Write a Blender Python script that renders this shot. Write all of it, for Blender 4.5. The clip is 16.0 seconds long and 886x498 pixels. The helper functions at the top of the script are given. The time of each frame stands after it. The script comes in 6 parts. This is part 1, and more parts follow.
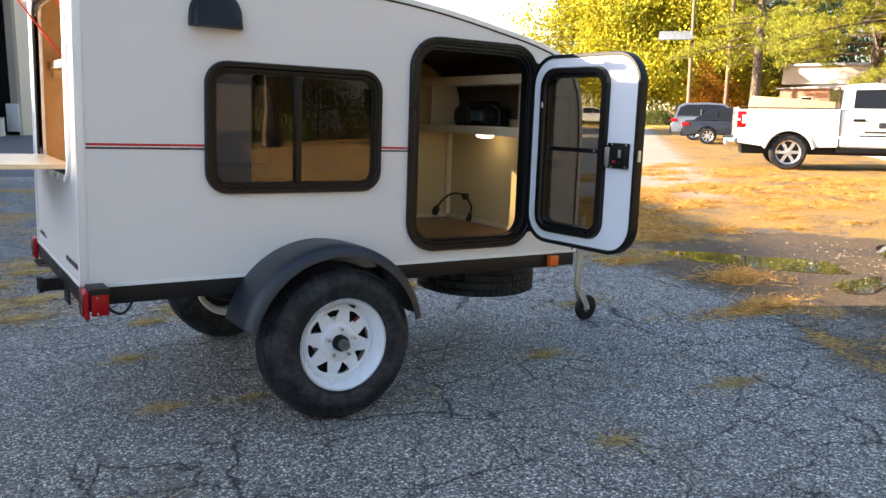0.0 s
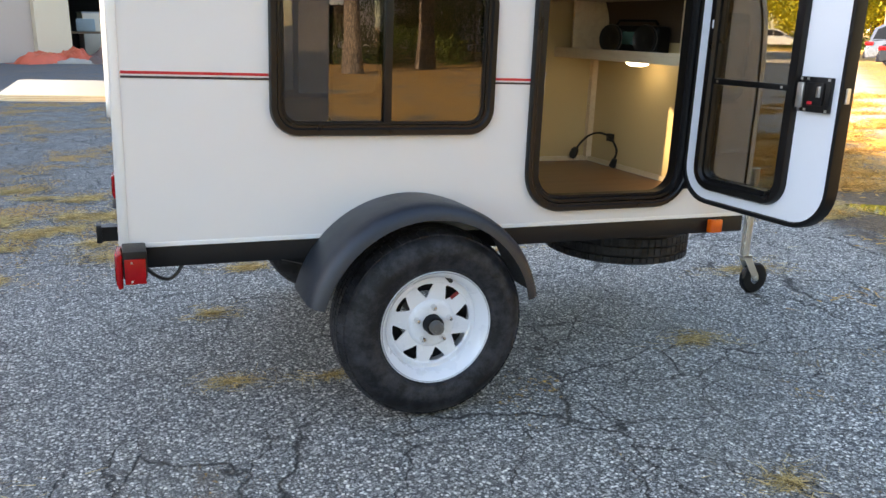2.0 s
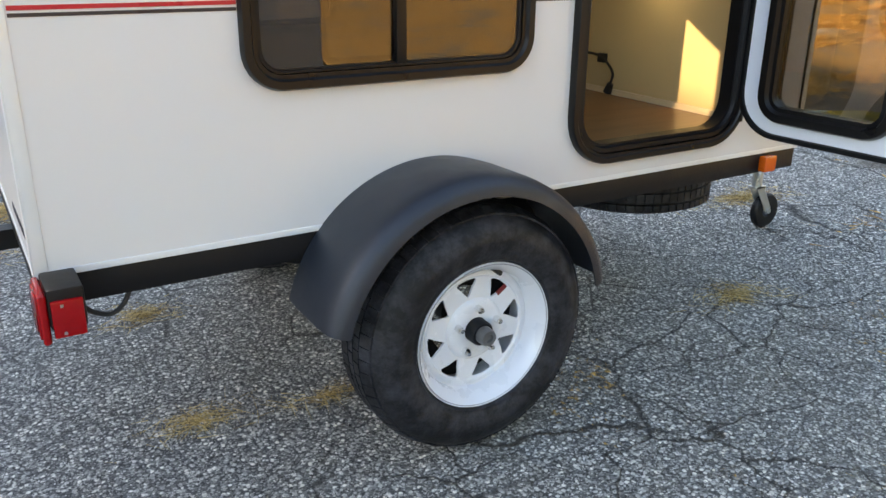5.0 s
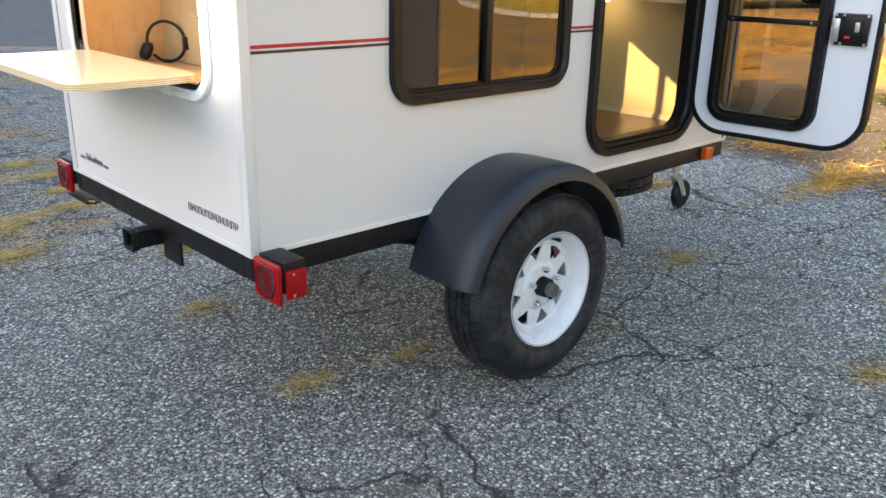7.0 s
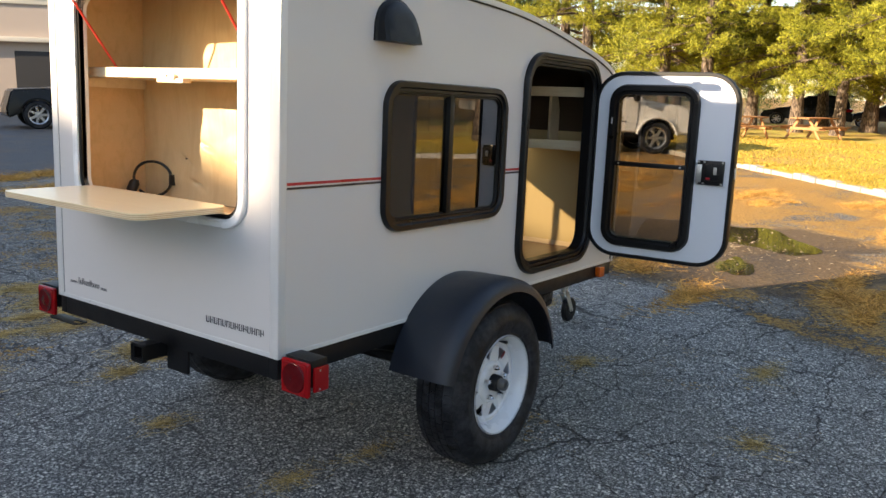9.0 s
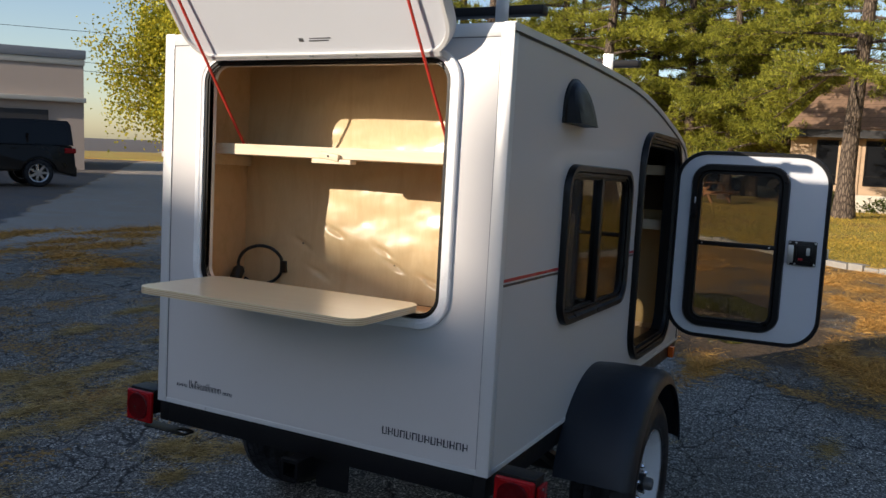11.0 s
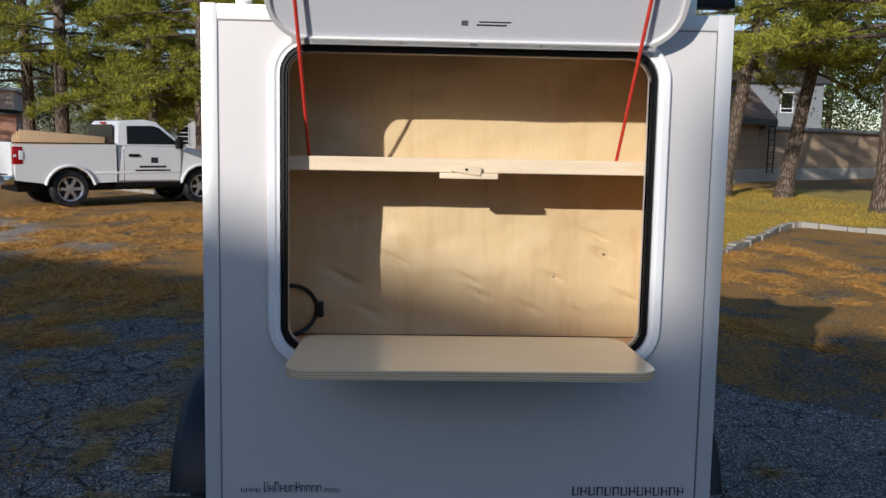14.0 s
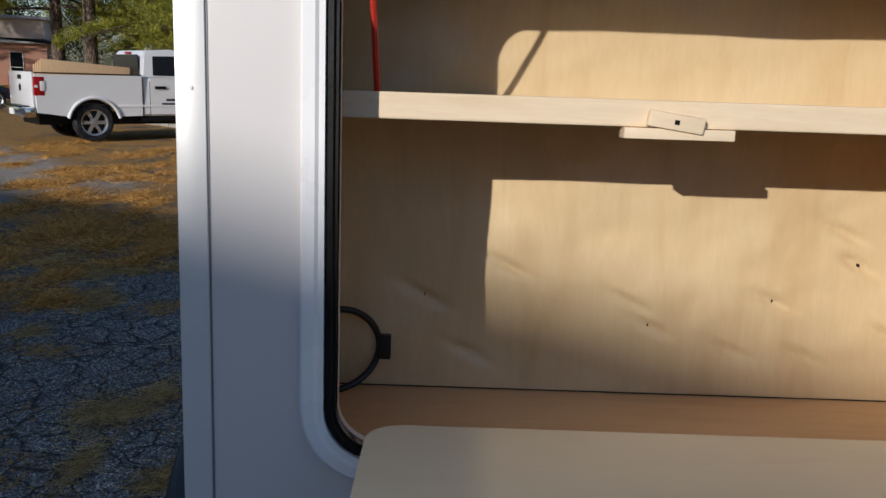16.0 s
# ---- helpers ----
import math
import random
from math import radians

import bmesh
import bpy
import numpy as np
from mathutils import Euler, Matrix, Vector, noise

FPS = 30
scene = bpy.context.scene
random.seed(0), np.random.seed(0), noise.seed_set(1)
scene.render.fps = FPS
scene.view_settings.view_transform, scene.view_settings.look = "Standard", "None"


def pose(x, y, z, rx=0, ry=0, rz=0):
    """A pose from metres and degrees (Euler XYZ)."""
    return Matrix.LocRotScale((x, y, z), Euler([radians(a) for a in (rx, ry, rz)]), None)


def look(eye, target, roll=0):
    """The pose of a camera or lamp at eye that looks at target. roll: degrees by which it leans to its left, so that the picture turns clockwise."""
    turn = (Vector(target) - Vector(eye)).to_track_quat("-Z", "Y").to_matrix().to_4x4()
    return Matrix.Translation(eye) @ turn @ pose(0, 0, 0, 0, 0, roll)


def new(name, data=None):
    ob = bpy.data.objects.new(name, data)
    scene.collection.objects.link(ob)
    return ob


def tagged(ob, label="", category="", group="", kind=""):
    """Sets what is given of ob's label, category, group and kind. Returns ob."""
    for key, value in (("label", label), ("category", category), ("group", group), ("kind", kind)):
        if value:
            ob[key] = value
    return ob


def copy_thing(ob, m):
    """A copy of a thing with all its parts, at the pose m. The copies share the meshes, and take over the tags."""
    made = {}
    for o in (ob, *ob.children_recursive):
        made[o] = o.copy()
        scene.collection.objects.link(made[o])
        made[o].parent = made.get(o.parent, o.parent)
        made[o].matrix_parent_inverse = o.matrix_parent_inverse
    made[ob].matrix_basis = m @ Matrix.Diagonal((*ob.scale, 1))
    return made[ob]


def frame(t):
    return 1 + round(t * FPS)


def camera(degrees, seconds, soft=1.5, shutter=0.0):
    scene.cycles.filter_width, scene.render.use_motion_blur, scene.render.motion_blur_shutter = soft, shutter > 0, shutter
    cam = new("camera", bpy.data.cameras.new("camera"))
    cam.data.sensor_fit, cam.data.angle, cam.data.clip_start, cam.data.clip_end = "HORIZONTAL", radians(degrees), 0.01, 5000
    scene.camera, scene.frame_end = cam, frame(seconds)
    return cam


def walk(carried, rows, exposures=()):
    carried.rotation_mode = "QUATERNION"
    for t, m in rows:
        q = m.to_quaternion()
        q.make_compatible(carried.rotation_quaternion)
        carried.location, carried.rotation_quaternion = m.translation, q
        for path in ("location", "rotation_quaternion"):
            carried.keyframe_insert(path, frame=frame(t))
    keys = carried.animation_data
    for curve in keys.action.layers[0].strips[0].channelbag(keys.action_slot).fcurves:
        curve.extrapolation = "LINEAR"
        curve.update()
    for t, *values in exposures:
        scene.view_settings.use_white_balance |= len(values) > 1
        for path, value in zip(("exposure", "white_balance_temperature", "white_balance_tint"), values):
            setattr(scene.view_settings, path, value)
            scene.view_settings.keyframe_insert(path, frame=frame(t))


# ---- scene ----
cam = camera(56.7, 16.0)
PATH = [
    (0, (-0.504, -3.351, 1.37), (0.563, -1.695, 1.028), 0.6),
    (0.5, (-0.272, -3.292, 1.375), (0.572, -1.513, 1.022), 1.8),
    (1, (-0.182, -3.161, 1.37), (0.572, -1.36, 0.937), 1.4),
    (1.5, (-0.137, -2.929, 1.365), (0.597, -1.127, 0.902), 0.8),
    (2, (0.016, -2.739, 1.363), (0.734, -0.948, 0.839), 0.7),
    (2.5, (0.21, -2.574, 1.374), (0.84, -0.751, 0.845), 1.6),
    (3, (0.217, -2.389, 1.35), (0.856, -0.575, 0.803), 1.5),
    (3.5, (0.16, -2.136, 1.356), (0.838, -0.348, 0.771), -0.7),
    (4, (0.141, -1.915, 1.31), (0.937, -0.188, 0.689), 0.2),
    (4.2, (0.128, -1.825, 1.307), (0.935, -0.12, 0.644), 0.3),
    (6.3, (-0.687, -1.86, 1.436), (0.552, -0.46, 0.727), -1.1),
    (6.5, (-0.776, -1.865, 1.443), (0.474, -0.472, 0.737), -0.4),
    (7, (-1.039, -1.865, 1.464), (0.241, -0.498, 0.763), -0.1),
    (7.5, (-1.247, -1.916, 1.472), (0.06, -0.572, 0.775), -0.1),
    (8, (-1.395, -2.026, 1.469), (-0.043, -0.697, 0.832), 0.1),
    (8.5, (-1.532, -2.045, 1.498), (-0.12, -0.732, 0.97), 0.6),
    (9, (-1.725, -1.865, 1.522), (-0.128, -0.724, 1.137), 1.5),
    (9.5, (-1.856, -1.68, 1.548), (-0.19, -0.613, 1.255), 1.8),
    (10, (-1.897, -1.421, 1.558), (-0.199, -0.393, 1.314), 1.7),
    (10.2, (-1.923, -1.318, 1.565), (-0.213, -0.308, 1.329), 2.0),
    (12.3, (-2.29, -0.086, 1.574), (-0.366, 0.408, 1.338), 1.4),
    (12.5, (-2.323, 0.044, 1.584), (-0.373, 0.422, 1.356), 1.3),
    (13, (-2.319, 0.286, 1.593), (-0.337, 0.398, 1.352), 1.3),
    (13.5, (-2.125, 0.516, 1.606), (-0.14, 0.521, 1.36), 1.1),
    (14, (-1.977, 0.762, 1.607), (0.005, 0.691, 1.348), 1.1),
    (14.5, (-1.77, 0.921, 1.609), (0.206, 0.804, 1.317), 0.3),
    (15, (-1.498, 0.946, 1.633), (0.477, 0.802, 1.357), 1.8),
    (15.5, (-1.276, 0.949, 1.618), (0.696, 0.922, 1.288), 1.1),
    (16, (-1.008, 0.936, 1.587), (0.949, 0.935, 1.178), 1.9),
]
walk(cam, [(t, look(eye, target, roll)) for t, eye, target, roll in PATH],
     [(0, 2.35, 6900, 16), (1.0, 2.55, 7100, 16), (2.0, 2.95, 7450, 16), (4.2, 3.0, 7700, 15), (6.5, 2.9, 7900, 15), (8.0, 2.8, 7700, 15), (9.0, 1.85, 7350, 15), (9.5, 1.1, 7050, 15), (10.2, 0.6, 6650, 15), (12.3, 0.15, 5650, 13), (13.5, 0.05, 5520, 13), (14.0, -0.08, 5500, 13), (15.0, -0.3, 5500, 13), (16, -0.3, 5500, 13)])

# ---- light ----
SUN_TO = Vector((-0.834, 0.470, 0.312)).normalized()      # towards the sun
world = bpy.data.worlds.new("world")
scene.world = world
world.use_nodes = True
wn = world.node_tree
sky = wn.nodes.new("ShaderNodeTexSky")
sky.sky_type = "NISHITA"
sky.sun_disc = False
sky.sun_elevation = math.asin(SUN_TO.z)
sky.sun_rotation = math.atan2(SUN_TO.x, SUN_TO.y)
sky.air_density, sky.dust_density, sky.ozone_density = 1.0, 0.6, 1.0
wn.links.new(sky.outputs[0], wn.nodes["Background"].inputs[0])
wn.nodes["Background"].inputs[1].default_value = 0.12
sun = new("sun", bpy.data.lights.new("sun", "SUN"))
sun.data.energy, sun.data.angle, sun.data.color = 4.7, radians(0.53), (1.0, 0.86, 0.66)
sun.matrix_world = look(SUN_TO * 60, (0, 0, 0))


# ---- materials ----
def nodes_of(name):
    m = bpy.data.materials.new(name)
    m.use_nodes = True
    return m, m.node_tree, m.node_tree.nodes["Principled BSDF"]


def noise_node(nt, scale, detail=4.0, rough=0.55, vec=None, distortion=0.0):
    n = nt.nodes.new("ShaderNodeTexNoise")
    n.inputs["Scale"].default_value, n.inputs["Detail"].default_value = scale, detail
    n.inputs["Roughness"].default_value, n.inputs["Distortion"].default_value = rough, distortion
    if vec is not None:
        nt.links.new(vec, n.inputs["Vector"])
    return n


def coords(nt, kind="Object", scale=(1, 1, 1)):
    tc = nt.nodes.new("ShaderNodeTexCoord")
    mp = nt.nodes.new("ShaderNodeMapping")
    mp.inputs["Scale"].default_value = scale
    nt.links.new(tc.outputs[kind], mp.inputs[0])
    return mp.outputs[0]


def ramp(nt, fac, stops):
    r = nt.nodes.new("ShaderNodeValToRGB")
    while len(r.color_ramp.elements) < len(stops):
        r.color_ramp.elements.new(0.5)
    for e, (p, c) in zip(r.color_ramp.elements, stops):
        e.position, e.color = p, (*c, 1) if len(c) == 3 else c
    nt.links.new(fac, r.inputs[0])
    return r.outputs[0]


def mixc(nt, fac, a, b, mode="MIX"):
    m = nt.nodes.new("ShaderNodeMix")
    m.data_type, m.blend_type = "RGBA", mode
    for sock, v in ((m.inputs[0], fac), (m.inputs[6], a), (m.inputs[7], b)):
        if isinstance(v, (int, float)):
            sock.default_value = v
        elif isinstance(v, tuple):
            sock.default_value = (*v, 1)
        else:
            nt.links.new(v, sock)
    return m.outputs[2]


def math_node(nt, op, a, b=0.0, clamp=False):
    m = nt.nodes.new("ShaderNodeMath")
    m.operation, m.use_clamp = op, clamp
    for sock, v in ((m.inputs[0], a), (m.inputs[1], b)):
        if isinstance(v, (int, float)):
            sock.default_value = v
        else:
            nt.links.new(v, sock)
    return m.outputs[0]


def maprange(nt, v, a, b, c=0.0, d=1.0):
    m = nt.nodes.new("ShaderNodeMapRange")
    nt.links.new(v, m.inputs[0])
    for k, x in zip((1, 2, 3, 4), (a, b, c, d)):
        m.inputs[k].default_value = x
    return m.outputs[0]


def bump(nt, bsdf, height, strength=0.3, dist=0.01):
    b = nt.nodes.new("ShaderNodeBump")
    b.inputs["Strength"].default_value, b.inputs["Distance"].default_value = strength, dist
    nt.links.new(height, b.inputs["Height"])
    nt.links.new(b.outputs[0], bsdf.inputs["Normal"])


def plain(name, base, rough=0.5, metal=0.0, vary=0.12, scale=6.0, fine=120.0, relief=0.1, coat=0.0, spec=0.5, rv=0.07):
    """Paint, metal, rubber or plastic with slight large and small variation."""
    m, nt, b = nodes_of(name)
    v = coords(nt)
    big, small = noise_node(nt, scale, 5, vec=v), noise_node(nt, fine, 3, vec=v)
    lo, hi = tuple(c * (1 - vary) for c in base), tuple(min(1, c * (1 + vary)) for c in base)
    col = mixc(nt, big.outputs[0], lo, hi)
    col = mixc(nt, 0.25, col, mixc(nt, small.outputs[0], lo, hi))
    nt.links.new(col, b.inputs["Base Color"])
    nt.links.new(maprange(nt, big.outputs[0], 0.3, 0.7, max(0.02, rough - rv), min(1, rough + rv)), b.inputs["Roughness"])
    b.inputs["Metallic"].default_value, b.inputs["Coat Weight"].default_value = metal, coat
    b.inputs["Specular IOR Level"].default_value = spec
    if relief:
        bump(nt, b, small.outputs[0], relief, 0.002)
    return m


def wood(name, light, dark, axis=(1, 14, 14), rough=0.5, scale=3.0, relief=0.08):
    """Planks or veneer: grain stretched along the axis of the smallest number."""
    m, nt, b = nodes_of(name)
    v = coords(nt, "Object", axis)
    g = noise_node(nt, scale, 6, 0.6, v, 0.6)
    f = noise_node(nt, scale * 9, 4, 0.6, v)
    blotch = noise_node(nt, 2.2, 3, vec=coords(nt))
    col = ramp(nt, g.outputs[0], [(0.25, dark), (0.55, light), (0.8, tuple((a * 2 + c) / 3 for a, c in zip(light, dark)))])
    col = mixc(nt, maprange(nt, f.outputs[0], 0.35, 0.75, 0.0, 0.35), col, dark)
    col = mixc(nt, maprange(nt, blotch.outputs[0], 0.3, 0.75, 0.0, 0.25), col, tuple(c * 0.8 for c in light))
    nt.links.new(col, b.inputs["Base Color"])
    b.inputs["Roughness"].default_value = rough
    bump(nt, b, f.outputs[0], relief, 0.002)
    return m


def pane_material(name, tint, base=0.07):
    """Tinted glass: a clear tinted sheet whose mirror gloss grows towards grazing view."""
    m, nt, b = nodes_of(name)
    nt.nodes.remove(b)
    tr, gl, lw, mx = (nt.nodes.new("ShaderNode" + k) for k in ("BsdfTransparent", "BsdfGlossy", "LayerWeight", "MixShader"))
    tr.inputs[0].default_value = (*tint, 1)
    gl.inputs["Roughness"].default_value = 0.0
    lw.inputs["Blend"].default_value = 0.5
    f = math_node(nt, "ADD", math_node(nt, "MULTIPLY", math_node(nt, "POWER", lw.outputs["Facing"], 4.0), 1 - base), base)
    nt.links.new(f, mx.inputs[0])
    nt.links.new(tr.outputs[0], mx.inputs[1])
    nt.links.new(gl.outputs[0], mx.inputs[2])
    nt.links.new(mx.outputs[0], nt.nodes["Material Output"].inputs[0])
    return m


SKIN = plain("white fibreglass skin", (0.645, 0.622, 0.605), 0.36, 0, 0.015, 0.8, 260, 0.05, 0.12, rv=0.012)
TRIM = plain("white aluminium trim", (0.73, 0.725, 0.71), 0.33, 0.15, 0.05, 8, 200, 0.05)
BRIGHT_TRIM = plain("bright white frame paint", (0.86, 0.86, 0.86), 0.28, 0, 0.03, 8, 200, 0.03, 0.3)
SHADOW_LINE = plain("grey trim shadow line", (0.2, 0.2, 0.21), 0.5, 0, 0.1)
RUBBER = plain("black rubber seal", (0.004, 0.004, 0.0045), 0.42, 0, 0.3, 15, 150, 0.15, spec=0.3)
FRAME_BLACK = plain("satin black window frame", (0.006, 0.0055, 0.0055), 0.33, 0, 0.2, 12, 220, 0.05, spec=0.32)
CHASSIS = plain("black chassis paint", (0.005, 0.005, 0.006), 0.45, 0, 0.3, 10, 140, 0.25, spec=0.3)
TYRE = plain("tyre rubber", (0.007, 0.0072, 0.0085), 0.55, 0, 0.5, 9, 130, 0.5, spec=0.28)
nt = TYRE.node_tree
b = nt.nodes["Principled BSDF"]
dust = maprange(nt, noise_node(nt, 14, 7, 0.7, coords(nt)).outputs[0], 0.42, 0.72, 0.0, 0.75)
nt.links.new(mixc(nt, dust, (0.007, 0.0073, 0.009), (0.06, 0.062, 0.074)), b.inputs["Base Color"])
FENDER = plain("textured black plastic", (0.011, 0.0145, 0.022), 0.4, 0, 0.15, 7, 300, 0.5, spec=0.48)
WHEEL_WHITE = plain("white wheel enamel", (0.66, 0.68, 0.72), 0.28, 0, 0.04, 8, 150, 0.04, 0.4)
STEEL = plain("zinc plated steel", (0.55, 0.55, 0.53), 0.35, 0.9, 0.2, 20, 160, 0.15)
ALLOY_DULL = plain("dull grey cap metal", (0.16, 0.16, 0.16), 0.4, 0.6, 0.3, 30, 160, 0.2)
CHROME = plain("bright chrome", (0.8, 0.8, 0.8), 0.12, 1.0, 0.05, 10, 150, 0.02)
RED_LENS = plain("red lens plastic", (0.31, 0.005, 0.007), 0.2, 0, 0.35, 30, 180, 0.1, 0.05, spec=0.3)
AMBER_LENS = plain("amber lens plastic", (0.62, 0.1, 0.008), 0.2, 0, 0.2, 25, 180, 0.1, 0.5)
RED_STRIPE = plain("red vinyl stripe", (0.5, 0.02, 0.03), 0.3, 0, 0.05)
DARK_RED = plain("dark red label", (0.16, 0.012, 0.015), 0.4)
RIM_LINE = plain("grey rim line", (0.2, 0.2, 0.22), 0.6)
DEEP_RED = plain("deep red lens", (0.1, 0.0015, 0.003), 0.15, 0, 0.4, 40, 180, 0.1, 0.05, spec=0.3)
DARK_STRIPE = plain("dark vinyl stripe", (0.03, 0.025, 0.03), 0.3, 0, 0.05)
INK = plain("dark lettering vinyl", (0.03, 0.03, 0.04), 0.4, 0, 0.05)
DOOR_WHITE = plain("white door panel", (0.66, 0.68, 0.72), 0.35, 0, 0.03, 4, 240, 0.05)
PLY = wood("birch plywood", (0.70, 0.48, 0.265), (0.58, 0.375, 0.185), (9, 1.2, 5), 0.4)
PLY_EDGE = wood("plywood table", (0.92, 0.79, 0.54), (0.86, 0.71, 0.46), (8, 1, 8), 0.3)
PLY_EDGE.node_tree.nodes["Principled BSDF"].inputs["Coat Weight"].default_value = 0.6
PLY_EDGE.node_tree.nodes["Principled BSDF"].inputs["Coat Roughness"].default_value = 0.22
BUCKLED_PLY = wood("buckled thin plywood", (0.70, 0.545, 0.315), (0.60, 0.43, 0.225), (9, 5, 0.9), 0.3)
nt = BUCKLED_PLY.node_tree
b = nt.nodes["Principled BSDF"]
swell = noise_node(nt, 3.4, 2, 0.5, coords(nt, "Object", (1, 1.2, 1.6)), 0.8)
bump(nt, b, swell.outputs[0], 0.3, 0.02)
PALE_WOOD = wood("pale pine", (0.80, 0.66, 0.46), (0.66, 0.5, 0.32), (10, 1, 10), 0.5)
LINING = plain("cream wall lining", (0.62, 0.485, 0.255), 0.45, 0, 0.05, 3, 150, 0.05)
HEADLINER = plain("dark brown headliner", (0.09, 0.06, 0.04), 0.9, 0, 0.2, 3, 150, 0.2)
PLANK_FLOOR = wood("oak vinyl floor", (0.22, 0.12, 0.055), (0.11, 0.06, 0.03), (1, 9, 9), 0.35)
ROPE = plain("red cord", (0.6, 0.04, 0.02), 0.6, 0, 0.2, 30, 400, 0.4)
CABLE = plain("black cable", (0.012, 0.012, 0.012), 0.45, 0, 0.2)
GLASS = pane_material("tinted window glass", (0.33, 0.31, 0.29), 0.12)
CLEAR_GLASS = pane_material("lightly tinted window glass", (0.6, 0.57, 0.5), 0.1)
m_screen, nt, b = nodes_of("brown insect screen")
b.inputs["Base Color"].default_value, b.inputs["Roughness"].default_value = (0.05, 0.036, 0.028, 1), 0.8
tr = nt.nodes.new("ShaderNodeBsdfTransparent")
mx = nt.nodes.new("ShaderNodeMixShader")
mx.inputs[0].default_value = 0.62
nt.links.new(tr.outputs[0], mx.inputs[1])
nt.links.new(b.outputs[0], mx.inputs[2])
nt.links.new(mx.outputs[0], nt.nodes["Material Output"].inputs[0])
DOOR_GLASS = pane_material("tinted door glass", (0.52, 0.505, 0.475), 0.08)
CAR_GLASS = pane_material("car glass", (0.2, 0.23, 0.24))


# ---- mesh helpers ----
def part(name, bm, material, parent=None, label="", smooth=True):
    """Links a bmesh as one mesh object, under a thing or part if given."""
    me = bpy.data.meshes.new(name)
    bmesh.ops.recalc_face_normals(bm, faces=bm.faces[:])
    bm.to_mesh(me)
    bm.free()
    for m in (material if isinstance(material, (list, tuple)) else (material,)):
        me.materials.append(m)
    if smooth:
        me.shade_smooth()
        me.set_sharp_from_angle(angle=radians(35))
    ob = new(name, me)
    if parent is not None:
        ob.parent = parent
    if label:
        ob["label"] = label
    return ob


def thing(name, m, label, category, group="", kind=""):
    ob = new(name)
    ob.empty_display_size = 0.1
    ob.matrix_world = m
    return tagged(ob, label, category, group, kind)


def add_box(bm, x0, x1, y0, y1, z0, z1, bevel=0.0, seg=2, m=None):
    r = bmesh.ops.create_cube(bm, size=1.0)
    vs = r["verts"]
    t = Matrix.Translation(((x0 + x1) / 2, (y0 + y1) / 2, (z0 + z1) / 2)) @ Matrix.Diagonal((x1 - x0, y1 - y0, z1 - z0, 1))
    bmesh.ops.transform(bm, matrix=(m @ t) if m else t, verts=vs)
    if bevel:
        es = list({e for v in vs for e in v.link_edges})
        bmesh.ops.bevel(bm, geom=es, offset=bevel, segments=seg, profile=0.6, affect="EDGES")


def box(*a, **k):
    bm = bmesh.new()
    add_box(bm, *a, **k)
    return bm


def rounded_rect(a0, a1, b0, b1, r, n=8):
    pts = []
    for cx, cy, s in ((a1 - r, b1 - r, 0), (a0 + r, b1 - r, 90), (a0 + r, b0 + r, 180), (a1 - r, b0 + r, 270)):
        for k in range(n + 1):
            t = radians(s + 90 * k / n)
            pts.append((cx + r * math.cos(t), cy + r * math.sin(t)))
    return pts


def plate(outline, holes, d0, d1, axis="y", bevel=0.0):
    """A sheet cut to an outline, with holes, between two depths along an axis. The face at d0 has material 0, that at d1 material 1."""
    bm = bmesh.new()
    put = {"y": lambda p, d: (p[0], d, p[1]), "x": lambda p, d: (d, p[0], p[1]), "z": lambda p, d: (p[0], p[1], d)}[axis]
    edges = []
    for loop in (outline, *holes):
        vs = [bm.verts.new(put(p, d0)) for p in loop]
        edges += [bm.edges.new((vs[k], vs[(k + 1) % len(vs)])) for k in range(len(vs))]
    bmesh.ops.triangle_fill(bm, use_beauty=True, use_dissolve=False, edges=edges)
    front = bm.faces[:]
    r = bmesh.ops.extrude_face_region(bm, geom=front)
    move = Vector(put((0, 0), d1)) - Vector(put((0, 0), d0))
    bmesh.ops.translate(bm, vec=move, verts=[g for g in r["geom"] if isinstance(g, bmesh.types.BMVert)])
    for f in r["geom"]:
        if isinstance(f, bmesh.types.BMFace):
            f.material_index = 1
    return bm


def ring_frame(outer, inner_rect_fn, d_steps, axis="y"):
    """A moulded frame: loops of equal count, each (points, depth), joined into a closed ring."""
    bm = bmesh.new()
    put = {"y": lambda p, d: (p[0], d, p[1]), "x": lambda p, d: (d, p[0], p[1]), "z": lambda p, d: (p[0], p[1], d)}[axis]
    loops = [[bm.verts.new(put(p, d)) for p in pts] for pts, d in d_steps]
    n, k = len(loops[0]), len(loops)
    for a in range(k):
        for c in range(n):
            bm.faces.new((loops[a][c], loops[a][(c + 1) % n], loops[(a + 1) % k][(c + 1) % n], loops[(a + 1) % k][c]))
    return bm


def moulding(x0, x1, z0, z1, r, wid, out, inn, axis="y", n=8):
    """Rounded-rectangle frame with a domed section: wid wide, from depth out (proud) to inn."""
    mid = (out * 0.8 + inn * 0.2)
    def rr(o):
        return rounded_rect(x0 + o, x1 - o, z0 + o, z1 - o, max(0.01, r - o), n)
    steps = [(rr(0), inn), (rr(0), mid), (rr(wid * 0.12), out), (rr(wid * 0.6), out), (rr(wid * 0.75), mid), (rr(wid), mid), (rr(wid), inn)]
    return ring_frame(None, None, steps, axis)


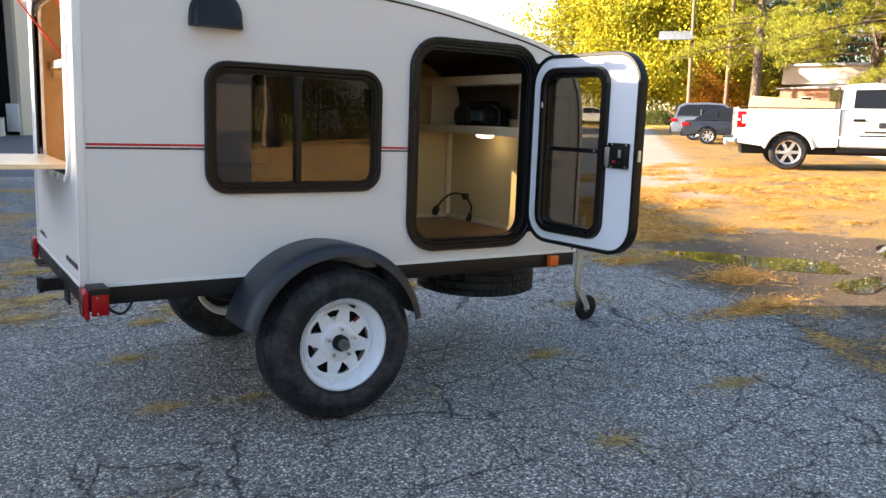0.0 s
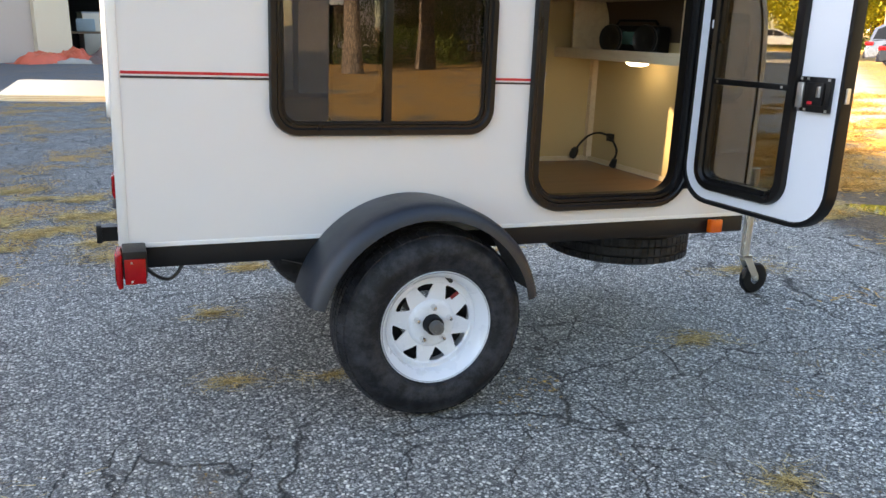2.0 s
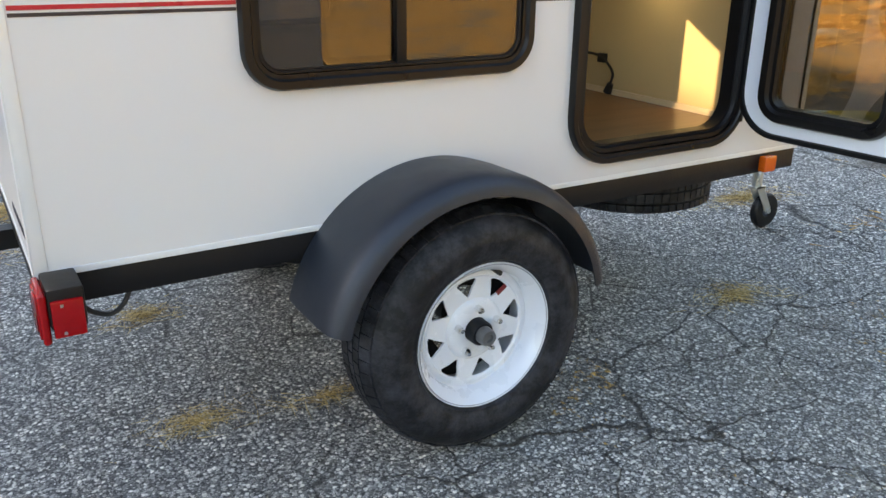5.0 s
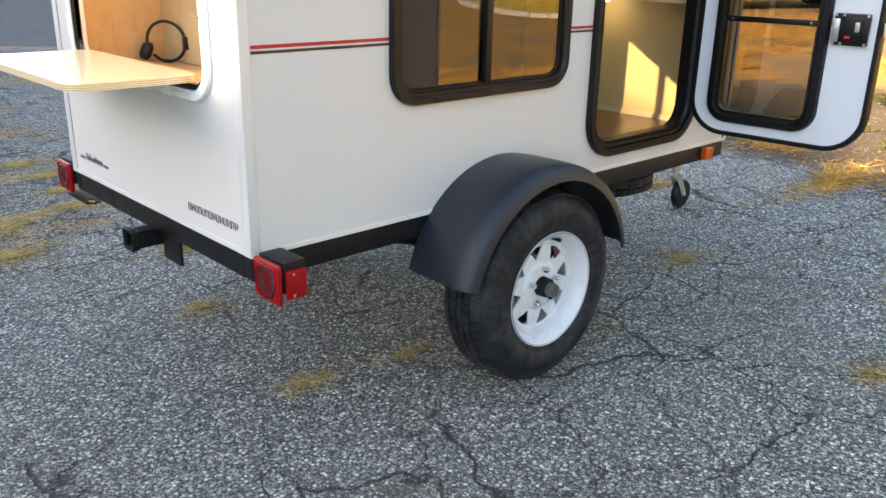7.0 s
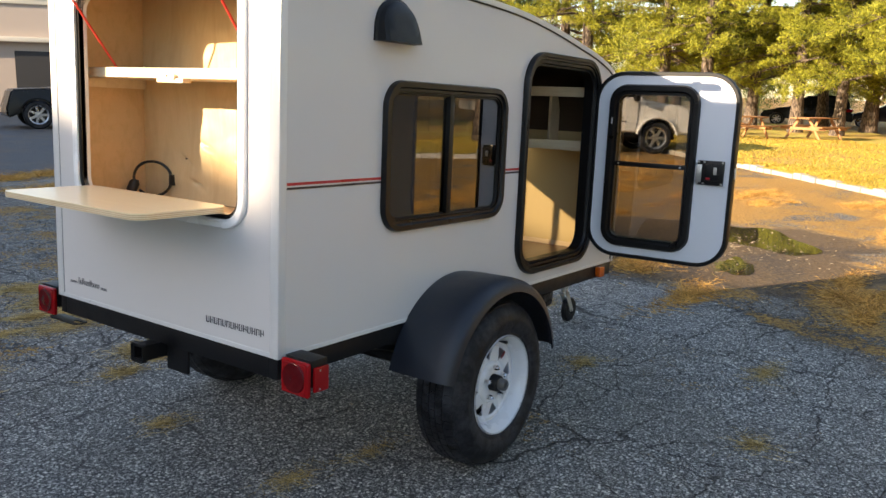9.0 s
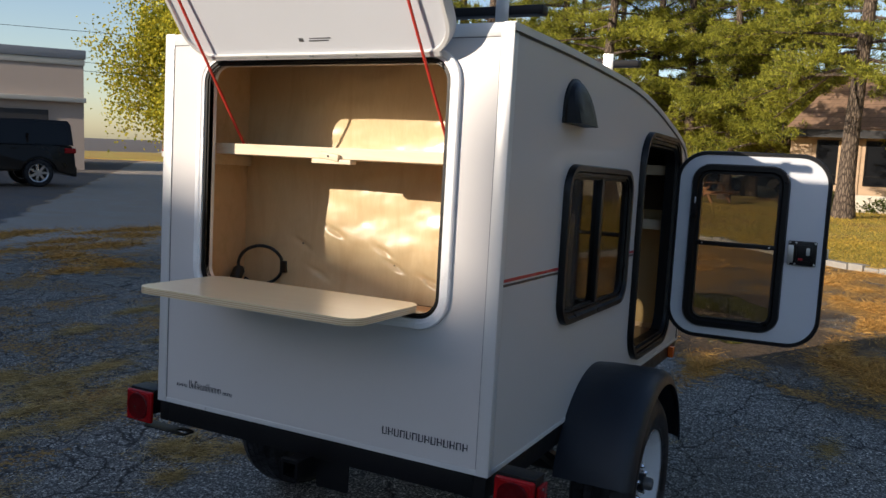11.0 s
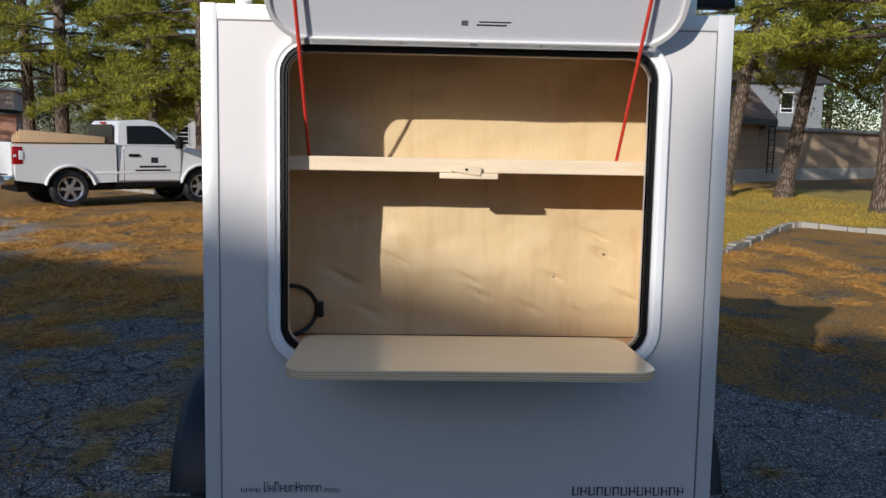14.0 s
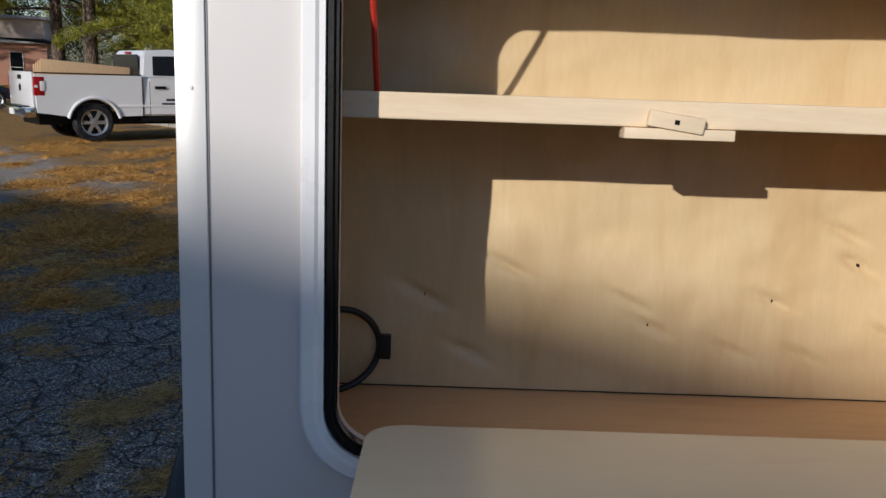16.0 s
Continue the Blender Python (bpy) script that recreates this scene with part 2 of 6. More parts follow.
def add_tube(bm, pts, r, seg=8, caps=True, taper=None):
    """A round bar along points; taper gives a radius for each."""
    pts = [Vector(p) for p in pts]
    rings = []
    up = Vector((0, 0, 1))
    side = None
    for k, p in enumerate(pts):
        d = (pts[min(k + 1, len(pts) - 1)] - pts[max(k - 1, 0)]).normalized()
        if side is None:
            side = d.cross(up if abs(d.z) < 0.9 else Vector((1, 0, 0))).normalized()
        side = (side - d * side.dot(d)).normalized()
        o = d.cross(side)
        rad = taper[k] if taper else r
        rings.append([bm.verts.new(p + (side * math.cos(2 * math.pi * j / seg) + o * math.sin(2 * math.pi * j / seg)) * rad) for j in range(seg)])
    for a, b in zip(rings, rings[1:]):
        for j in range(seg):
            bm.faces.new((a[j], a[(j + 1) % seg], b[(j + 1) % seg], b[j]))
    if caps:
        bm.faces.new(rings[0][::-1])
        bm.faces.new(rings[-1])


def tube(pts, r, seg=8, taper=None):
    bm = bmesh.new()
    add_tube(bm, pts, r, seg, True, taper)
    return bm


def add_lathe(bm, profile, seg, m=Matrix(), closed=True):
    """Profile of (radius, along) turned round the y axis."""
    rings = []
    for r, a in profile:
        rings.append([bm.verts.new(m @ Vector((r * math.cos(2 * math.pi * k / seg), a, r * math.sin(2 * math.pi * k / seg)))) for k in range(seg)])
    pairs = list(zip(rings, rings[1:])) + ([(rings[-1], rings[0])] if closed else [])
    for a, b in pairs:
        for k in range(seg):
            bm.faces.new((a[k], a[(k + 1) % seg], b[(k + 1) % seg], b[k]))
    return rings


def arc_pts(cx, cz, r, a0, a1, n):
    return [(cx + r * math.cos(radians(a0 + (a1 - a0) * k / n)), cz + r * math.sin(radians(a0 + (a1 - a0) * k / n))) for k in range(n + 1)]


def curve_through(ctrl, n=8):
    """Smooth points through control points (Catmull-Rom)."""
    c = [Vector(p) for p in ctrl]
    c = [c[0] * 2 - c[1]] + c + [c[-1] * 2 - c[-2]]
    out = []
    for a, b, d, e in zip(c, c[1:], c[2:], c[3:]):
        for k in range(n):
            t = k / n
            out.append(0.5 * ((2 * b) + (d - a) * t + (2 * a - 5 * b + 4 * d - e) * t * t + (3 * b - a - 3 * d + e) * t ** 3))
    return out + [c[-2]]


# ---- ground ----
m_ground, nt, b = nodes_of("worn asphalt")
geo = nt.nodes.new("ShaderNodeNewGeometry")
pos = geo.outputs["Position"]
sep = nt.nodes.new("ShaderNodeSeparateXYZ")
nt.links.new(pos, sep.inputs[0])
grit = nt.nodes.new("ShaderNodeTexVoronoi")
grit.inputs["Scale"].default_value = 75
nt.links.new(pos, grit.inputs["Vector"])
fine = nt.nodes.new("ShaderNodeTexVoronoi")
fine.inputs["Scale"].default_value = 190
nt.links.new(pos, fine.inputs["Vector"])
grit2 = noise_node(nt, 60, 4, 0.7, pos)
patchy = noise_node(nt, 0.7, 6, 0.62, pos)
sepc = nt.nodes.new("ShaderNodeSeparateColor")
nt.links.new(grit.outputs["Color"], sepc.inputs[0])
sepf = nt.nodes.new("ShaderNodeSeparateColor")
nt.links.new(fine.outputs["Color"], sepf.inputs[0])
stone_rgb = ramp(nt, sepc.outputs[0], [(0.0, (0.03, 0.032, 0.036)), (0.4, (0.2, 0.203, 0.2)), (0.7, (0.4, 0.4, 0.385)), (0.95, (0.85, 0.84, 0.79))])
small_rgb = ramp(nt, sepf.outputs[0], [(0.0, (0.012, 0.013, 0.015)), (0.45, (0.14, 0.145, 0.15)), (0.75, (0.34, 0.345, 0.34)), (0.97, (0.85, 0.85, 0.82))])
stone_mask = math_node(nt, "MULTIPLY", maprange(nt, grit.outputs["Distance"], 0.42, 0.5, 1.0, 0.0), maprange(nt, grit2.outputs[0], 0.4, 0.5))
asphalt = mixc(nt, stone_mask, small_rgb, stone_rgb)
asphalt = mixc(nt, maprange(nt, grit.outputs["Distance"], 0.46, 0.62, 0.0, 0.6), asphalt, (0.014, 0.0145, 0.016))
asphalt = mixc(nt, maprange(nt, patchy.outputs[0], 0.42, 0.76, 0.0, 0.4), asphalt, (0.125, 0.122, 0.1))
warp = noise_node(nt, 1.3, 4, 0.6, pos)
wv = nt.nodes.new("ShaderNodeVectorMath")
wv.operation = "MULTIPLY_ADD"
nt.links.new(warp.outputs["Color"], wv.inputs[0])
wv.inputs[1].default_value = (0.5, 0.5, 0)
wiggle = noise_node(nt, 11.0, 4, 0.65, pos)
wv2 = nt.nodes.new("ShaderNodeVectorMath")
wv2.operation = "MULTIPLY_ADD"
nt.links.new(wiggle.outputs["Color"], wv2.inputs[0])
wv2.inputs[1].default_value = (0.07, 0.07, 0)
nt.links.new(pos, wv2.inputs[2])
nt.links.new(wv2.outputs[0], wv.inputs[2])
crack = nt.nodes.new("ShaderNodeTexVoronoi")
crack.feature = "DISTANCE_TO_EDGE"
crack.inputs["Scale"].default_value = 0.9
nt.links.new(wv.outputs[0], crack.inputs["Vector"])
crack2 = nt.nodes.new("ShaderNodeTexVoronoi")
crack2.feature = "DISTANCE_TO_EDGE"
crack2.inputs["Scale"].default_value = 4.4
nt.links.new(wv.outputs[0], crack2.inputs["Vector"])
c1 = maprange(nt, crack.outputs[0], 0.001, 0.0065, 1.0, 0.0)
zone = noise_node(nt, 0.33, 3, 0.5, pos)
c1 = math_node(nt, "MULTIPLY", c1, maprange(nt, noise_node(nt, 1.1, 3, 0.5, pos).outputs[0], 0.42, 0.55))
c2 = math_node(nt, "MULTIPLY", maprange(nt, crack2.outputs[0], 0.006, 0.04, 1.0, 0.0), maprange(nt, math_node(nt, "ADD", zone.outputs[0], maprange(nt, sep.outputs[1], 1.3, 2.4, 0.0, 0.22)), 0.56, 0.66))
crack3 = nt.nodes.new("ShaderNodeTexVoronoi")
crack3.feature = "DISTANCE_TO_EDGE"
crack3.inputs["Scale"].default_value = 2.6
nt.links.new(wv.outputs[0], crack3.inputs["Vector"])
worn_n = math_node(nt, "ADD", noise_node(nt, 0.8, 4, 0.6, pos).outputs[0], maprange(nt, sep.outputs[0], 1.4, 3.4, 0.0, 0.12))
c3 = math_node(nt, "MULTIPLY", maprange(nt, crack3.outputs[0], 0.002, 0.016, 1.0, 0.0), maprange(nt, worn_n, 0.45, 0.56, 0.0, 0.95))
cracks = math_node(nt, "MAXIMUM", math_node(nt, "MAXIMUM", c1, c2), c3)
asphalt = mixc(nt, 1.0, asphalt, (1.17, 1.165, 1.13), "MULTIPLY")
asphalt = mixc(nt, math_node(nt, "MULTIPLY", cracks, 0.92), asphalt, (0.012, 0.0115, 0.011))
# fallen needles lie thicker towards the trees
litter_n = noise_node(nt, 1.05, 10, 0.68, pos, 0.5)
litter_f = noise_node(nt, 34, 6, 0.72, coords(nt, "Object", (1.3, 0.8, 1)))
# the sound asphalt ends in a ragged slanting edge; beyond it lies old, soiled paving
ym = math_node(nt, "SUBTRACT", sep.outputs[1], 0.1)
edge_x = math_node(nt, "ADD", math_node(nt, "MULTIPLY", math_node(nt, "MINIMUM", ym, 0.0), 0.85), math_node(nt, "MULTIPLY", math_node(nt, "MAXIMUM", ym, 0.0), 0.25))
ragged = math_node(nt, "MULTIPLY", math_node(nt, "SUBTRACT", noise_node(nt, 3.0, 6, 0.65, pos).outputs[0], 0.5), 0.7)
side = math_node(nt, "ADD", math_node(nt, "SUBTRACT", math_node(nt, "SUBTRACT", sep.outputs[0], 4.5), edge_x), ragged)
old = maprange(nt, side, -0.03, 0.08)
toward = math_node(nt, "ADD", math_node(nt, "MULTIPLY", old, 0.21), maprange(nt, side, 0.2, 4.5, 0.0, 0.10))
back = maprange(nt, sep.outputs[1], -4.0, -7.0, 0.0, 0.2)
left = maprange(nt, sep.outputs[1], 1.3, 2.8, 0.0, 0.155)
amount = math_node(nt, "MAXIMUM", math_node(nt, "MAXIMUM", toward, back), left)
mask = math_node(nt, "ADD", litter_n.outputs[0], amount)
dirt = maprange(nt, math_node(nt, "ADD", math_node(nt, "SUBTRACT", mask, math_node(nt, "MULTIPLY", left, 0.75)), math_node(nt, "MULTIPLY", math_node(nt, "SUBTRACT", patchy.outputs[0], 0.5), 0.8)), 0.66, 0.82, 0.0, 0.78)
mask = math_node(nt, "ADD", mask, maprange(nt, litter_f.outputs[0], 0.25, 0.75, -0.2, 0.2))
mask = maprange(nt, mask, 0.695, 0.765)
litter_rgb = ramp(nt, litter_f.outputs[0], [(0.3, (0.11, 0.05, 0.014)), (0.48, (0.47, 0.25, 0.06)), (0.68, (0.9, 0.56, 0.15))])
straw_n = noise_node(nt, 130, 5, 0.75, coords(nt, "Object", (1.0, 0.35, 1)), 1.5)
litter_rgb = mixc(nt, maprange(nt, straw_n.outputs[0], 0.40, 0.58, 0.55, 0.0), litter_rgb, (0.09, 0.05, 0.02))
near = nt.nodes.new("ShaderNodeVectorMath")
near.operation = "DISTANCE"
nt.links.new(pos, near.inputs[0])
near.inputs[1].default_value = (6.6, 0.75, 0)
soil = math_node(nt, "ADD", maprange(nt, near.outputs["Value"], 1.0, 2.9, 0.45, -0.2), patchy.outputs[0])
soil = maprange(nt, soil, 0.6, 0.72)
soil_rgb = ramp(nt, noise_node(nt, 22, 6, 0.7, pos).outputs[0], [(0.3, (0.02, 0.015, 0.011)), (0.55, (0.085, 0.063, 0.045)), (0.8, (0.24, 0.185, 0.13))])
# asphalt grows darker towards the rear, with an uneven edge
rear_dark = math_node(nt, "ADD", sep.outputs[0], math_node(nt, "MULTIPLY", math_node(nt, "SUBTRACT", patchy.outputs[0], 0.5), 4.0))
asphalt = mixc(nt, maprange(nt, rear_dark, -0.6, 1.4, 0.25, 0.0), asphalt, (0.045, 0.046, 0.05))
# asphalt left of the trailer coloured darker to deepen the shade there
left_shade = math_node(nt, "ADD", sep.outputs[1], math_node(nt, "MULTIPLY", math_node(nt, "SUBTRACT", patchy.outputs[0], 0.5), 3.0))
asphalt = mixc(nt, maprange(nt, left_shade, 1.4, 3.0, 0.0, 0.2), asphalt, (0.03, 0.03, 0.032))
worn = math_node(nt, "MULTIPLY", math_node(nt, "MAXIMUM", old, maprange(nt, sep.outputs[1], -4.5, -6.0)), maprange(nt, patchy.outputs[0], 0.3, 0.65, 0.65, 0.3))
asphalt = mixc(nt, math_node(nt, "MAXIMUM", math_node(nt, "MAXIMUM", soil, dirt), worn), asphalt, soil_rgb)
# newer, smoother lane along the workshop
edge_n = math_node(nt, "MULTIPLY", math_node(nt, "SUBTRACT", patchy.outputs[0], 0.5), 1.6)
across = math_node(nt, "ADD", math_node(nt, "SUBTRACT", sep.outputs[1], sep.outputs[0]), edge_n)
along = math_node(nt, "ADD", math_node(nt, "ADD", sep.outputs[1], sep.outputs[0]), edge_n)
lane = math_node(nt, "MULTIPLY", maprange(nt, across, 5.4, 5.6), maprange(nt, along, 14.6, 14.8))
asphalt = mixc(nt, math_node(nt, "MULTIPLY", lane, 0.9), asphalt, mixc(nt, grit2.outputs[0], (0.08, 0.08, 0.085), (0.14, 0.14, 0.145)))
pale = math_node(nt, "MULTIPLY", math_node(nt, "MULTIPLY", maprange(nt, across, -5.9, -4.9), maprange(nt, along, 13.5, 16.0)), math_node(nt, "SUBTRACT", 1.0, lane))
asphalt = mixc(nt, math_node(nt, "MULTIPLY", pale, 0.75), asphalt, mixc(nt, grit2.outputs[0], (0.34, 0.31, 0.27), (0.55, 0.51, 0.45)))
mask = math_node(nt, "MULTIPLY", mask, math_node(nt, "SUBTRACT", 1.0, math_node(nt, "MULTIPLY", math_node(nt, "MAXIMUM", math_node(nt, "MAXIMUM", lane, pale), soil), 0.85)))
ground_rgb = mixc(nt, mask, asphalt, litter_rgb)
nt.links.new(ground_rgb, b.inputs["Base Color"])
b.inputs["Roughness"].default_value = 0.82
b.inputs["Specular IOR Level"].default_value = 0.35
h = math_node(nt, "SUBTRACT", math_node(nt, "ADD", grit2.outputs[0], math_node(nt, "MULTIPLY", stone_mask, 0.6)), math_node(nt, "MULTIPLY", cracks, 1.5))
h = math_node(nt, "ADD", h, math_node(nt, "MULTIPLY", math_node(nt, "MULTIPLY", litter_f.outputs[0], mask), 4.0))
bump(nt, b, h, 0.95, 0.008)

bm = bmesh.new()
bmesh.ops.create_grid(bm, x_segments=60, y_segments=60, size=700)
ground = tagged(part("ground", bm, m_ground), "cracked grey asphalt lot strewn with pine needles", "ground", kind="structure")

# ---- trailer ----
# local frame: x to the nose, y to its left, z up from the floor line; the nose hangs a little low
TRAILER = pose(0, 0, 0.665, 0, 1.66, 0)
W, REAR_H, NOSE = 1.27, 1.254, 2.52
trailer = thing("camper_trailer", TRAILER, "white fibreglass squaredrop camper trailer with open door and rear hatch", "trailer")


def roof_line():
    """Side outline of roof and nose, from the rear edge to the front foot."""
    return [(p.x, p.y) for p in curve_through([(0, 1.254, 0), (0.5, 1.256, 0), (1.0, 1.247, 0), (1.35, 1.23, 0), (1.65, 1.195, 0), (1.95, 1.142, 0), (2.2, 1.09, 0), (2.38, 1.02, 0), (2.48, 0.88, 0), (2.515, 0.66, 0), (NOSE, 0.3, 0), (NOSE, 0.0, 0)], 6)]


LINE = roof_line()
WIN = (0.481, 1.29, 0.353, 0.897, 0.095)
DOOR = (1.449, 2.172, 0.068, 1.061, 0.14)


def inset(r, o):
    return rounded_rect(r[0] + o, r[1] - o, r[2] + o, r[3] - o, max(0.02, r[4] - o))


outline = [(0.03, 0.0), (0.03, 1.253)] + [(x, z) for x, z in LINE if x > 0.05]
part("side_wall", plate(outline, [inset(WIN, 0.03), inset(DOOR, 0.02)], 0.0, 0.03), (SKIN, LINING), trailer, smooth=False)
part("side_wall", plate(outline, [inset(WIN, 0.03)], W, W - 0.03), (SKIN, LINING), trailer, smooth=False)
HATCH = (0.147, 1.116, 0.389, 1.196, 0.10)
part("rear_wall", plate([(0, 0), (W, 0), (W, REAR_H), (0, REAR_H)], [inset(HATCH, 0.0455)], 0.0, 0.03, "x"), (SKIN, PLY), trailer, smooth=False)
bm = bmesh.new()
top_pts = LINE
rows_ = []
for k, (x, z) in enumerate(top_pts):
    xa, za = top_pts[max(0, k - 1)]
    xb, zb = top_pts[min(len(top_pts) - 1, k + 1)]
    d = Vector((xb - xa, zb - za)).normalized()
    nrm = Vector((d.y, -d.x))
    rows_.append(((x, z), (x + nrm.x * 0.028, z + nrm.y * 0.028)))
ring = []
for a, c in rows_:
    ring.append([bm.verts.new((a[0], 0.0305, a[1] - 0.001)), bm.verts.new((a[0], W - 0.0305, a[1] - 0.001)), bm.verts.new((c[0], W - 0.0305, c[1])), bm.verts.new((c[0], 0.0305, c[1]))])
for a, c in zip(ring, ring[1:]):
    for k in range(4):
        f = bm.faces.new((a[k], a[(k + 1) % 4], c[(k + 1) % 4], c[k]))
        f.material_index = 1 if k == 2 else 0
bm.faces.new(ring[0]), bm.faces.new(ring[-1][::-1])
part("roof", bm, (SKIN, HEADLINER), trailer, smooth=False)
part("floor_deck", box(0.031, 2.49, 0.031, W - 0.031, 0.0, 0.05), PLANK_FLOOR, trailer, "oak plank vinyl cabin floor", smooth=False)
part("bulkhead", box(0.396, 0.41, 0.031, W - 0.031, 0.052, 1.222), PLY, trailer, smooth=False)
# thin facing, drawn in at its nails and swollen between them
NAILS = [(0.816, 0.612), (0.606, 0.557), (0.566, 0.513), (0.349, 0.564), (0.203, 0.633), (0.965, 0.556), (0.412, 0.469), (0.283, 0.464), (0.886, 0.453), (0.134, 0.507), (0.229, 0.688)]
bm = bmesh.new()
NY, NZ = 230, 160
grid = []
for i in range(NY + 1):
    y = 0.031 + (W - 0.062) * i / NY
    col = []
    for j in range(NZ + 1):
        z = 0.3875 + (1.222 - 0.3875) * j / NZ
        d = 0.018 * noise.noise(Vector((y * 3.0 + z * 2.6, z * 5.6 - y * 1.4, 3.3))) + 0.005 * noise.noise(Vector((y * 7.0 + z * 5, z * 11.0, 8.1))) + 0.0016 * noise.noise(Vector((y * 19.0 + z * 9, z * 25.0, 1.0)))
        for ny, nz in NAILS:
            u, w = (y - ny) * 0.9 + 0.43 * (z - nz), (z - nz) * 0.9 - 0.43 * (y - ny)
            r2 = (u / 0.04) ** 2 + (w / 0.0095) ** 2
            if r2 < 9:
                d -= 0.011 * math.exp(-r2)
        edge = min(1.0, (y - 0.031) / 0.08, (W - 0.031 - y) / 0.08, (z - 0.3875) / 0.07, (1.222 - z) / 0.07)
        col.append(bm.verts.new((0.381 - max(-0.0135, d) * edge, y, z)))
    grid.append(col)
for a, c in zip(grid, grid[1:]):
    for j in range(NZ):
        bm.faces.new((a[j], a[j + 1], c[j + 1], c[j]))
part("galley_back", bm, BUCKLED_PLY, trailer, "thin buckled birch plywood sheet")
for ny, nz in NAILS[:6]:
    part("nail", box(0.386, 0.3945, ny - 0.0009, ny + 0.0009, nz - 0.0025, nz + 0.0025), CHASSIS, trailer)
part("floor_seam", box(0.379, 0.3915, 0.04, W - 0.04, 0.3864, 0.3880), CHASSIS, trailer)

# trim
for y0, y1 in ((-0.003, 0.035), (W - 0.035, W + 0.003)):
    part("corner_trim", box(-0.004, 0.0, y0, y1, -0.004, REAR_H + 0.002, bevel=0.0015), TRIM, trailer)
part("corner_trim", box(-0.003, 0.0, 0.0352, W - 0.0352, REAR_H - 0.034, REAR_H + 0.002, bevel=0.0012), TRIM, trailer)
part("corner_trim", box(-0.003, 0.0, 0.0352, W - 0.0352, -0.004, 0.012, bevel=0.0012), TRIM, trailer)
for y in (-0.003, W):
    part("corner_trim", box(0.0, 0.026, y, y + 0.003, -0.004, REAR_H - 0.006, bevel=0.001), TRIM, trailer)
    part("sill_trim", box(0.0265, NOSE - 0.002, y, y + 0.003, -0.003, 0.012, bevel=0.001), TRIM, trailer)


def edge_strip(y0, y1, lo, hi, material, name):
    bm = bmesh.new()
    rg = []
    for (a, c), (px, pz) in zip(rows_, LINE):
        n = Vector((c[0] - a[0], c[1] - a[1])) / 0.028
        rg.append([bm.verts.new((px + n.x * o, y, pz + n.y * o)) for o, y in ((lo, y0), (lo, y1), (hi, y1), (hi, y0))])
    for a, c in zip(rg, rg[1:]):
        for k in range(4):
            bm.faces.new((a[k], a[(k + 1) % 4], c[(k + 1) % 4], c[k]))
    bm.faces.new(rg[0]), bm.faces.new(rg[-1][::-1])
    return part(name, bm, material, trailer)


for s, y in ((-1, 0.0), (1, W)):
    ya, yb = sorted((y + s * 0.004, y + s * 0.0002))
    edge_strip(ya, yb, -0.003, 0.018, TRIM, "roof_trim")
    ya, yb = sorted((y + s * 0.003, y + s * 0.0002))
    edge_strip(ya, yb, 0.0185, 0.026, RUBBER, "roof_seal")
    ya, yb = sorted((y + s * 0.003, y - s * 0.03))
    edge_strip(ya, yb, -0.004, -0.0008, TRIM, "roof_cap")

# thin grey strips drawn as the shadow line along the trim's inner edge
for y0, y1 in ((0.0352, 0.0376), (W - 0.0376, W - 0.0352)):
    part("trim_shadow", box(-0.0012, 0.0, y0, y1, 0.0125, REAR_H - 0.0345), SHADOW_LINE, trailer, smooth=False)
part("trim_shadow", box(-0.0012, 0.0, 0.039, W - 0.039, REAR_H - 0.0369, REAR_H - 0.0345), SHADOW_LINE, trailer, smooth=False)

for y in (0.017, W - 0.017):
    for z in (0.05, 0.34, 0.63, 0.9, 1.2):
        part("trim_screw", tube([(-0.0055, y, z), (-0.0042, y, z)], 0.0028, 8), TRIM, trailer)

# stripes on the right side
for x0, x1 in ((0.03, WIN[0] - 0.001), (WIN[1] + 0.001, DOOR[0] - 0.003)):
    part("stripe", box(x0, x1, -0.0015, -0.0002, 0.548, 0.557), RED_STRIPE, trailer, smooth=False)
    part("stripe", box(x0, x1, -0.0015, -0.0002, 0.535, 0.5425), DARK_STRIPE, trailer, smooth=False)


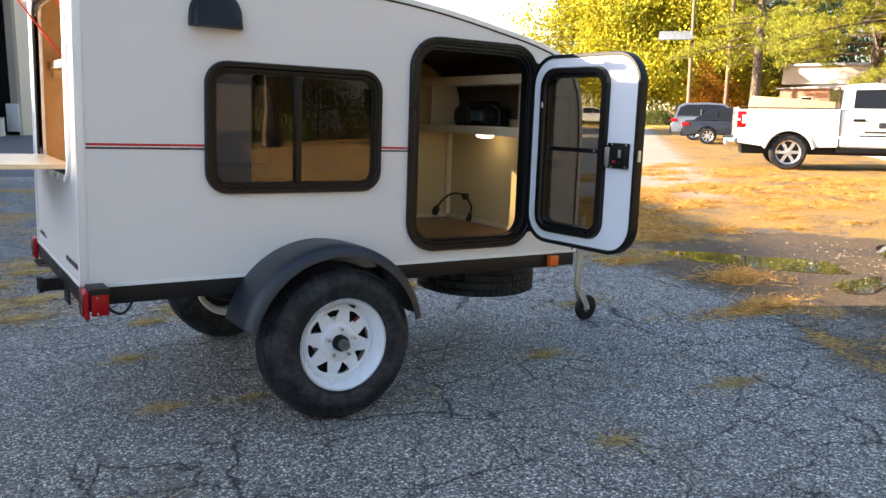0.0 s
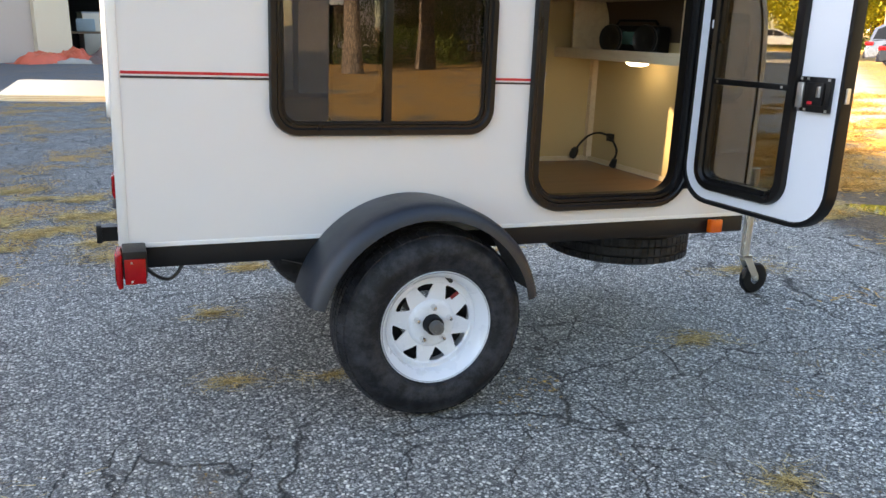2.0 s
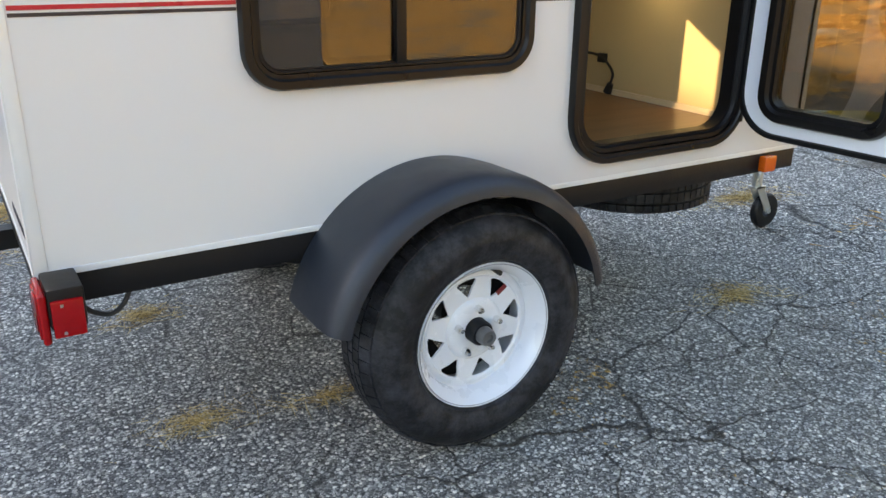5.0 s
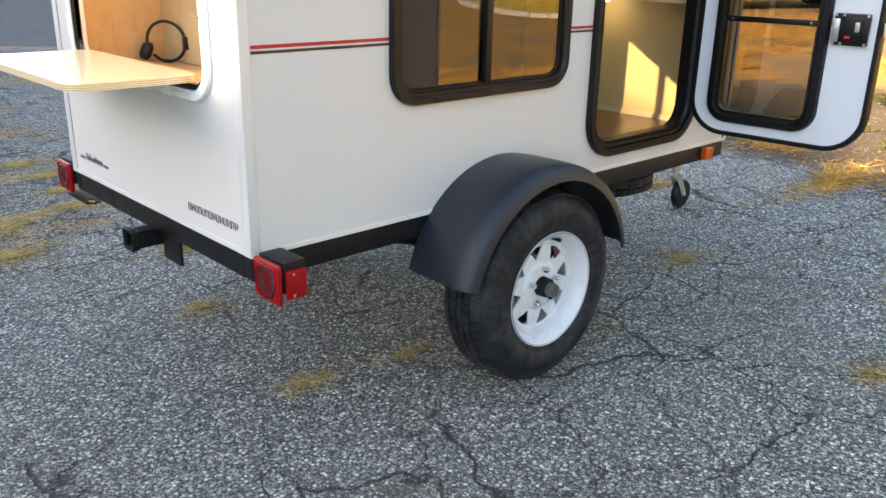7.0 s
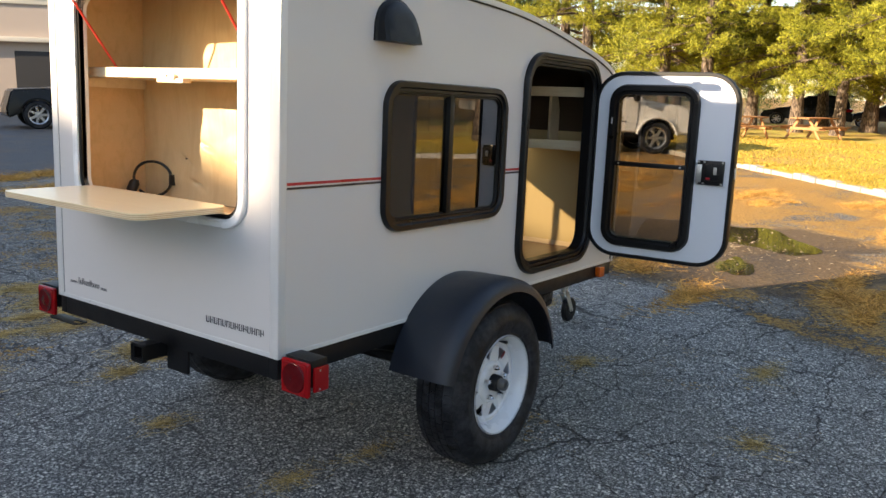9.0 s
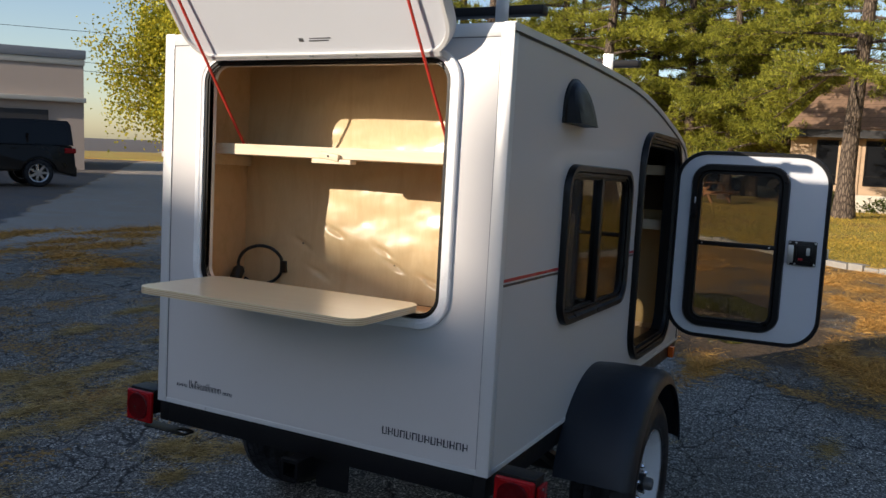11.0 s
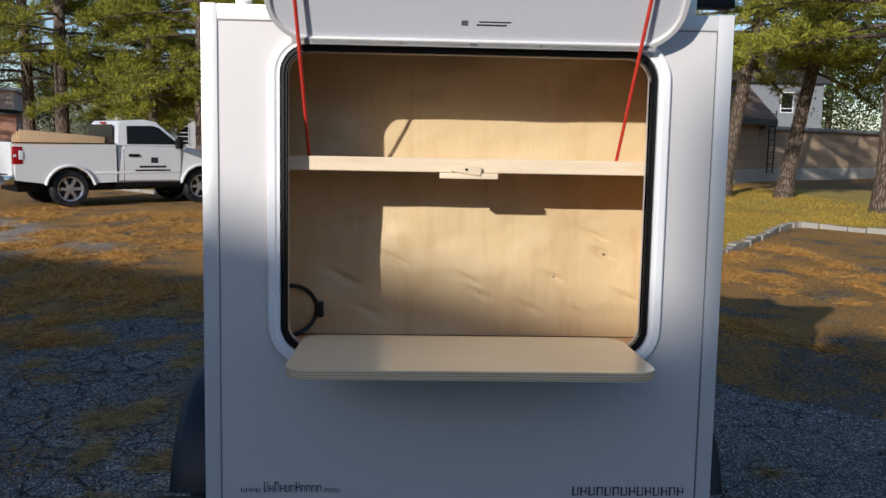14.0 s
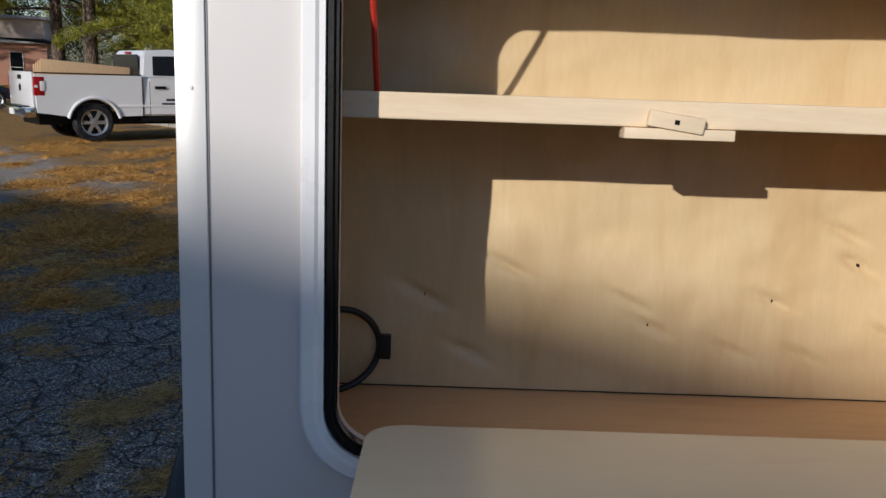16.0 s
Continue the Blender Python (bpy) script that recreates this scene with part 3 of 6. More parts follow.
def slider_window(s, y):
    """Sliding window in a black rounded frame. s: -1 on the right side, 1 on the left."""
    x0, x1, z0, z1, r = WIN
    f = part("window", moulding(x0, x1, z0, z1, r, 0.037, y + s * 0.022, y - s * 0.03), FRAME_BLACK, trailer, "sliding window in a rounded black frame")
    part("inner_frame", moulding(x0 + 0.0375, x1 - 0.0375, z0 + 0.0375, z1 - 0.0375, r - 0.035, 0.012, y + s * 0.006, y - s * 0.02), RUBBER, f)
    xm = 0.884 if s < 0 else 0.83
    part("mullion", box(xm - 0.012, xm + 0.016, *sorted((y - s * 0.016, y + s * 0.012)), z0 + 0.044, z1 - 0.044, bevel=0.003), FRAME_BLACK, f)
    gap = 0.68 if s < 0 else x0 + 0.04      # the right hand sash stands part open
    for a, c, d in ((gap, xm - 0.0125, -0.002), (xm + 0.0165, x1 - 0.04, 0.003)):
        pts = rounded_rect(a, c, z0 + 0.045, z1 - 0.045, 0.03)
        part("pane", plate(pts, [], y - s * (0.004 - d), y - s * (0.008 - d)), GLASS if s < 0 else CLEAR_GLASS, f, smooth=False)
    if s < 0:
        part("screen", box(x0 + 0.04, gap, y + 0.002, y + 0.003, z0 + 0.042, z1 - 0.042), m_screen, f, "brown insect screen", smooth=False)
    # sliding sash edge and latch behind the glass
    part("sash", moulding(gap + 0.004, xm + 0.01, z0 + 0.05, z1 - 0.05, 0.03, 0.014, y - s * 0.012, y - s * 0.022), FRAME_BLACK, f)
    return f


slider_window(-1, 0.0)
slider_window(1, W)

# side vent hood: domed cowl that stands out furthest at its open foot
bm = bmesh.new()
vx0, vx1, vz0, vz1 = 0.42, 0.642, 1.022, 1.172
def hood(o, d0, d1):
    cx, hw_, hh = (vx0 + vx1) / 2, (vx1 - vx0) / 2 - o, vz1 - vz0 - o
    pts = [(-1.0, 0.0), (-0.99, 0.22)] + [(-0.985 * math.cos(math.pi * k / 18) , 0.24 + 0.76 * abs(math.sin(math.pi * k / 18)) ** 0.85) for k in range(1, 18)] + [(0.99, 0.22), (1.0, 0.0)]
    return [bm.verts.new((cx + hw_ * u, d0 + (d1 - d0) * w, vz0 + hh * w)) for u, w in pts]
loops = [hood(0, -0.0005, -0.0005), hood(0.001, -0.008, -0.006), hood(0.009, -0.014, -0.010), hood(0.013, -0.046, -0.018), hood(0.024, -0.058, -0.026), hood(0.06, -0.062, -0.036)]
for a, c in zip(loops, loops[1:]):
    for k in range(len(a)):
        bm.faces.new((a[k], a[(k + 1) % len(a)], c[(k + 1) % len(a)], c[k]))
bm.faces.new(loops[-1])
part("vent_hood", bm, RUBBER, trailer, "black plastic vent hood")

# ---- door opening and door ----
part("door_frame", moulding(DOOR[0] - 0.012, DOOR[1] + 0.012, DOOR[2] - 0.012, DOOR[3] + 0.012, DOOR[4] + 0.012, 0.03, -0.026, 0.0), FRAME_BLACK, trailer, "black aluminium door frame")
part("door_seal", moulding(DOOR[0] + 0.0185, DOOR[1] - 0.0185, DOOR[2] + 0.0185, DOOR[3] - 0.0185, DOOR[4] - 0.02, 0.028, -0.014, 0.045), RUBBER, trailer, "black bulb rubber door seal")
part("strike_plate", box(DOOR[0] + 0.046, DOOR[0] + 0.05, 0.0, 0.022, 0.50, 0.58, bevel=0.001), STEEL, trailer)

# leaf in its own frame: u from the hinge outward, z up; depth towards the tail (the inner face)
DX0, DY0, DZ0 = 2.174, -0.018, 0.105
leaf_m = pose(DX0, DY0, DZ0, 0, 0, 0) @ Matrix.Rotation(radians(-90 + 3.2), 4, "Z")
LW, LH = 0.69, 0.906
bm = plate(rounded_rect(0, LW, 0, LH, 0.135), [rounded_rect(0.076, 0.511, 0.053, 0.847, 0.08)], -0.012, 0.012)
door = part("door", bm, DOOR_WHITE, trailer, "white entry door swung open, with a black framed window", smooth=False)
door.matrix_basis = leaf_m
part("edge_frame", moulding(-0.014, LW + 0.014, -0.014, LH + 0.014, 0.15, 0.028, -0.02, 0.026), RUBBER, door, "black rubber edge")
part("window_frame", moulding(0.066, 0.521, 0.043, 0.857, 0.09, 0.05, -0.034, 0.03), FRAME_BLACK, door, "black window frame")
part("pane", plate(rounded_rect(0.106, 0.481, 0.088, 0.812, 0.05), [], -0.004, 0.004), DOOR_GLASS, door, smooth=False)
part("cross_bar", box(0.108, 0.479, -0.022, -0.006, 0.453, 0.475, bevel=0.003), FRAME_BLACK, door)
for u in (0.136, 0.45):
    part("screw", box(u - 0.004, u + 0.004, -0.025, -0.0222, 0.460, 0.468), STEEL, door)
latch = part("latch", box(0.535, 0.661, -0.032, -0.0125, 0.392, 0.508, bevel=0.005), FRAME_BLACK, door, "black paddle latch with red tab")
part("latch_handle", box(0.533, 0.560, -0.042, -0.0325, 0.404, 0.488, bevel=0.004), STEEL, latch)
part("paddle", box(0.572, 0.640, -0.039, -0.0325, 0.414, 0.490, bevel=0.004), RUBBER, latch)
part("red_tab", box(0.582, 0.602, -0.0415, -0.0395, 0.418, 0.428, bevel=0.001), RED_STRIPE, latch)
part("lock_button", box(0.615, 0.631, -0.042, -0.0395, 0.443, 0.478, bevel=0.001), STEEL, latch)
for u in (0.542, 0.569, 0.654):
    for z in (0.399, 0.501):
        part("screw", box(u - 0.0045, u + 0.0045, -0.0345, -0.0322, z - 0.0045, z + 0.0045), STEEL, latch)
part("bolt", box(LW + 0.0145, LW + 0.022, -0.012, 0.004, 0.428, 0.478, bevel=0.002), STEEL, door)
part("hinge", tube([(-0.016, 0.012, 0.02), (-0.016, 0.012, LH - 0.02)], 0.011, 10), RUBBER, door)
part("sticker", box(0.087, 0.093, -0.0365, -0.0342, 0.66, 0.69), DOOR_WHITE, door)

# ---- rear hatch ----
part("hatch_frame", moulding(*HATCH, 0.030, -0.016, 0.0, "x"), BRIGHT_TRIM, trailer, "white aluminium hatch frame")
part("hatch_seal", moulding(HATCH[0] + 0.0305, HATCH[1] - 0.0305, HATCH[2] + 0.0305, HATCH[3] - 0.0305, HATCH[4] - 0.0305, 0.015, -0.008, 0.016, "x"), RUBBER, trailer, "black hatch seal")
# flap, hinged at the top and propped up on cords: v up along the flap
flap_m = pose(-0.035, 0, 1.172, 0, -38.5, 0)
FW0, FW1, FL = 0.147, 1.103, 0.80
bm = plate(rounded_rect(FW0, FW1, 0.0, FL, 0.10), [], -0.004, 0.026, "x")
flap = part("hatch_flap", bm, (DOOR_WHITE, SKIN), trailer, "white hatch flap propped open", smooth=False)
flap.matrix_basis = flap_m
part("flap_rim", moulding(FW0 - 0.004, FW1 + 0.004, -0.004, FL + 0.004, 0.104, 0.022, -0.012, 0.03, "x"), TRIM, flap)
part("hinge", box(-0.012, 0.0, FW0 + 0.05, FW1 - 0.05, -0.0045, 0.012, bevel=0.002), TRIM, flap)
for yb in (0.47, 0.625, 0.635, 0.80):
    part("rivet", box(-0.0135, -0.0122, yb - 0.003, yb + 0.003, 0.003, 0.009), STEEL, flap)
part("maker_label", box(-0.0052, -0.0045, 0.555, 0.625, 0.05, 0.053), INK, flap)
part("maker_label", box(-0.0052, -0.0045, 0.545, 0.62, 0.058, 0.0605), INK, flap)
part("maker_label", box(-0.0052, -0.0045, 0.645, 0.66, 0.05, 0.062), STEEL, flap)

# galley box behind the hatch
part("galley_floor", box(0.0345, 0.3915, 0.031, W - 0.031, 0.37, 0.386), PLY, trailer, smooth=False)
part("galley_wall", box(0.031, 0.3915, 0.0305, 0.036, 0.3865, 1.222), PLY, trailer, smooth=False)
part("galley_wall", box(0.031, 0.3915, W - 0.036, W - 0.0305, 0.3865, 1.222), PLY, trailer, smooth=False)
part("galley_shelf", box(0.075, 0.3915, 0.037, W - 0.037, 0.868, 0.904, bevel=0.003), PALE_WOOD, trailer, "pale pine galley shelf", smooth=False)
part("shelf_cleat", box(0.09, 0.39, W - 0.056, W - 0.0365, 0.83, 0.8675, bevel=0.002), PALE_WOOD, trailer)
part("shelf_cleat", box(0.09, 0.39, 0.0365, 0.056, 0.83, 0.8675, bevel=0.002), PALE_WOOD, trailer)
part("catch_plate", box(0.066, 0.10, 0.553, 0.70, 0.853, 0.8675, bevel=0.001), PALE_WOOD, trailer)
bm = box(-0.007, 0.007, -0.038, 0.038, -0.011, 0.011, bevel=0.004)
peg = part("turn_button", bm, PALE_WOOD, trailer, "small wooden turn button")
peg.matrix_basis = pose(0.067, 0.633, 0.876, 8, 0, 0)
part("screw", box(-0.0085, -0.0072, -0.003, 0.003, -0.003, 0.003), CHASSIS, peg)
# fold-down table
bm = plate(rounded_rect(-0.338, 0.016, 0.243, 1.029, 0.05), [], 0.441, 0.461, "z")
part("fold_table", bm, (PLY_EDGE, PLY_EDGE), trailer, "birch plywood drop table with rounded corners", smooth=False)
for k in range(3):
    part("ply_layer", plate(rounded_rect(-0.3386, 0.0158, 0.2424, 1.0296, 0.05), [], 0.4435 + 0.0055 * k, 0.446 + 0.0055 * k, "z"), PLY, trailer, smooth=False)

# cords that hold the flap
for y, xo in ((1.034, 0.0), (0.239, 0.0)):
    a = Vector((0.148 - 0.02, y, 0.905))
    c = flap_m @ Vector((-0.006, y, 0.66))
    part("cord", tube([a, a.lerp(c, 0.5) + Vector((0, 0, -0.004)), c], 0.0045, 8), ROPE, trailer, "red cord")

# cable loops, in galley and in cabin
def cable(points, plug_at, plug_dir, name):
    c = part(name, tube(curve_through(points, 8), 0.006, 8), CABLE, trailer, "black power cable")
    d = Vector(plug_dir).normalized()
    p = Vector(plug_at)
    part("plug", tube([p - d * 0.03, p - d * 0.015, p + d * 0.02, p + d * 0.035], 0.02, 10, [0.012, 0.022, 0.022, 0.012]), CABLE, c)
    return c


ring_pts = [(0.333 + 0.040 * math.sin(a), 1.115 - 0.072 * math.sin(a), 0.464 + 0.072 * math.cos(a)) for a in [math.radians(-125 + 350 * k / 14) for k in range(15)]]
cable(ring_pts, (0.285, 1.185, 0.425), (0.25, -0.1, 0.6), "cable")
part("outlet_box", box(0.362, 0.3915, 1.022, 1.048, 0.44, 0.485, bevel=0.003), CABLE, trailer)
c = cable([(2.375, 1.20, 0.11), (2.40, 1.19, 0.155), (2.435, 1.16, 0.20), (2.455, 1.09, 0.22), (2.462, 1.0, 0.205), (2.462, 0.93, 0.15), (2.455, 0.935, 0.09)], (2.368, 1.203, 0.095), (0.25, 0, 0.6), "cable")
part("socket", tube([(2.458, 0.95, 0.06), (2.46, 0.935, 0.10)], 0.018, 10, [0.02, 0.014]), CABLE, c)
part("outlet_box", box(2.460, 2.482, 0.99, 1.035, 0.185, 0.225, bevel=0.003), CABLE, trailer)

# cabin fittings
part("cabin_wall", box(2.4835, 2.4865, 0.031, W - 0.031, 0.0505, 0.86), LINING, trailer, smooth=False)
part("skirting", box(2.473, 2.483, 0.032, W - 0.032, 0.0505, 0.075), PALE_WOOD, trailer)
part("skirting", box(0.42, 2.472, W - 0.042, W - 0.0305, 0.0505, 0.075), PALE_WOOD, trailer)
part("corner_post", box(2.45, 2.483, W - 0.062, W - 0.0305, 0.0755, 0.60), PALE_WOOD, trailer)
for z, x0 in ((0.62, 2.24), (0.90, 2.20)):
    part("cabin_shelf", box(x0, 2.47, 0.032, W - 0.032, z, z + 0.018), PALE_WOOD, trailer, smooth=False)
    part("shelf_lip", box(x0 - 0.019, x0 - 0.0005, 0.032, W - 0.032, z - 0.008, z + 0.042, bevel=0.002), PALE_WOOD, trailer)
for y, xd in ((0.36, 2.37), (1.12, 2.26)):
    part("shelf_divider", box(xd, 2.47, y, y + 0.015, 0.6385, 0.899), PALE_WOOD, trailer, smooth=False)
m_lamp, nt, b = nodes_of("lamp diffuser")
b.inputs["Base Color"].default_value = (0.9, 0.88, 0.8, 1)
b.inputs["Emission Color"].default_value = (1.0, 0.88, 0.6, 1)
b.inputs["Emission Strength"].default_value = 1.3
bm = bmesh.new()
add_lathe(bm, [(0.0005, -0.03), (0.03, -0.029), (0.052, -0.022), (0.06, -0.008), (0.06, 0.0), (0.0005, 0.0)], 24, Matrix.Rotation(radians(90), 4, "X"), False)
lamp = part("cabin_lamp", bm, m_lamp, trailer, "round white ceiling lamp, lit")
lamp.matrix_basis = pose(2.36, 0.67, 0.619) @ Matrix.Diagonal((0.8, 1.2, 1, 1))

# boombox on the cabin shelf
radio = thing("radio", TRAILER @ pose(2.36, 0.70, 0.6385, 0, 0, 14) @ Matrix.Scale(0.86, 4), "black portable stereo on the cabin shelf", "radio")
part("case", box(-0.06, 0.06, -0.20, 0.20, 0.002, 0.165, bevel=0.03, seg=4), RUBBER, radio)
for y in (-0.125, 0.125):
    bm = bmesh.new()
    add_lathe(bm, [(0.0005, -0.012), (0.03, -0.004), (0.06, -0.008), (0.078, -0.022), (0.08, 0.0), (0.0005, 0.0)], 24, Matrix.Rotation(radians(-90), 4, "Z"), False)
    o = part("speaker", bm, CABLE, radio, "round black speaker")
    part("speaker_ring", tube([(-0.006, 0.079 * math.cos(q), 0.079 * math.sin(q)) for q in [2 * math.pi * k / 28 for k in range(29)]], 0.003, 6), ALLOY_DULL, o)
    o.matrix_basis = pose(-0.059, y, 0.088)
part("display", box(-0.064, -0.0605, -0.045, 0.045, 0.06, 0.13, bevel=0.004), plain("dull green display", (0.05, 0.11, 0.1), 0.2), radio)
part("carry_handle", tube([(0, -0.15, 0.165), (0, -0.13, 0.19), (0, 0.13, 0.19), (0, 0.15, 0.165)], 0.008), RUBBER, radio)

# ---- chassis ----
for y0, y1 in ((0.004, 0.044), (W - 0.044, W - 0.004)):
    part("side_rail", box(0.002, 2.515, y0, y1, -0.074, -0.005, bevel=0.003), CHASSIS, trailer)
for x0 in (0.002, 0.96, 1.6, 2.47):
    part("cross_member", box(x0, x0 + 0.045, 0.0445, W - 0.0445, -0.074, -0.005, bevel=0.003), CHASSIS, trailer)
for y in (0.14, W - 0.14):
    part("torsion_arm", tube([(0.55, y, -0.085), (0.75, y, -0.14), (1.0, y, -0.275)], 0.03, 8), CHASSIS, trailer)
part("axle", tube([(1.011, -0.05, -0.2905), (1.011, W + 0.05, -0.2905)], 0.03, 12), CHASSIS, trailer)
part("hitch_receiver", plate([(-0.028, -0.028), (0.028, -0.028), (0.028, 0.028), (-0.028, 0.028)], [[(-0.022, -0.022), (0.022, -0.022), (0.022, 0.022), (-0.022, 0.022)]], -0.075, 0.3, "x"), CHASSIS, trailer, "black square hitch receiver", smooth=False).matrix_basis = pose(0, 0.635, -0.098)
part("hitch_collar", moulding(0.599, 0.671, -0.134, -0.062, 0.012, 0.008, -0.081, -0.062, "x", 3), CHASSIS, trailer)
part("chain_plate", box(0.02, 0.03, 0.48, 0.60, -0.17, -0.06, bevel=0.004), CHASSIS, trailer)
part("tongue", box(2.4, 3.45, 0.60, 0.66, -0.11, -0.05, bevel=0.004), CHASSIS, trailer)
part("plate_bracket", plate(rounded_rect(0, 0.20, -0.03, 0.03, 0.02), [rounded_rect(0.14, 0.19, -0.012, 0.012, 0.01)], 0, 0.004, "z"), CHASSIS, trailer, smooth=False).matrix_basis = pose(0.01, 1.33, -0.105, 0, 0, -90)


def tail_light(y0, y1, s):
    f = part("tail_light", box(0.004, 0.075, y0, y1, -0.066, 0.022, bevel=0.006), CHASSIS, trailer, "red tail lamp on a black bracket")
    part("rear_lens", box(-0.014, 0.0035, y0 - 0.002, y1 + 0.002, -0.097, 0.016, bevel=0.01, seg=3), RED_LENS, f)
    part("lens_rim", moulding(y0 + 0.008, y1 - 0.008, -0.088, 0.008, 0.012, 0.006, -0.0165, -0.0135, "x", 4), RED_LENS, f)
    ys = y0 if s < 0 else y1
    part("side_lens", box(0.008, 0.07, *sorted((ys + s * 0.012, ys + s * 0.0005)), -0.08, 0.0, bevel=0.004), RED_LENS, f)
    for z in (-0.01, -0.07):
        part("screw", box(0.026, 0.032, *sorted((ys + s * 0.0135, ys + s * 0.0122)), z - 0.003, z + 0.003), STEEL, f)
    bm = bmesh.new()
    add_lathe(bm, [(0.001, -0.006), (0.012, -0.005), (0.016, -0.003), (0.04, -0.003), (0.046, -0.005), (0.049, 0.0)], 28, Matrix.Rotation(radians(-90), 4, "Z"), False)
    part("bulb_lens", bm, DEEP_RED, f, "deep red round lens").matrix_basis = pose(-0.0142, (y0 + y1) / 2, -0.04)


tail_light(-0.145, -0.028, -1)
tail_light(W + 0.028, W + 0.145, 1)
part("lamp_wire", tube(curve_through([(0.07, -0.05, -0.055), (0.10, -0.03, -0.09), (0.14, 0.0, -0.115), (0.17, 0.01, -0.10), (0.19, 0.02, -0.07)], 6), 0.006), CABLE, trailer)
al = part("marker_light", box(2.325, 2.385, -0.026, 0.003, -0.068, -0.012, bevel=0.005), AMBER_LENS, trailer, "amber side marker lamp")

# wheels


def wheel(name_parent, m, label):
    """White spoke-type steel wheel with tyre; the outer face looks to -y of m, the axle runs along y."""
    R, RW = 0.345, 0.105
    bm = bmesh.new()
    add_lathe(bm, [(0.196, -0.098), (0.204, -0.105), (0.206, -0.098), (0.196, -0.09), (0.182, -0.07), (0.176, -0.03), (0.176, 0.08), (0.206, 0.1), (0.196, 0.103), (0.168, 0.08), (0.168, -0.03), (0.176, -0.075)], 64)
    w = part("wheel", bm, WHEEL_WHITE, name_parent, label)
    w.matrix_basis = m
    # tyre: casing and tread blocks
    prof = [(0.197, -0.082), (0.203, -0.098), (0.212, -0.104), (0.214, -0.108), (0.222, -0.108), (0.226, -0.1105), (0.243, -0.116), (0.262, -0.118), (0.272, -0.1185), (0.277, -0.1165), (0.291, -0.112), (0.309, -0.102), (0.323, -0.089), (0.333, -0.075), (0.3365, -0.05), (0.338, 0.0), (0.3365, 0.05), (0.333, 0.075), (0.323, 0.089), (0.309, 0.102), (0.291, 0.112), (0.262, 0.118), (0.243, 0.116), (0.226, 0.11), (0.203, 0.098), (0.197, 0.082)]
    bm = bmesh.new()
    add_lathe(bm, prof, 72)
    tyre = part("tyre", bm, TYRE, w, "black treaded tyre")
    bm = bmesh.new()
    nb = 60
    for row, (ya, yb, off) in enumerate(((-0.084, -0.050, 0.0), (-0.044, -0.017, 0.5), (-0.011, 0.011, 0.0), (0.017, 0.044, 0.5), (0.050, 0.084, 0.0))):
        edge = row in (0, 4)
        for k in range(nb):
            a0 = 2 * math.pi * (k + off + 0.06) / nb
            a1 = 2 * math.pi * (k + off + 0.94) / nb
            vs = []
            for r, y_in in ((0.331, 0.0), (R, 0.003)):
                for a in (a0, a1):
                    for y in (ya, yb):
                        rr = r
                        if edge and abs(y) > 0.08:
                            rr = r - (0.013 if r == R else 0.012)
                        vs.append(bm.verts.new((rr * math.cos(a), y, rr * math.sin(a))))
            i0 = vs
            for q in ((4, 5, 7, 6), (0, 1, 5, 4), (2, 6, 7, 3), (0, 4, 6, 2), (1, 3, 7, 5)):
                bm.faces.new([i0[j] for j in q])
    part("tread", bm, TYRE, w, smooth=False)
    # pressed disc with eight tapered windows
    def circle(r, n):
        return [(r * math.cos(2 * math.pi * k / n), r * math.sin(2 * math.pi * k / n)) for k in range(n)]
    holes = []
    for k in range(8):
        a = radians(45 * k + 12)
        tri = []
        for rr, da in ((0.1405, -0.235), (0.1455, -0.19), (0.147, 0.0), (0.1455, 0.17), (0.140, 0.21), (0.120, 0.14), (0.1, 0.05), (0.096, 0.0), (0.1, -0.04), (0.120, -0.14)):
            tri.append((rr * math.cos(a + da), rr * math.sin(a + da)))
        holes.append(tri)
    part("disc", plate(circle(0.1765, 64), [circle(0.088, 48)] + holes, -0.046, -0.040), WHEEL_WHITE, w, smooth=False)
    bm = bmesh.new()
    add_lathe(bm, [(0.036, -0.056), (0.074, -0.058), (0.082, -0.055), (0.0885, -0.046), (0.0885, -0.040), (0.036, -0.045)], 48)
    part("disc_centre", bm, WHEEL_WHITE, w)
    bm = bmesh.new()
    add_lathe(bm, [(0.148, -0.0462), (0.152, -0.049), (0.160, -0.049), (0.168, -0.044), (0.168, -0.041), (0.148, -0.041)], 64)
    part("disc_rib", bm, WHEEL_WHITE, w)
    bm = bmesh.new()
    add_lathe(bm, [(0.1, 0.02), (0.166, 0.02), (0.166, 0.03), (0.1, 0.03)], 32)
    part("brake_drum", bm, CHASSIS, w)
    # thin grey rings drawn for the two groove lines of the lip
    for rr, yy in ((0.2005, -0.1035), (0.1935, -0.0885)):
        bm = bmesh.new()
        add_lathe(bm, [(rr - 0.0012, yy), (rr, yy - 0.0012), (rr + 0.0012, yy), (rr, yy + 0.0012)], 56)
        part("rim_line", bm, RIM_LINE, w)
    bm = bmesh.new()
    add_lathe(bm, [(0.0005, -0.09), (0.031, -0.09), (0.0345, -0.085), (0.0345, -0.0), (0.0005, 0.0)], 24, closed=False)
    part("hub", bm, CHASSIS, w)
    bm = bmesh.new()
    add_lathe(bm, [(0.0005, -0.110), (0.011, -0.111), (0.013, -0.119), (0.021, -0.120), (0.0245, -0.112), (0.0245, -0.0905), (0.0005, -0.0905)], 24, closed=False)
    part("hub_cap", bm, ALLOY_DULL, w, "dull grey hub cap")
    for k in range(5):
        a = radians(90 + 72 * k)
        bm = bmesh.new()
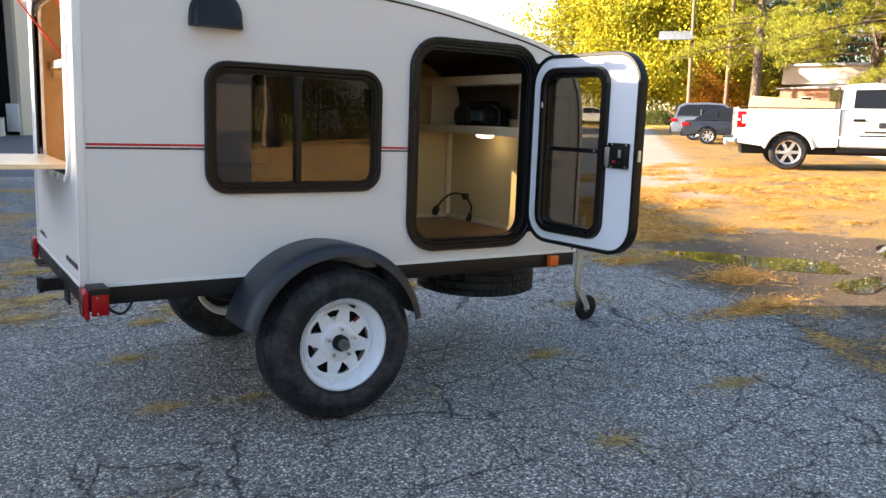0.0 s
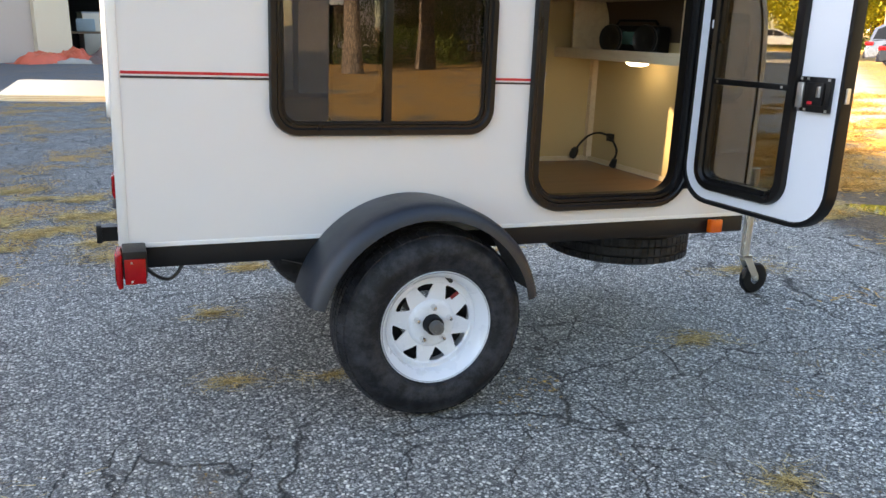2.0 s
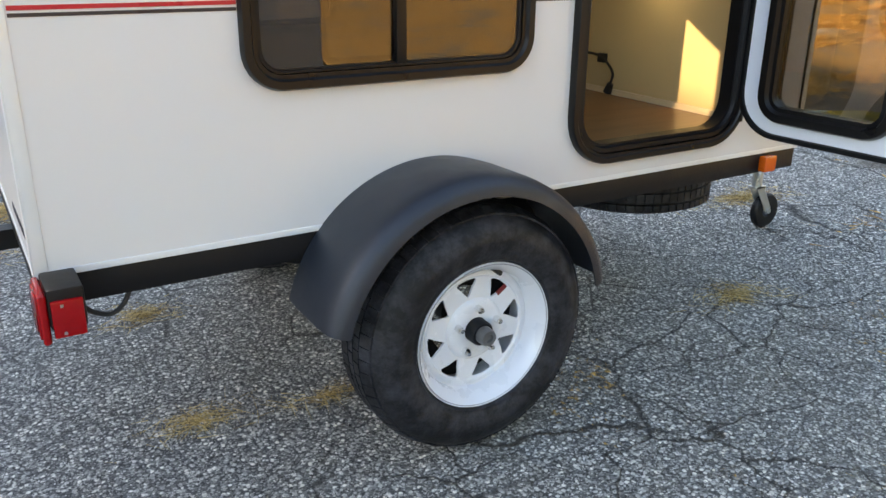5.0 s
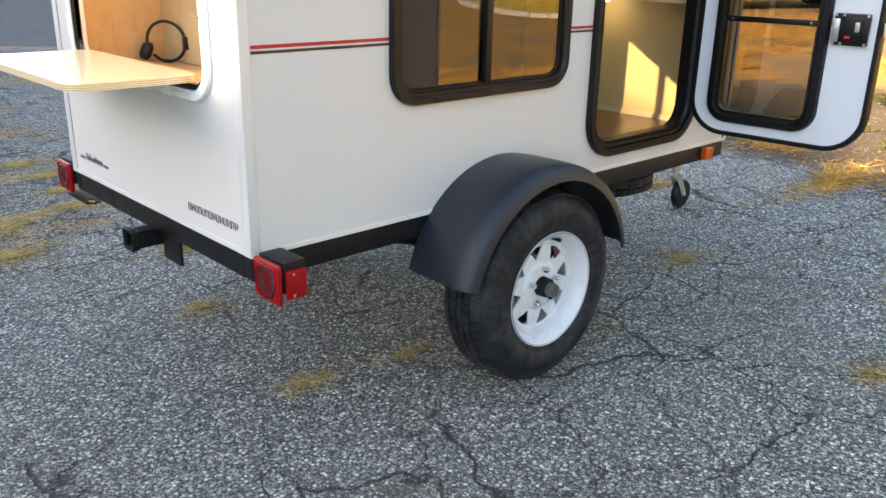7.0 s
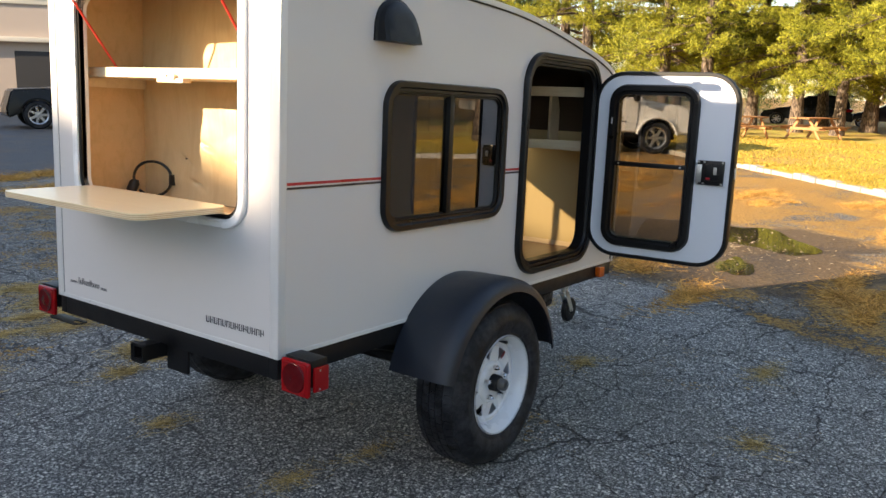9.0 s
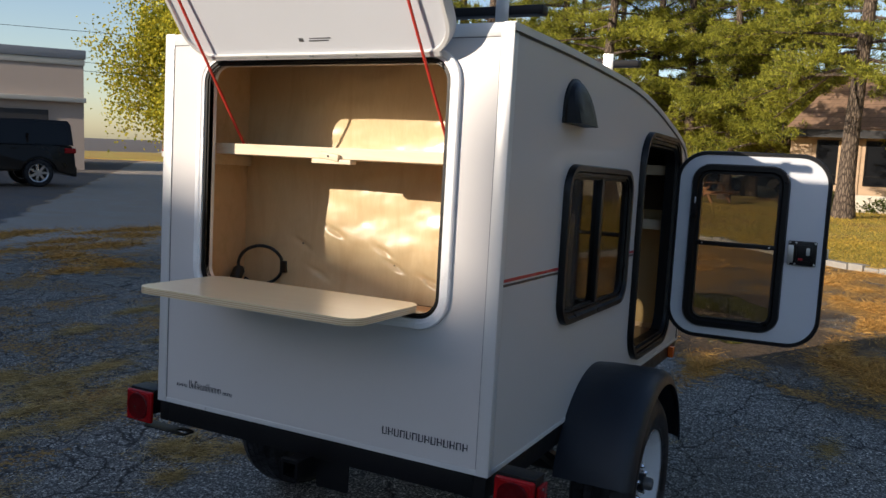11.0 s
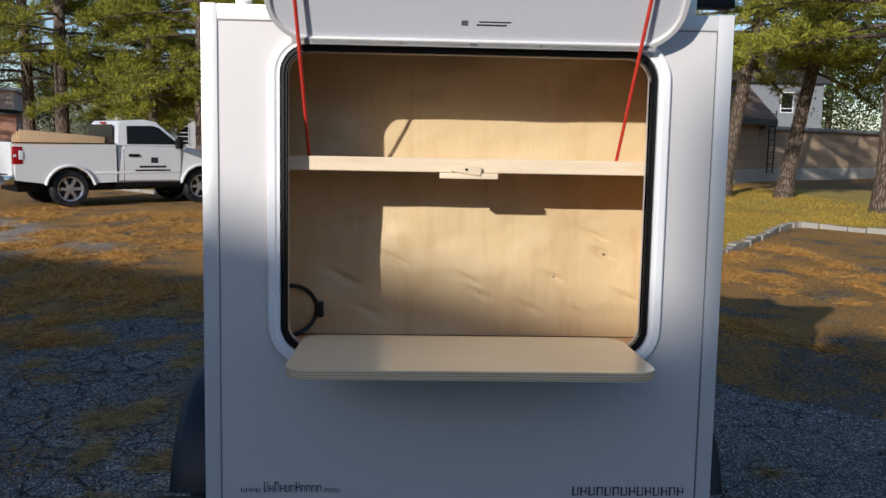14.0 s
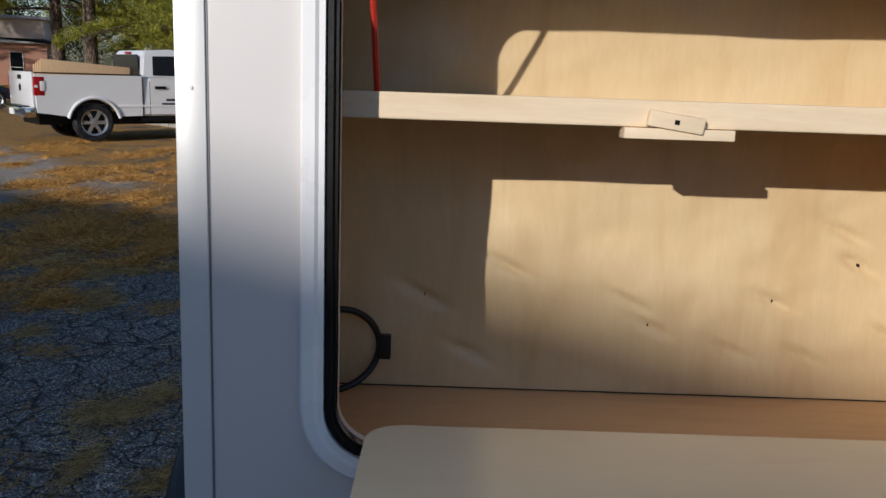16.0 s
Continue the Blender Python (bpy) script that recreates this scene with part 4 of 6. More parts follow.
        add_lathe(bm, [(0.0005, -0.086), (0.006, -0.085), (0.010, -0.078), (0.0105, -0.0585), (0.0005, -0.0585)], 6, closed=False)
        part("lug_nut", bm, CHROME, w).matrix_basis = pose(0.064 * math.cos(a), 0, 0.064 * math.sin(a))
    part("valve", tube([(0.052, -0.035, 0.166), (0.055, -0.082, 0.160)], 0.0075), CABLE, w)
    part("sticker", box(-0.017, 0.017, -0.0475, -0.0463, -0.007, 0.007), DARK_RED, w).matrix_basis = Matrix.Translation((0.085, 0, 0.095)) @ Matrix.Rotation(radians(-35), 4, "Y")
    return w


wheel(trailer, pose(1.011, -0.128, -0.2905, 0, 0, 0), "white steel wheel with eight tapered windows")
wheel(trailer, pose(1.011, W + 0.128, -0.2905, 0, 0, 180), "white steel wheel with eight tapered windows")
# spare carried flat below the nose: casing only shows
bm = bmesh.new()
add_lathe(bm, [(0.197, -0.082), (0.205, -0.1), (0.262, -0.112), (0.332, -0.104), (0.352, -0.090), (0.36, -0.06), (0.353, -0.055), (0.353, -0.045), (0.361, -0.04), (0.362, -0.005), (0.354, 0.0), (0.354, 0.01), (0.362, 0.015), (0.361, 0.045), (0.353, 0.05), (0.353, 0.06), (0.36, 0.065), (0.352, 0.09), (0.332, 0.104), (0.262, 0.112), (0.205, 0.1), (0.197, 0.082)], 72)
sp = part("spare_tyre", bm, TYRE, trailer, "black spare tyre slung under the floor")
sp.matrix_basis = pose(2.30, 0.63, -0.208, 90, 0, 0) @ Matrix.Diagonal((0.95, 0.86, 0.95, 1))
bm = bmesh.new()
for k in range(64):
    a = 2 * math.pi * k / 64
    for z0, z1 in ((-0.088, -0.058), (-0.043, -0.004), (0.004, 0.043)):
        add_box(bm, 0.350, 0.366, -0.0145, 0.0145, z0, z1, m=Matrix.Rotation(a, 4, "Z"))
tr_ = part("tread", bm, TYRE, sp, smooth=False)
tr_.matrix_basis = Matrix.Rotation(radians(-90), 4, "X")
part("spare_bracket", box(2.27, 2.33, 0.2, 1.06, -0.125, -0.075, bevel=0.003), CHASSIS, trailer)
part("spare_bracket", box(2.0, 2.02, 0.30, 0.42, -0.19, -0.06, bevel=0.003), CHASSIS, trailer)


def fender(s, y):
    """Arched plastic mudguard with a rolled lip. s: -1 right, 1 left."""
    bm = bmesh.new()
    cx, cz = 0.972, -0.275
    sect = [(0.0, 0.436), (0.06, 0.441), (0.20, 0.443), (0.235, 0.440), (0.258, 0.430), (0.270, 0.412), (0.274, 0.392), (0.268, 0.392), (0.262, 0.410), (0.25, 0.424), (0.23, 0.433), (0.20, 0.436), (0.06, 0.434), (0.0, 0.429)]
    n = 40
    rg = []
    for k in range(n + 1):
        a = radians(11 + (166 - 11) * k / n)
        rg.append([bm.verts.new((cx + (r - 0.012) * math.cos(a), y + s * d, cz + (r - 0.012) * math.sin(a))) for d, r in sect])
    for a, c in zip(rg, rg[1:]):
        for j in range(len(sect)):
            bm.faces.new((a[j], a[(j + 1) % len(sect)], c[(j + 1) % len(sect)], c[j]))
    bm.faces.new(rg[0]), bm.faces.new(rg[-1][::-1])
    return part("fender", bm, FENDER, trailer, "black plastic arched mudguard")


fender(-1, -0.0005)
fender(1, W + 0.0005)

# jack with caster at the nose
jk = part("jack", tube([(3.06, 0.55, 0.10), (3.06, 0.55, -0.36)], 0.024, 14), STEEL, trailer, "zinc plated tongue jack with a swivel wheel")
part("jack_collar", box(3.03, 3.10, 0.52, 0.62, -0.12, -0.05, bevel=0.004), STEEL, jk)
for y in (0.527, 0.569):
    part("fork", plate([(3.035, -0.36), (3.085, -0.36), (3.157, -0.478), (3.15, -0.503), (3.128, -0.505)], [], y, y + 0.004), STEEL, jk, smooth=False)
part("fork_top", box(3.03, 3.10, 0.527, 0.573, -0.372, -0.36, bevel=0.001), STEEL, jk)
bm = bmesh.new()
add_lathe(bm, [(0.03, -0.018), (0.06, -0.019), (0.075, -0.018), (0.083, -0.01), (0.083, 0.01), (0.075, 0.018), (0.06, 0.019), (0.03, 0.018)], 32)
part("caster_wheel", bm, RUBBER, jk).matrix_basis = pose(3.14, 0.55, -0.49)
bm = bmesh.new()
add_lathe(bm, [(0.001, -0.03), (0.012, -0.03), (0.012, 0.03), (0.001, 0.03)], 12, closed=False)
part("caster_axle", bm, STEEL, jk).matrix_basis = pose(3.14, 0.55, -0.49)
bm = bmesh.new()
for k in range(9):
    z = -0.06 - 0.03 * k
    pts = [(3.0 + 0.008 * math.sin(2 * math.pi * t / 10) * (k % 2), 0.50 + 0.008 * math.sin(2 * math.pi * t / 10) * (1 - k % 2), z + 0.02 * math.cos(2 * math.pi * t / 10)) for t in range(11)]
    add_tube(bm, pts, 0.005, 6, False)
part("safety_chain", bm, STEEL, jk)

# roof rack
for x, nm in ((0.115, CHASSIS), (1.16, CHASSIS)):
    z = 1.259
    bar = part("rack_bar", box(x - 0.0225, x + 0.0225, -0.04, W + 0.04, z + 0.035, z + 0.062, bevel=0.006), CHASSIS, trailer, "black roof rack bar")
    for y in (0.06, W - 0.10):
        part("rack_foot", box(x - 0.0265, x - 0.023, y, y + 0.04, z + 0.002, z + 0.085, bevel=0.001), STEEL, bar)
        part("rack_foot", box(x - 0.0265, x + 0.03, y, y + 0.04, z - 0.001, z + 0.0025, bevel=0.0005), STEEL, bar)

# lettering as plain bars
def bar_row(y_from, y_to, n, z0, h, seed, tall=()):
    """One unreadable glyph a step: a thick and a thin stroke, some with a foot."""
    r = random.Random(seed)
    step = (y_from - y_to) / n
    for k in range(n):
        ya, hh = y_from - step * k, h * (1.0 if not tall or k in tall else 0.66)
        part("lettering", box(-0.0012, -0.0003, ya - step * 0.27, ya - step * 0.06, z0, z0 + hh), INK, trailer, smooth=False)
        part("lettering", box(-0.0012, -0.0003, ya - step * 0.84, ya - step * 0.70, z0 + hh * r.uniform(0.0, 0.2), z0 + hh), INK, trailer, smooth=False)
        za = z0 + hh * r.choice((0.0, 0.42, 0.86))
        part("lettering", box(-0.0012, -0.0003, ya - step * 0.695, ya - step * 0.275, za, za + hh * 0.12), INK, trailer, smooth=False)


bar_row(1.187, 1.137, 4, 0.062, 0.010, 1)
bar_row(1.13, 0.985, 11, 0.062, 0.027, 2, (0, 2, 6))
bar_row(0.978, 0.938, 4, 0.062, 0.010, 3)
bar_row(0.352, 0.062, 14, 0.056, 0.023, 4)


# ================= surroundings =================
def grass_material():
    m, nt, b = nodes_of("autumn grass")
    geo = nt.nodes.new("ShaderNodeNewGeometry")
    n1, n2 = noise_node(nt, 0.5, 5, 0.6, geo.outputs["Position"]), noise_node(nt, 14, 5, 0.7, geo.outputs["Position"])
    c = ramp(nt, n2.outputs[0], [(0.3, (0.19, 0.17, 0.03)), (0.55, (0.48, 0.38, 0.06)), (0.75, (0.72, 0.52, 0.12))])
    c = mixc(nt, maprange(nt, n1.outputs[0], 0.42, 0.62), c, (0.42, 0.24, 0.055))
    nt.links.new(c, b.inputs["Base Color"])
    b.inputs["Roughness"].default_value = 0.9
    bump(nt, b, n2.outputs[0], 0.6, 0.04)
    return m


def leaf_material(name, dark, light, spread=0.5):
    m, nt, b = nodes_of(name)
    geo = nt.nodes.new("ShaderNodeNewGeometry")
    big = noise_node(nt, 0.35, 3, 0.5, geo.outputs["Position"])
    f = math_node(nt, "ADD", math_node(nt, "MULTIPLY", geo.outputs["Random Per Island"], spread), math_node(nt, "MULTIPLY", big.outputs[0], 1.0 - spread))
    c = ramp(nt, f, [(0.2, dark), (0.8, light)])
    nt.links.new(c, b.inputs["Base Color"])
    b.inputs["Roughness"].default_value = 0.6
    b.inputs["Specular IOR Level"].default_value = 0.25
    tr = nt.nodes.new("ShaderNodeBsdfTranslucent")
    nt.links.new(c, tr.inputs[0])
    mx = nt.nodes.new("ShaderNodeMixShader")
    mx.inputs[0].default_value = 0.3
    nt.links.new(b.outputs[0], mx.inputs[1])
    nt.links.new(tr.outputs[0], mx.inputs[2])
    nt.links.new(mx.outputs[0], nt.nodes["Material Output"].inputs[0])
    return m


def bark_material(name, dark, light):
    m, nt, b = nodes_of(name)
    v = coords(nt, "Object", (7, 7, 1.6))
    vo = nt.nodes.new("ShaderNodeTexVoronoi")
    vo.feature = "DISTANCE_TO_EDGE"
    vo.inputs["Scale"].default_value = 2.4
    nt.links.new(v, vo.inputs["Vector"])
    n = noise_node(nt, 5, 5, 0.65, v)
    f = math_node(nt, "MULTIPLY", maprange(nt, vo.outputs[0], 0.0, 0.25), n.outputs[0])
    nt.links.new(ramp(nt, f, [(0.05, dark), (0.55, light)]), b.inputs["Base Color"])
    b.inputs["Roughness"].default_value = 0.95
    bump(nt, b, f, 1.0, 0.04)
    return m


def masonry(name, c1, c2, mortar, sx, sz, rough=0.85):
    """Courses of brick or stone on upright walls, in the material where far off."""
    m, nt, b = nodes_of(name)
    tc = nt.nodes.new("ShaderNodeTexCoord")
    sp = nt.nodes.new("ShaderNodeSeparateXYZ")
    nt.links.new(tc.outputs["Object"], sp.inputs[0])
    cb = nt.nodes.new("ShaderNodeCombineXYZ")
    nt.links.new(math_node(nt, "ADD", sp.outputs[0], sp.outputs[1]), cb.inputs[0])
    nt.links.new(sp.outputs[2], cb.inputs[1])
    br = nt.nodes.new("ShaderNodeTexBrick")
    br.inputs["Color1"].default_value, br.inputs["Color2"].default_value, br.inputs["Mortar"].default_value = (*c1, 1), (*c2, 1), (*mortar, 1)
    br.inputs["Scale"].default_value = 1.0
    br.inputs["Brick Width"].default_value, br.inputs["Row Height"].default_value, br.inputs["Mortar Size"].default_value = sx, sz, 0.008
    nt.links.new(cb.outputs[0], br.inputs["Vector"])
    n = noise_node(nt, 1.2, 5, 0.6, tc.outputs["Object"])
    nt.links.new(mixc(nt, maprange(nt, n.outputs[0], 0.3, 0.7, 0, 0.35), br.outputs[0], c1), b.inputs["Base Color"])
    b.inputs["Roughness"].default_value = rough
    bump(nt, b, br.outputs["Fac"], -0.3, 0.01)
    return m


GRASS = grass_material()
NEEDLES = leaf_material("pine needles", (0.05, 0.075, 0.012), (0.47, 0.45, 0.05))
YELLOW = leaf_material("yellow autumn leaves", (0.13, 0.17, 0.02), (0.62, 0.52, 0.03))
ORANGE = leaf_material("orange autumn leaves", (0.22, 0.10, 0.012), (0.7, 0.30, 0.03))
OLIVE = leaf_material("green leaves", (0.03, 0.05, 0.012), (0.13, 0.16, 0.03))
BARK = bark_material("pine bark", (0.045, 0.032, 0.024), (0.24, 0.18, 0.13))
KERB_STONE = plain("granite kerb", (0.33, 0.31, 0.27), 0.9, 0, 0.35, 4, 60, 0.6)
POLE_WOOD = wood("weathered pole wood", (0.25, 0.17, 0.11), (0.12, 0.08, 0.05), (12, 12, 1), 0.85)
TABLE_WOOD = wood("orange stained timber", (0.40, 0.19, 0.07), (0.24, 0.10, 0.03), (1, 10, 10), 0.7)
STONE_WALL = masonry("tan stone wall", (0.56, 0.40, 0.26), (0.47, 0.33, 0.21), (0.4, 0.31, 0.22), 0.6, 0.22)
BRICK = masonry("red brick wall", (0.34, 0.14, 0.08), (0.27, 0.10, 0.06), (0.4, 0.35, 0.3), 0.22, 0.075)
SHINGLE = masonry("brown roof shingles", (0.26, 0.16, 0.10), (0.2, 0.125, 0.08), (0.09, 0.055, 0.035), 0.35, 0.16)
GREY_SHINGLE = masonry("dark grey shingles", (0.05, 0.05, 0.055), (0.038, 0.038, 0.042), (0.02, 0.02, 0.02), 0.35, 0.16)
CREAM = plain("cream painted base", (0.62, 0.57, 0.48), 0.8, 0, 0.1, 1.0, 40, 0.2)
TAUPE = plain("taupe stucco", (0.42, 0.35, 0.30), 0.9, 0, 0.08, 0.6, 30, 0.3)
WHITE_SIDING = plain("white siding", (0.72, 0.72, 0.7), 0.6, 0, 0.05, 1, 30, 0.1)
PALE_SIDING = plain("pale grey siding", (0.5, 0.51, 0.52), 0.7, 0, 0.06, 1, 30, 0.1)
ROOF_GREY = plain("grey metal coping", (0.3, 0.3, 0.31), 0.5, 0.3, 0.1)
DARK = plain("near black trim and bay shade", (0.02, 0.02, 0.022), 0.6, 0, 0.3, 1, 20, 0.2)
WIN_GLASS = plain("dark window pane", (0.012, 0.013, 0.015), 0.1, 0, 0.2, 1, 20, 0.0, spec=0.25)
CAR_WHITE = plain("white car paint", (0.78, 0.78, 0.78), 0.22, 0, 0.02, 1, 90, 0.0, 0.8)
CAR_GREY = plain("grey metallic paint", (0.16, 0.17, 0.2), 0.25, 0.5, 0.04, 1, 90, 0.0, 0.8)
CAR_DARK = plain("dark blue car paint", (0.015, 0.017, 0.028), 0.2, 0.1, 0.1, 1, 90, 0.0, 0.25, spec=0.3)
CAR_BLACK = plain("black car paint", (0.006, 0.006, 0.008), 0.3, 0.0, 0.1, 1, 90, 0.0, 0.06, spec=0.25)
ALLOY = plain("alloy wheel", (0.5, 0.5, 0.52), 0.3, 0.8, 0.05)


def mesh_from(name, verts, faces, materials, parent=None, index=None, smooth=False):
    me = bpy.data.meshes.new(name)
    me.from_pydata([tuple(v) for v in verts], [], [tuple(f) for f in faces])
    for m in materials:
        me.materials.append(m)
    if index is not None:
        me.polygons.foreach_set("material_index", index)
    if smooth:
        me.shade_smooth()
    me.update()
    ob = new(name, me)
    ob.parent = parent
    return ob


def blades(rng, centres, axes, count, length, width, spread):
    """Thin leaf blades springing from each centre round its axis."""
    n = len(centres) * count
    c = np.repeat(centres, count, 0)
    a = np.repeat(axes, count, 0)
    d = a + rng.normal(0, spread, (n, 3))
    d /= np.linalg.norm(d, axis=1)[:, None]
    L = length * rng.uniform(0.6, 1.15, (n, 1))
    s = np.cross(d, rng.normal(0, 1, (n, 3)))
    s /= np.linalg.norm(s, axis=1)[:, None]
    base = c + rng.normal(0, length * 0.25, (n, 3))
    v = np.empty((n, 4, 3))
    v[:, 0] = base
    v[:, 1] = base + d * L * 0.55 + s * width
    v[:, 2] = base + d * L
    v[:, 3] = base + d * L * 0.55 - s * width
    return v.reshape(-1, 3), np.arange(n * 4).reshape(-1, 4)


def pine(name, seed, height, low, reach, m, lean=0.0, density=1.0, girth=0.24):
    """White pine: bare lower trunk, long level limbs, layered plumes of needles."""
    rng = np.random.default_rng(seed)
    t = thing(name, m, "tall pine with bare lower trunk and layered green boughs", "tree", "pines round the lot")
    bm = bmesh.new()
    zs = np.linspace(0, height, 14)
    axis = np.stack([lean * zs * 0.12 + 0.12 * np.sin(zs * 0.35 + seed), 0.1 * np.sin(zs * 0.28 + seed * 2), zs], 1)
    rad = girth * (1 - zs / height) ** 0.8 + 0.025
    rad[0] *= 1.35
    add_tube(bm, axis, 0.2, 14, True, list(rad))
    part("trunk", bm, BARK, t, "rough grey brown trunk")
    bm = bmesh.new()
    cen, axs = [], []
    nb = int(50 * density)
    for k in range(nb):
        f = (k + rng.uniform(0, 1)) / nb
        z = low + (height - low) * f ** 1.25
        L = reach * (1.0 - 0.82 * f) * rng.uniform(0.55, 1.15)
        az = k * 2.4 + rng.uniform(-0.5, 0.5)
        p0 = np.array([np.interp(z, zs, axis[:, 0]), np.interp(z, zs, axis[:, 1]), z])
        d = np.array([math.cos(az), math.sin(az), 0])
        side = np.array([-d[1], d[0], 0])
        rise = rng.uniform(-0.12, 0.3) - (0.12 if f < 0.25 else 0)
        bend = rng.uniform(-0.25, 0.25)
        pts = []
        for q in np.linspace(0, 1, 6):
            pts.append(p0 + d * L * q + side * bend * L * q * q + np.array([0, 0, L * (rise * q - 0.16 * q * q)]))
        add_tube(bm, pts, 0.03, 5, False, [0.055 * (1 - f * 0.6) * (1 - 0.85 * q) + 0.006 for q in np.linspace(0, 1, 6)])
        pts = np.array(pts)
        twigs = max(3, int(L * 4.2))
        for w in range(twigs):
            q = 0.3 + 0.7 * (w + rng.uniform(0, 1)) / twigs
            base = np.array([np.interp(q, np.linspace(0, 1, 6), pts[:, j]) for j in range(3)])
            sgn = 1 if w % 2 else -1
            tl = L * 0.34 * (1.15 - q) + 0.35
            dirn = d * 0.7 + side * sgn * rng.uniform(0.5, 1.0) + np.array([0, 0, rng.uniform(-0.05, 0.25)])
            dirn /= np.linalg.norm(dirn)
            tip = base + dirn * tl
            add_tube(bm, [base, (base + tip) / 2 + np.array([0, 0, 0.03]), tip], 0.008, 3, False, [0.012, 0.009, 0.004])
            for u in np.arange(0.25, 1.01, 0.13 / max(0.4, tl)):
                cen.append(base + dirn * tl * u + rng.normal(0, 0.045, 3))
                axs.append(dirn * 0.8 + np.array([0, 0, 0.45]))
    tagged(part("branchwork", bm, BARK, t, smooth=True), kind="stuff")
    v, f = blades(rng, np.array(cen), np.array(axs), 20, 0.19, 0.0135, 0.95)
    o = mesh_from("needles", v, f, [NEEDLES], t)
    o["label"] = "green needle plumes"
    return t


def broadleaf(name, seed, height, spread, m, material, label, leaf=0.13, count=9000, low=0.2):
    """Deciduous tree: forked trunk, limbs and a crown of single leaves in uneven clumps."""
    rng = np.random.default_rng(seed)
    t = thing(name, m, label, "tree", "autumn trees")
    bm = bmesh.new()
    zs = np.linspace(0, height * 0.75, 8)
    ax = np.stack([0.2 * np.sin(zs * 0.4 + seed), 0.2 * np.cos(zs * 0.3 + seed) - 0.2, zs], 1)
    add_tube(bm, ax, 0.2, 10, True, list(0.22 * (1 - zs / height) + 0.02))
    part("trunk", bm, BARK, t)
    bm = bmesh.new()
    cl = []
    for k in range(34):
        f = (k + rng.uniform()) / 34
        z = height * (low + 0.55 * f)
        p0 = np.array([np.interp(z, zs, ax[:, 0]), np.interp(z, zs, ax[:, 1]), z])
        az = k * 2.4 + rng.uniform(-0.4, 0.4)
        L = spread * rng.uniform(0.5, 1.1) * (1.15 - 0.6 * f)
        tip = p0 + np.array([math.cos(az) * L, math.sin(az) * L, L * rng.uniform(0.25, 0.9) * (0.4 + f)])
        mid = (p0 + tip) / 2 + np.array([0, 0, -0.1 * L])
        add_tube(bm, [p0, mid, tip], 0.02, 5, False, [0.06, 0.035, 0.008])
        for q in (0.4, 0.6, 0.75, 0.9, 1.0):
            pt = p0 * (1 - q) ** 2 + 2 * mid * q * (1 - q) + tip * q * q
            for _ in range(3):
                cl.append(pt + rng.normal(0, 0.16 * spread, 3) * np.array([1, 1, 0.7]))
    tagged(part("branchwork", bm, BARK, t), kind="stuff")
    cl = np.array(cl)
    per = max(1, count // len(cl))
    cen = np.repeat(cl, per, 0) + rng.normal(0, 0.11 * spread, (len(cl) * per, 3))
    axs = rng.normal(0, 1, (len(cen), 3)) + np.array([0, 0, -0.2])
    v, f = blades(rng, cen, axs, 1, leaf, leaf * 0.36, 0.4)
    o = mesh_from("leaves", v, f, [material], t)
    return t


def place(t, x, y, turn=0, size=1.0):
    return copy_thing(t, pose(x, y, 0, 0, 0, turn) @ Matrix.Scale(size, 4))


# lawn behind a granite kerb
KERB = [(30, 17.5), (23.5, 10.2), (17.9, 4.75), (14.7, 1.6), (12.2, -0.7), (10.97, -2.55), (9.95, -3.5), (10.6, -4.2), (12.5, -5.5), (14.5, -6.9), (14.4, -7.5), (13.2, -8.6), (12.4, -10.2), (14.5, -14.0), (19.0, -17.0), (26.0, -21.0)]
lawn_edge = [(p.x, p.y) for p in curve_through([(x, y, 0) for x, y in KERB], 5)]
pts = lawn_edge + [(28.6, -20.0), (28.6, -9.5), (29.2, 0.0), (36, 3.0), (46, 8.0), (44, 16.0)]
lawn = plate(pts, [], -0.05, 0.085, "z")
tagged(part("lawn", lawn, GRASS, smooth=False), "yellowing autumn lawn under the pines", "lawn", kind="structure")


def kerb_line(points, name_label, h=0.095, stone=0.3, wid=0.17):
    """Separate kerb stones along a line."""
    k = tagged(new("kerb"), name_label, "kerb", kind="structure")
    acc, rng = 0, random.Random(5)
    base = box(-0.5, 0.5, -0.5, 0.5, 0, 1, bevel=0.03, seg=2)
    me = bpy.data.meshes.new("kerb_stone")
    base.to_mesh(me)
    base.free()
    me.materials.append(KERB_STONE)
    for (x0, y0), (x1, y1) in zip(points, points[1:]):
        L = math.hypot(x1 - x0, y1 - y0)
        n = max(1, round(L / stone))
        for i in range(n):
            f = (i + 0.5) / n
            o = new("kerb_stone", me)
            o.parent = k
            o.matrix_basis = pose(x0 + (x1 - x0) * f + rng.uniform(-.015, .015), y0 + (y1 - y0) * f + rng.uniform(-.015, .015), -0.1, 0, 0, math.degrees(math.atan2(y1 - y0, x1 - x0)) + rng.uniform(-2, 2)) @ Matrix.Diagonal((L / n * 0.96, wid * rng.uniform(0.85, 1.1), h + 0.1 + rng.uniform(-.02, .02), 1))
    return k


kerb_line(lawn_edge, "pale granite kerb stones along the lawn")


def inside(px, py, poly):
    """Which points lie in a polygon."""
    hit = np.zeros(len(px), bool)
    for (x0, y0), (x1, y1) in zip(poly, poly[1:] + poly[:1]):
        if y0 != y1:
            hit ^= ((y0 > py) != (y1 > py)) & (px < (x1 - x0) * (py - y0) / (y1 - y0) + x0)
    return hit


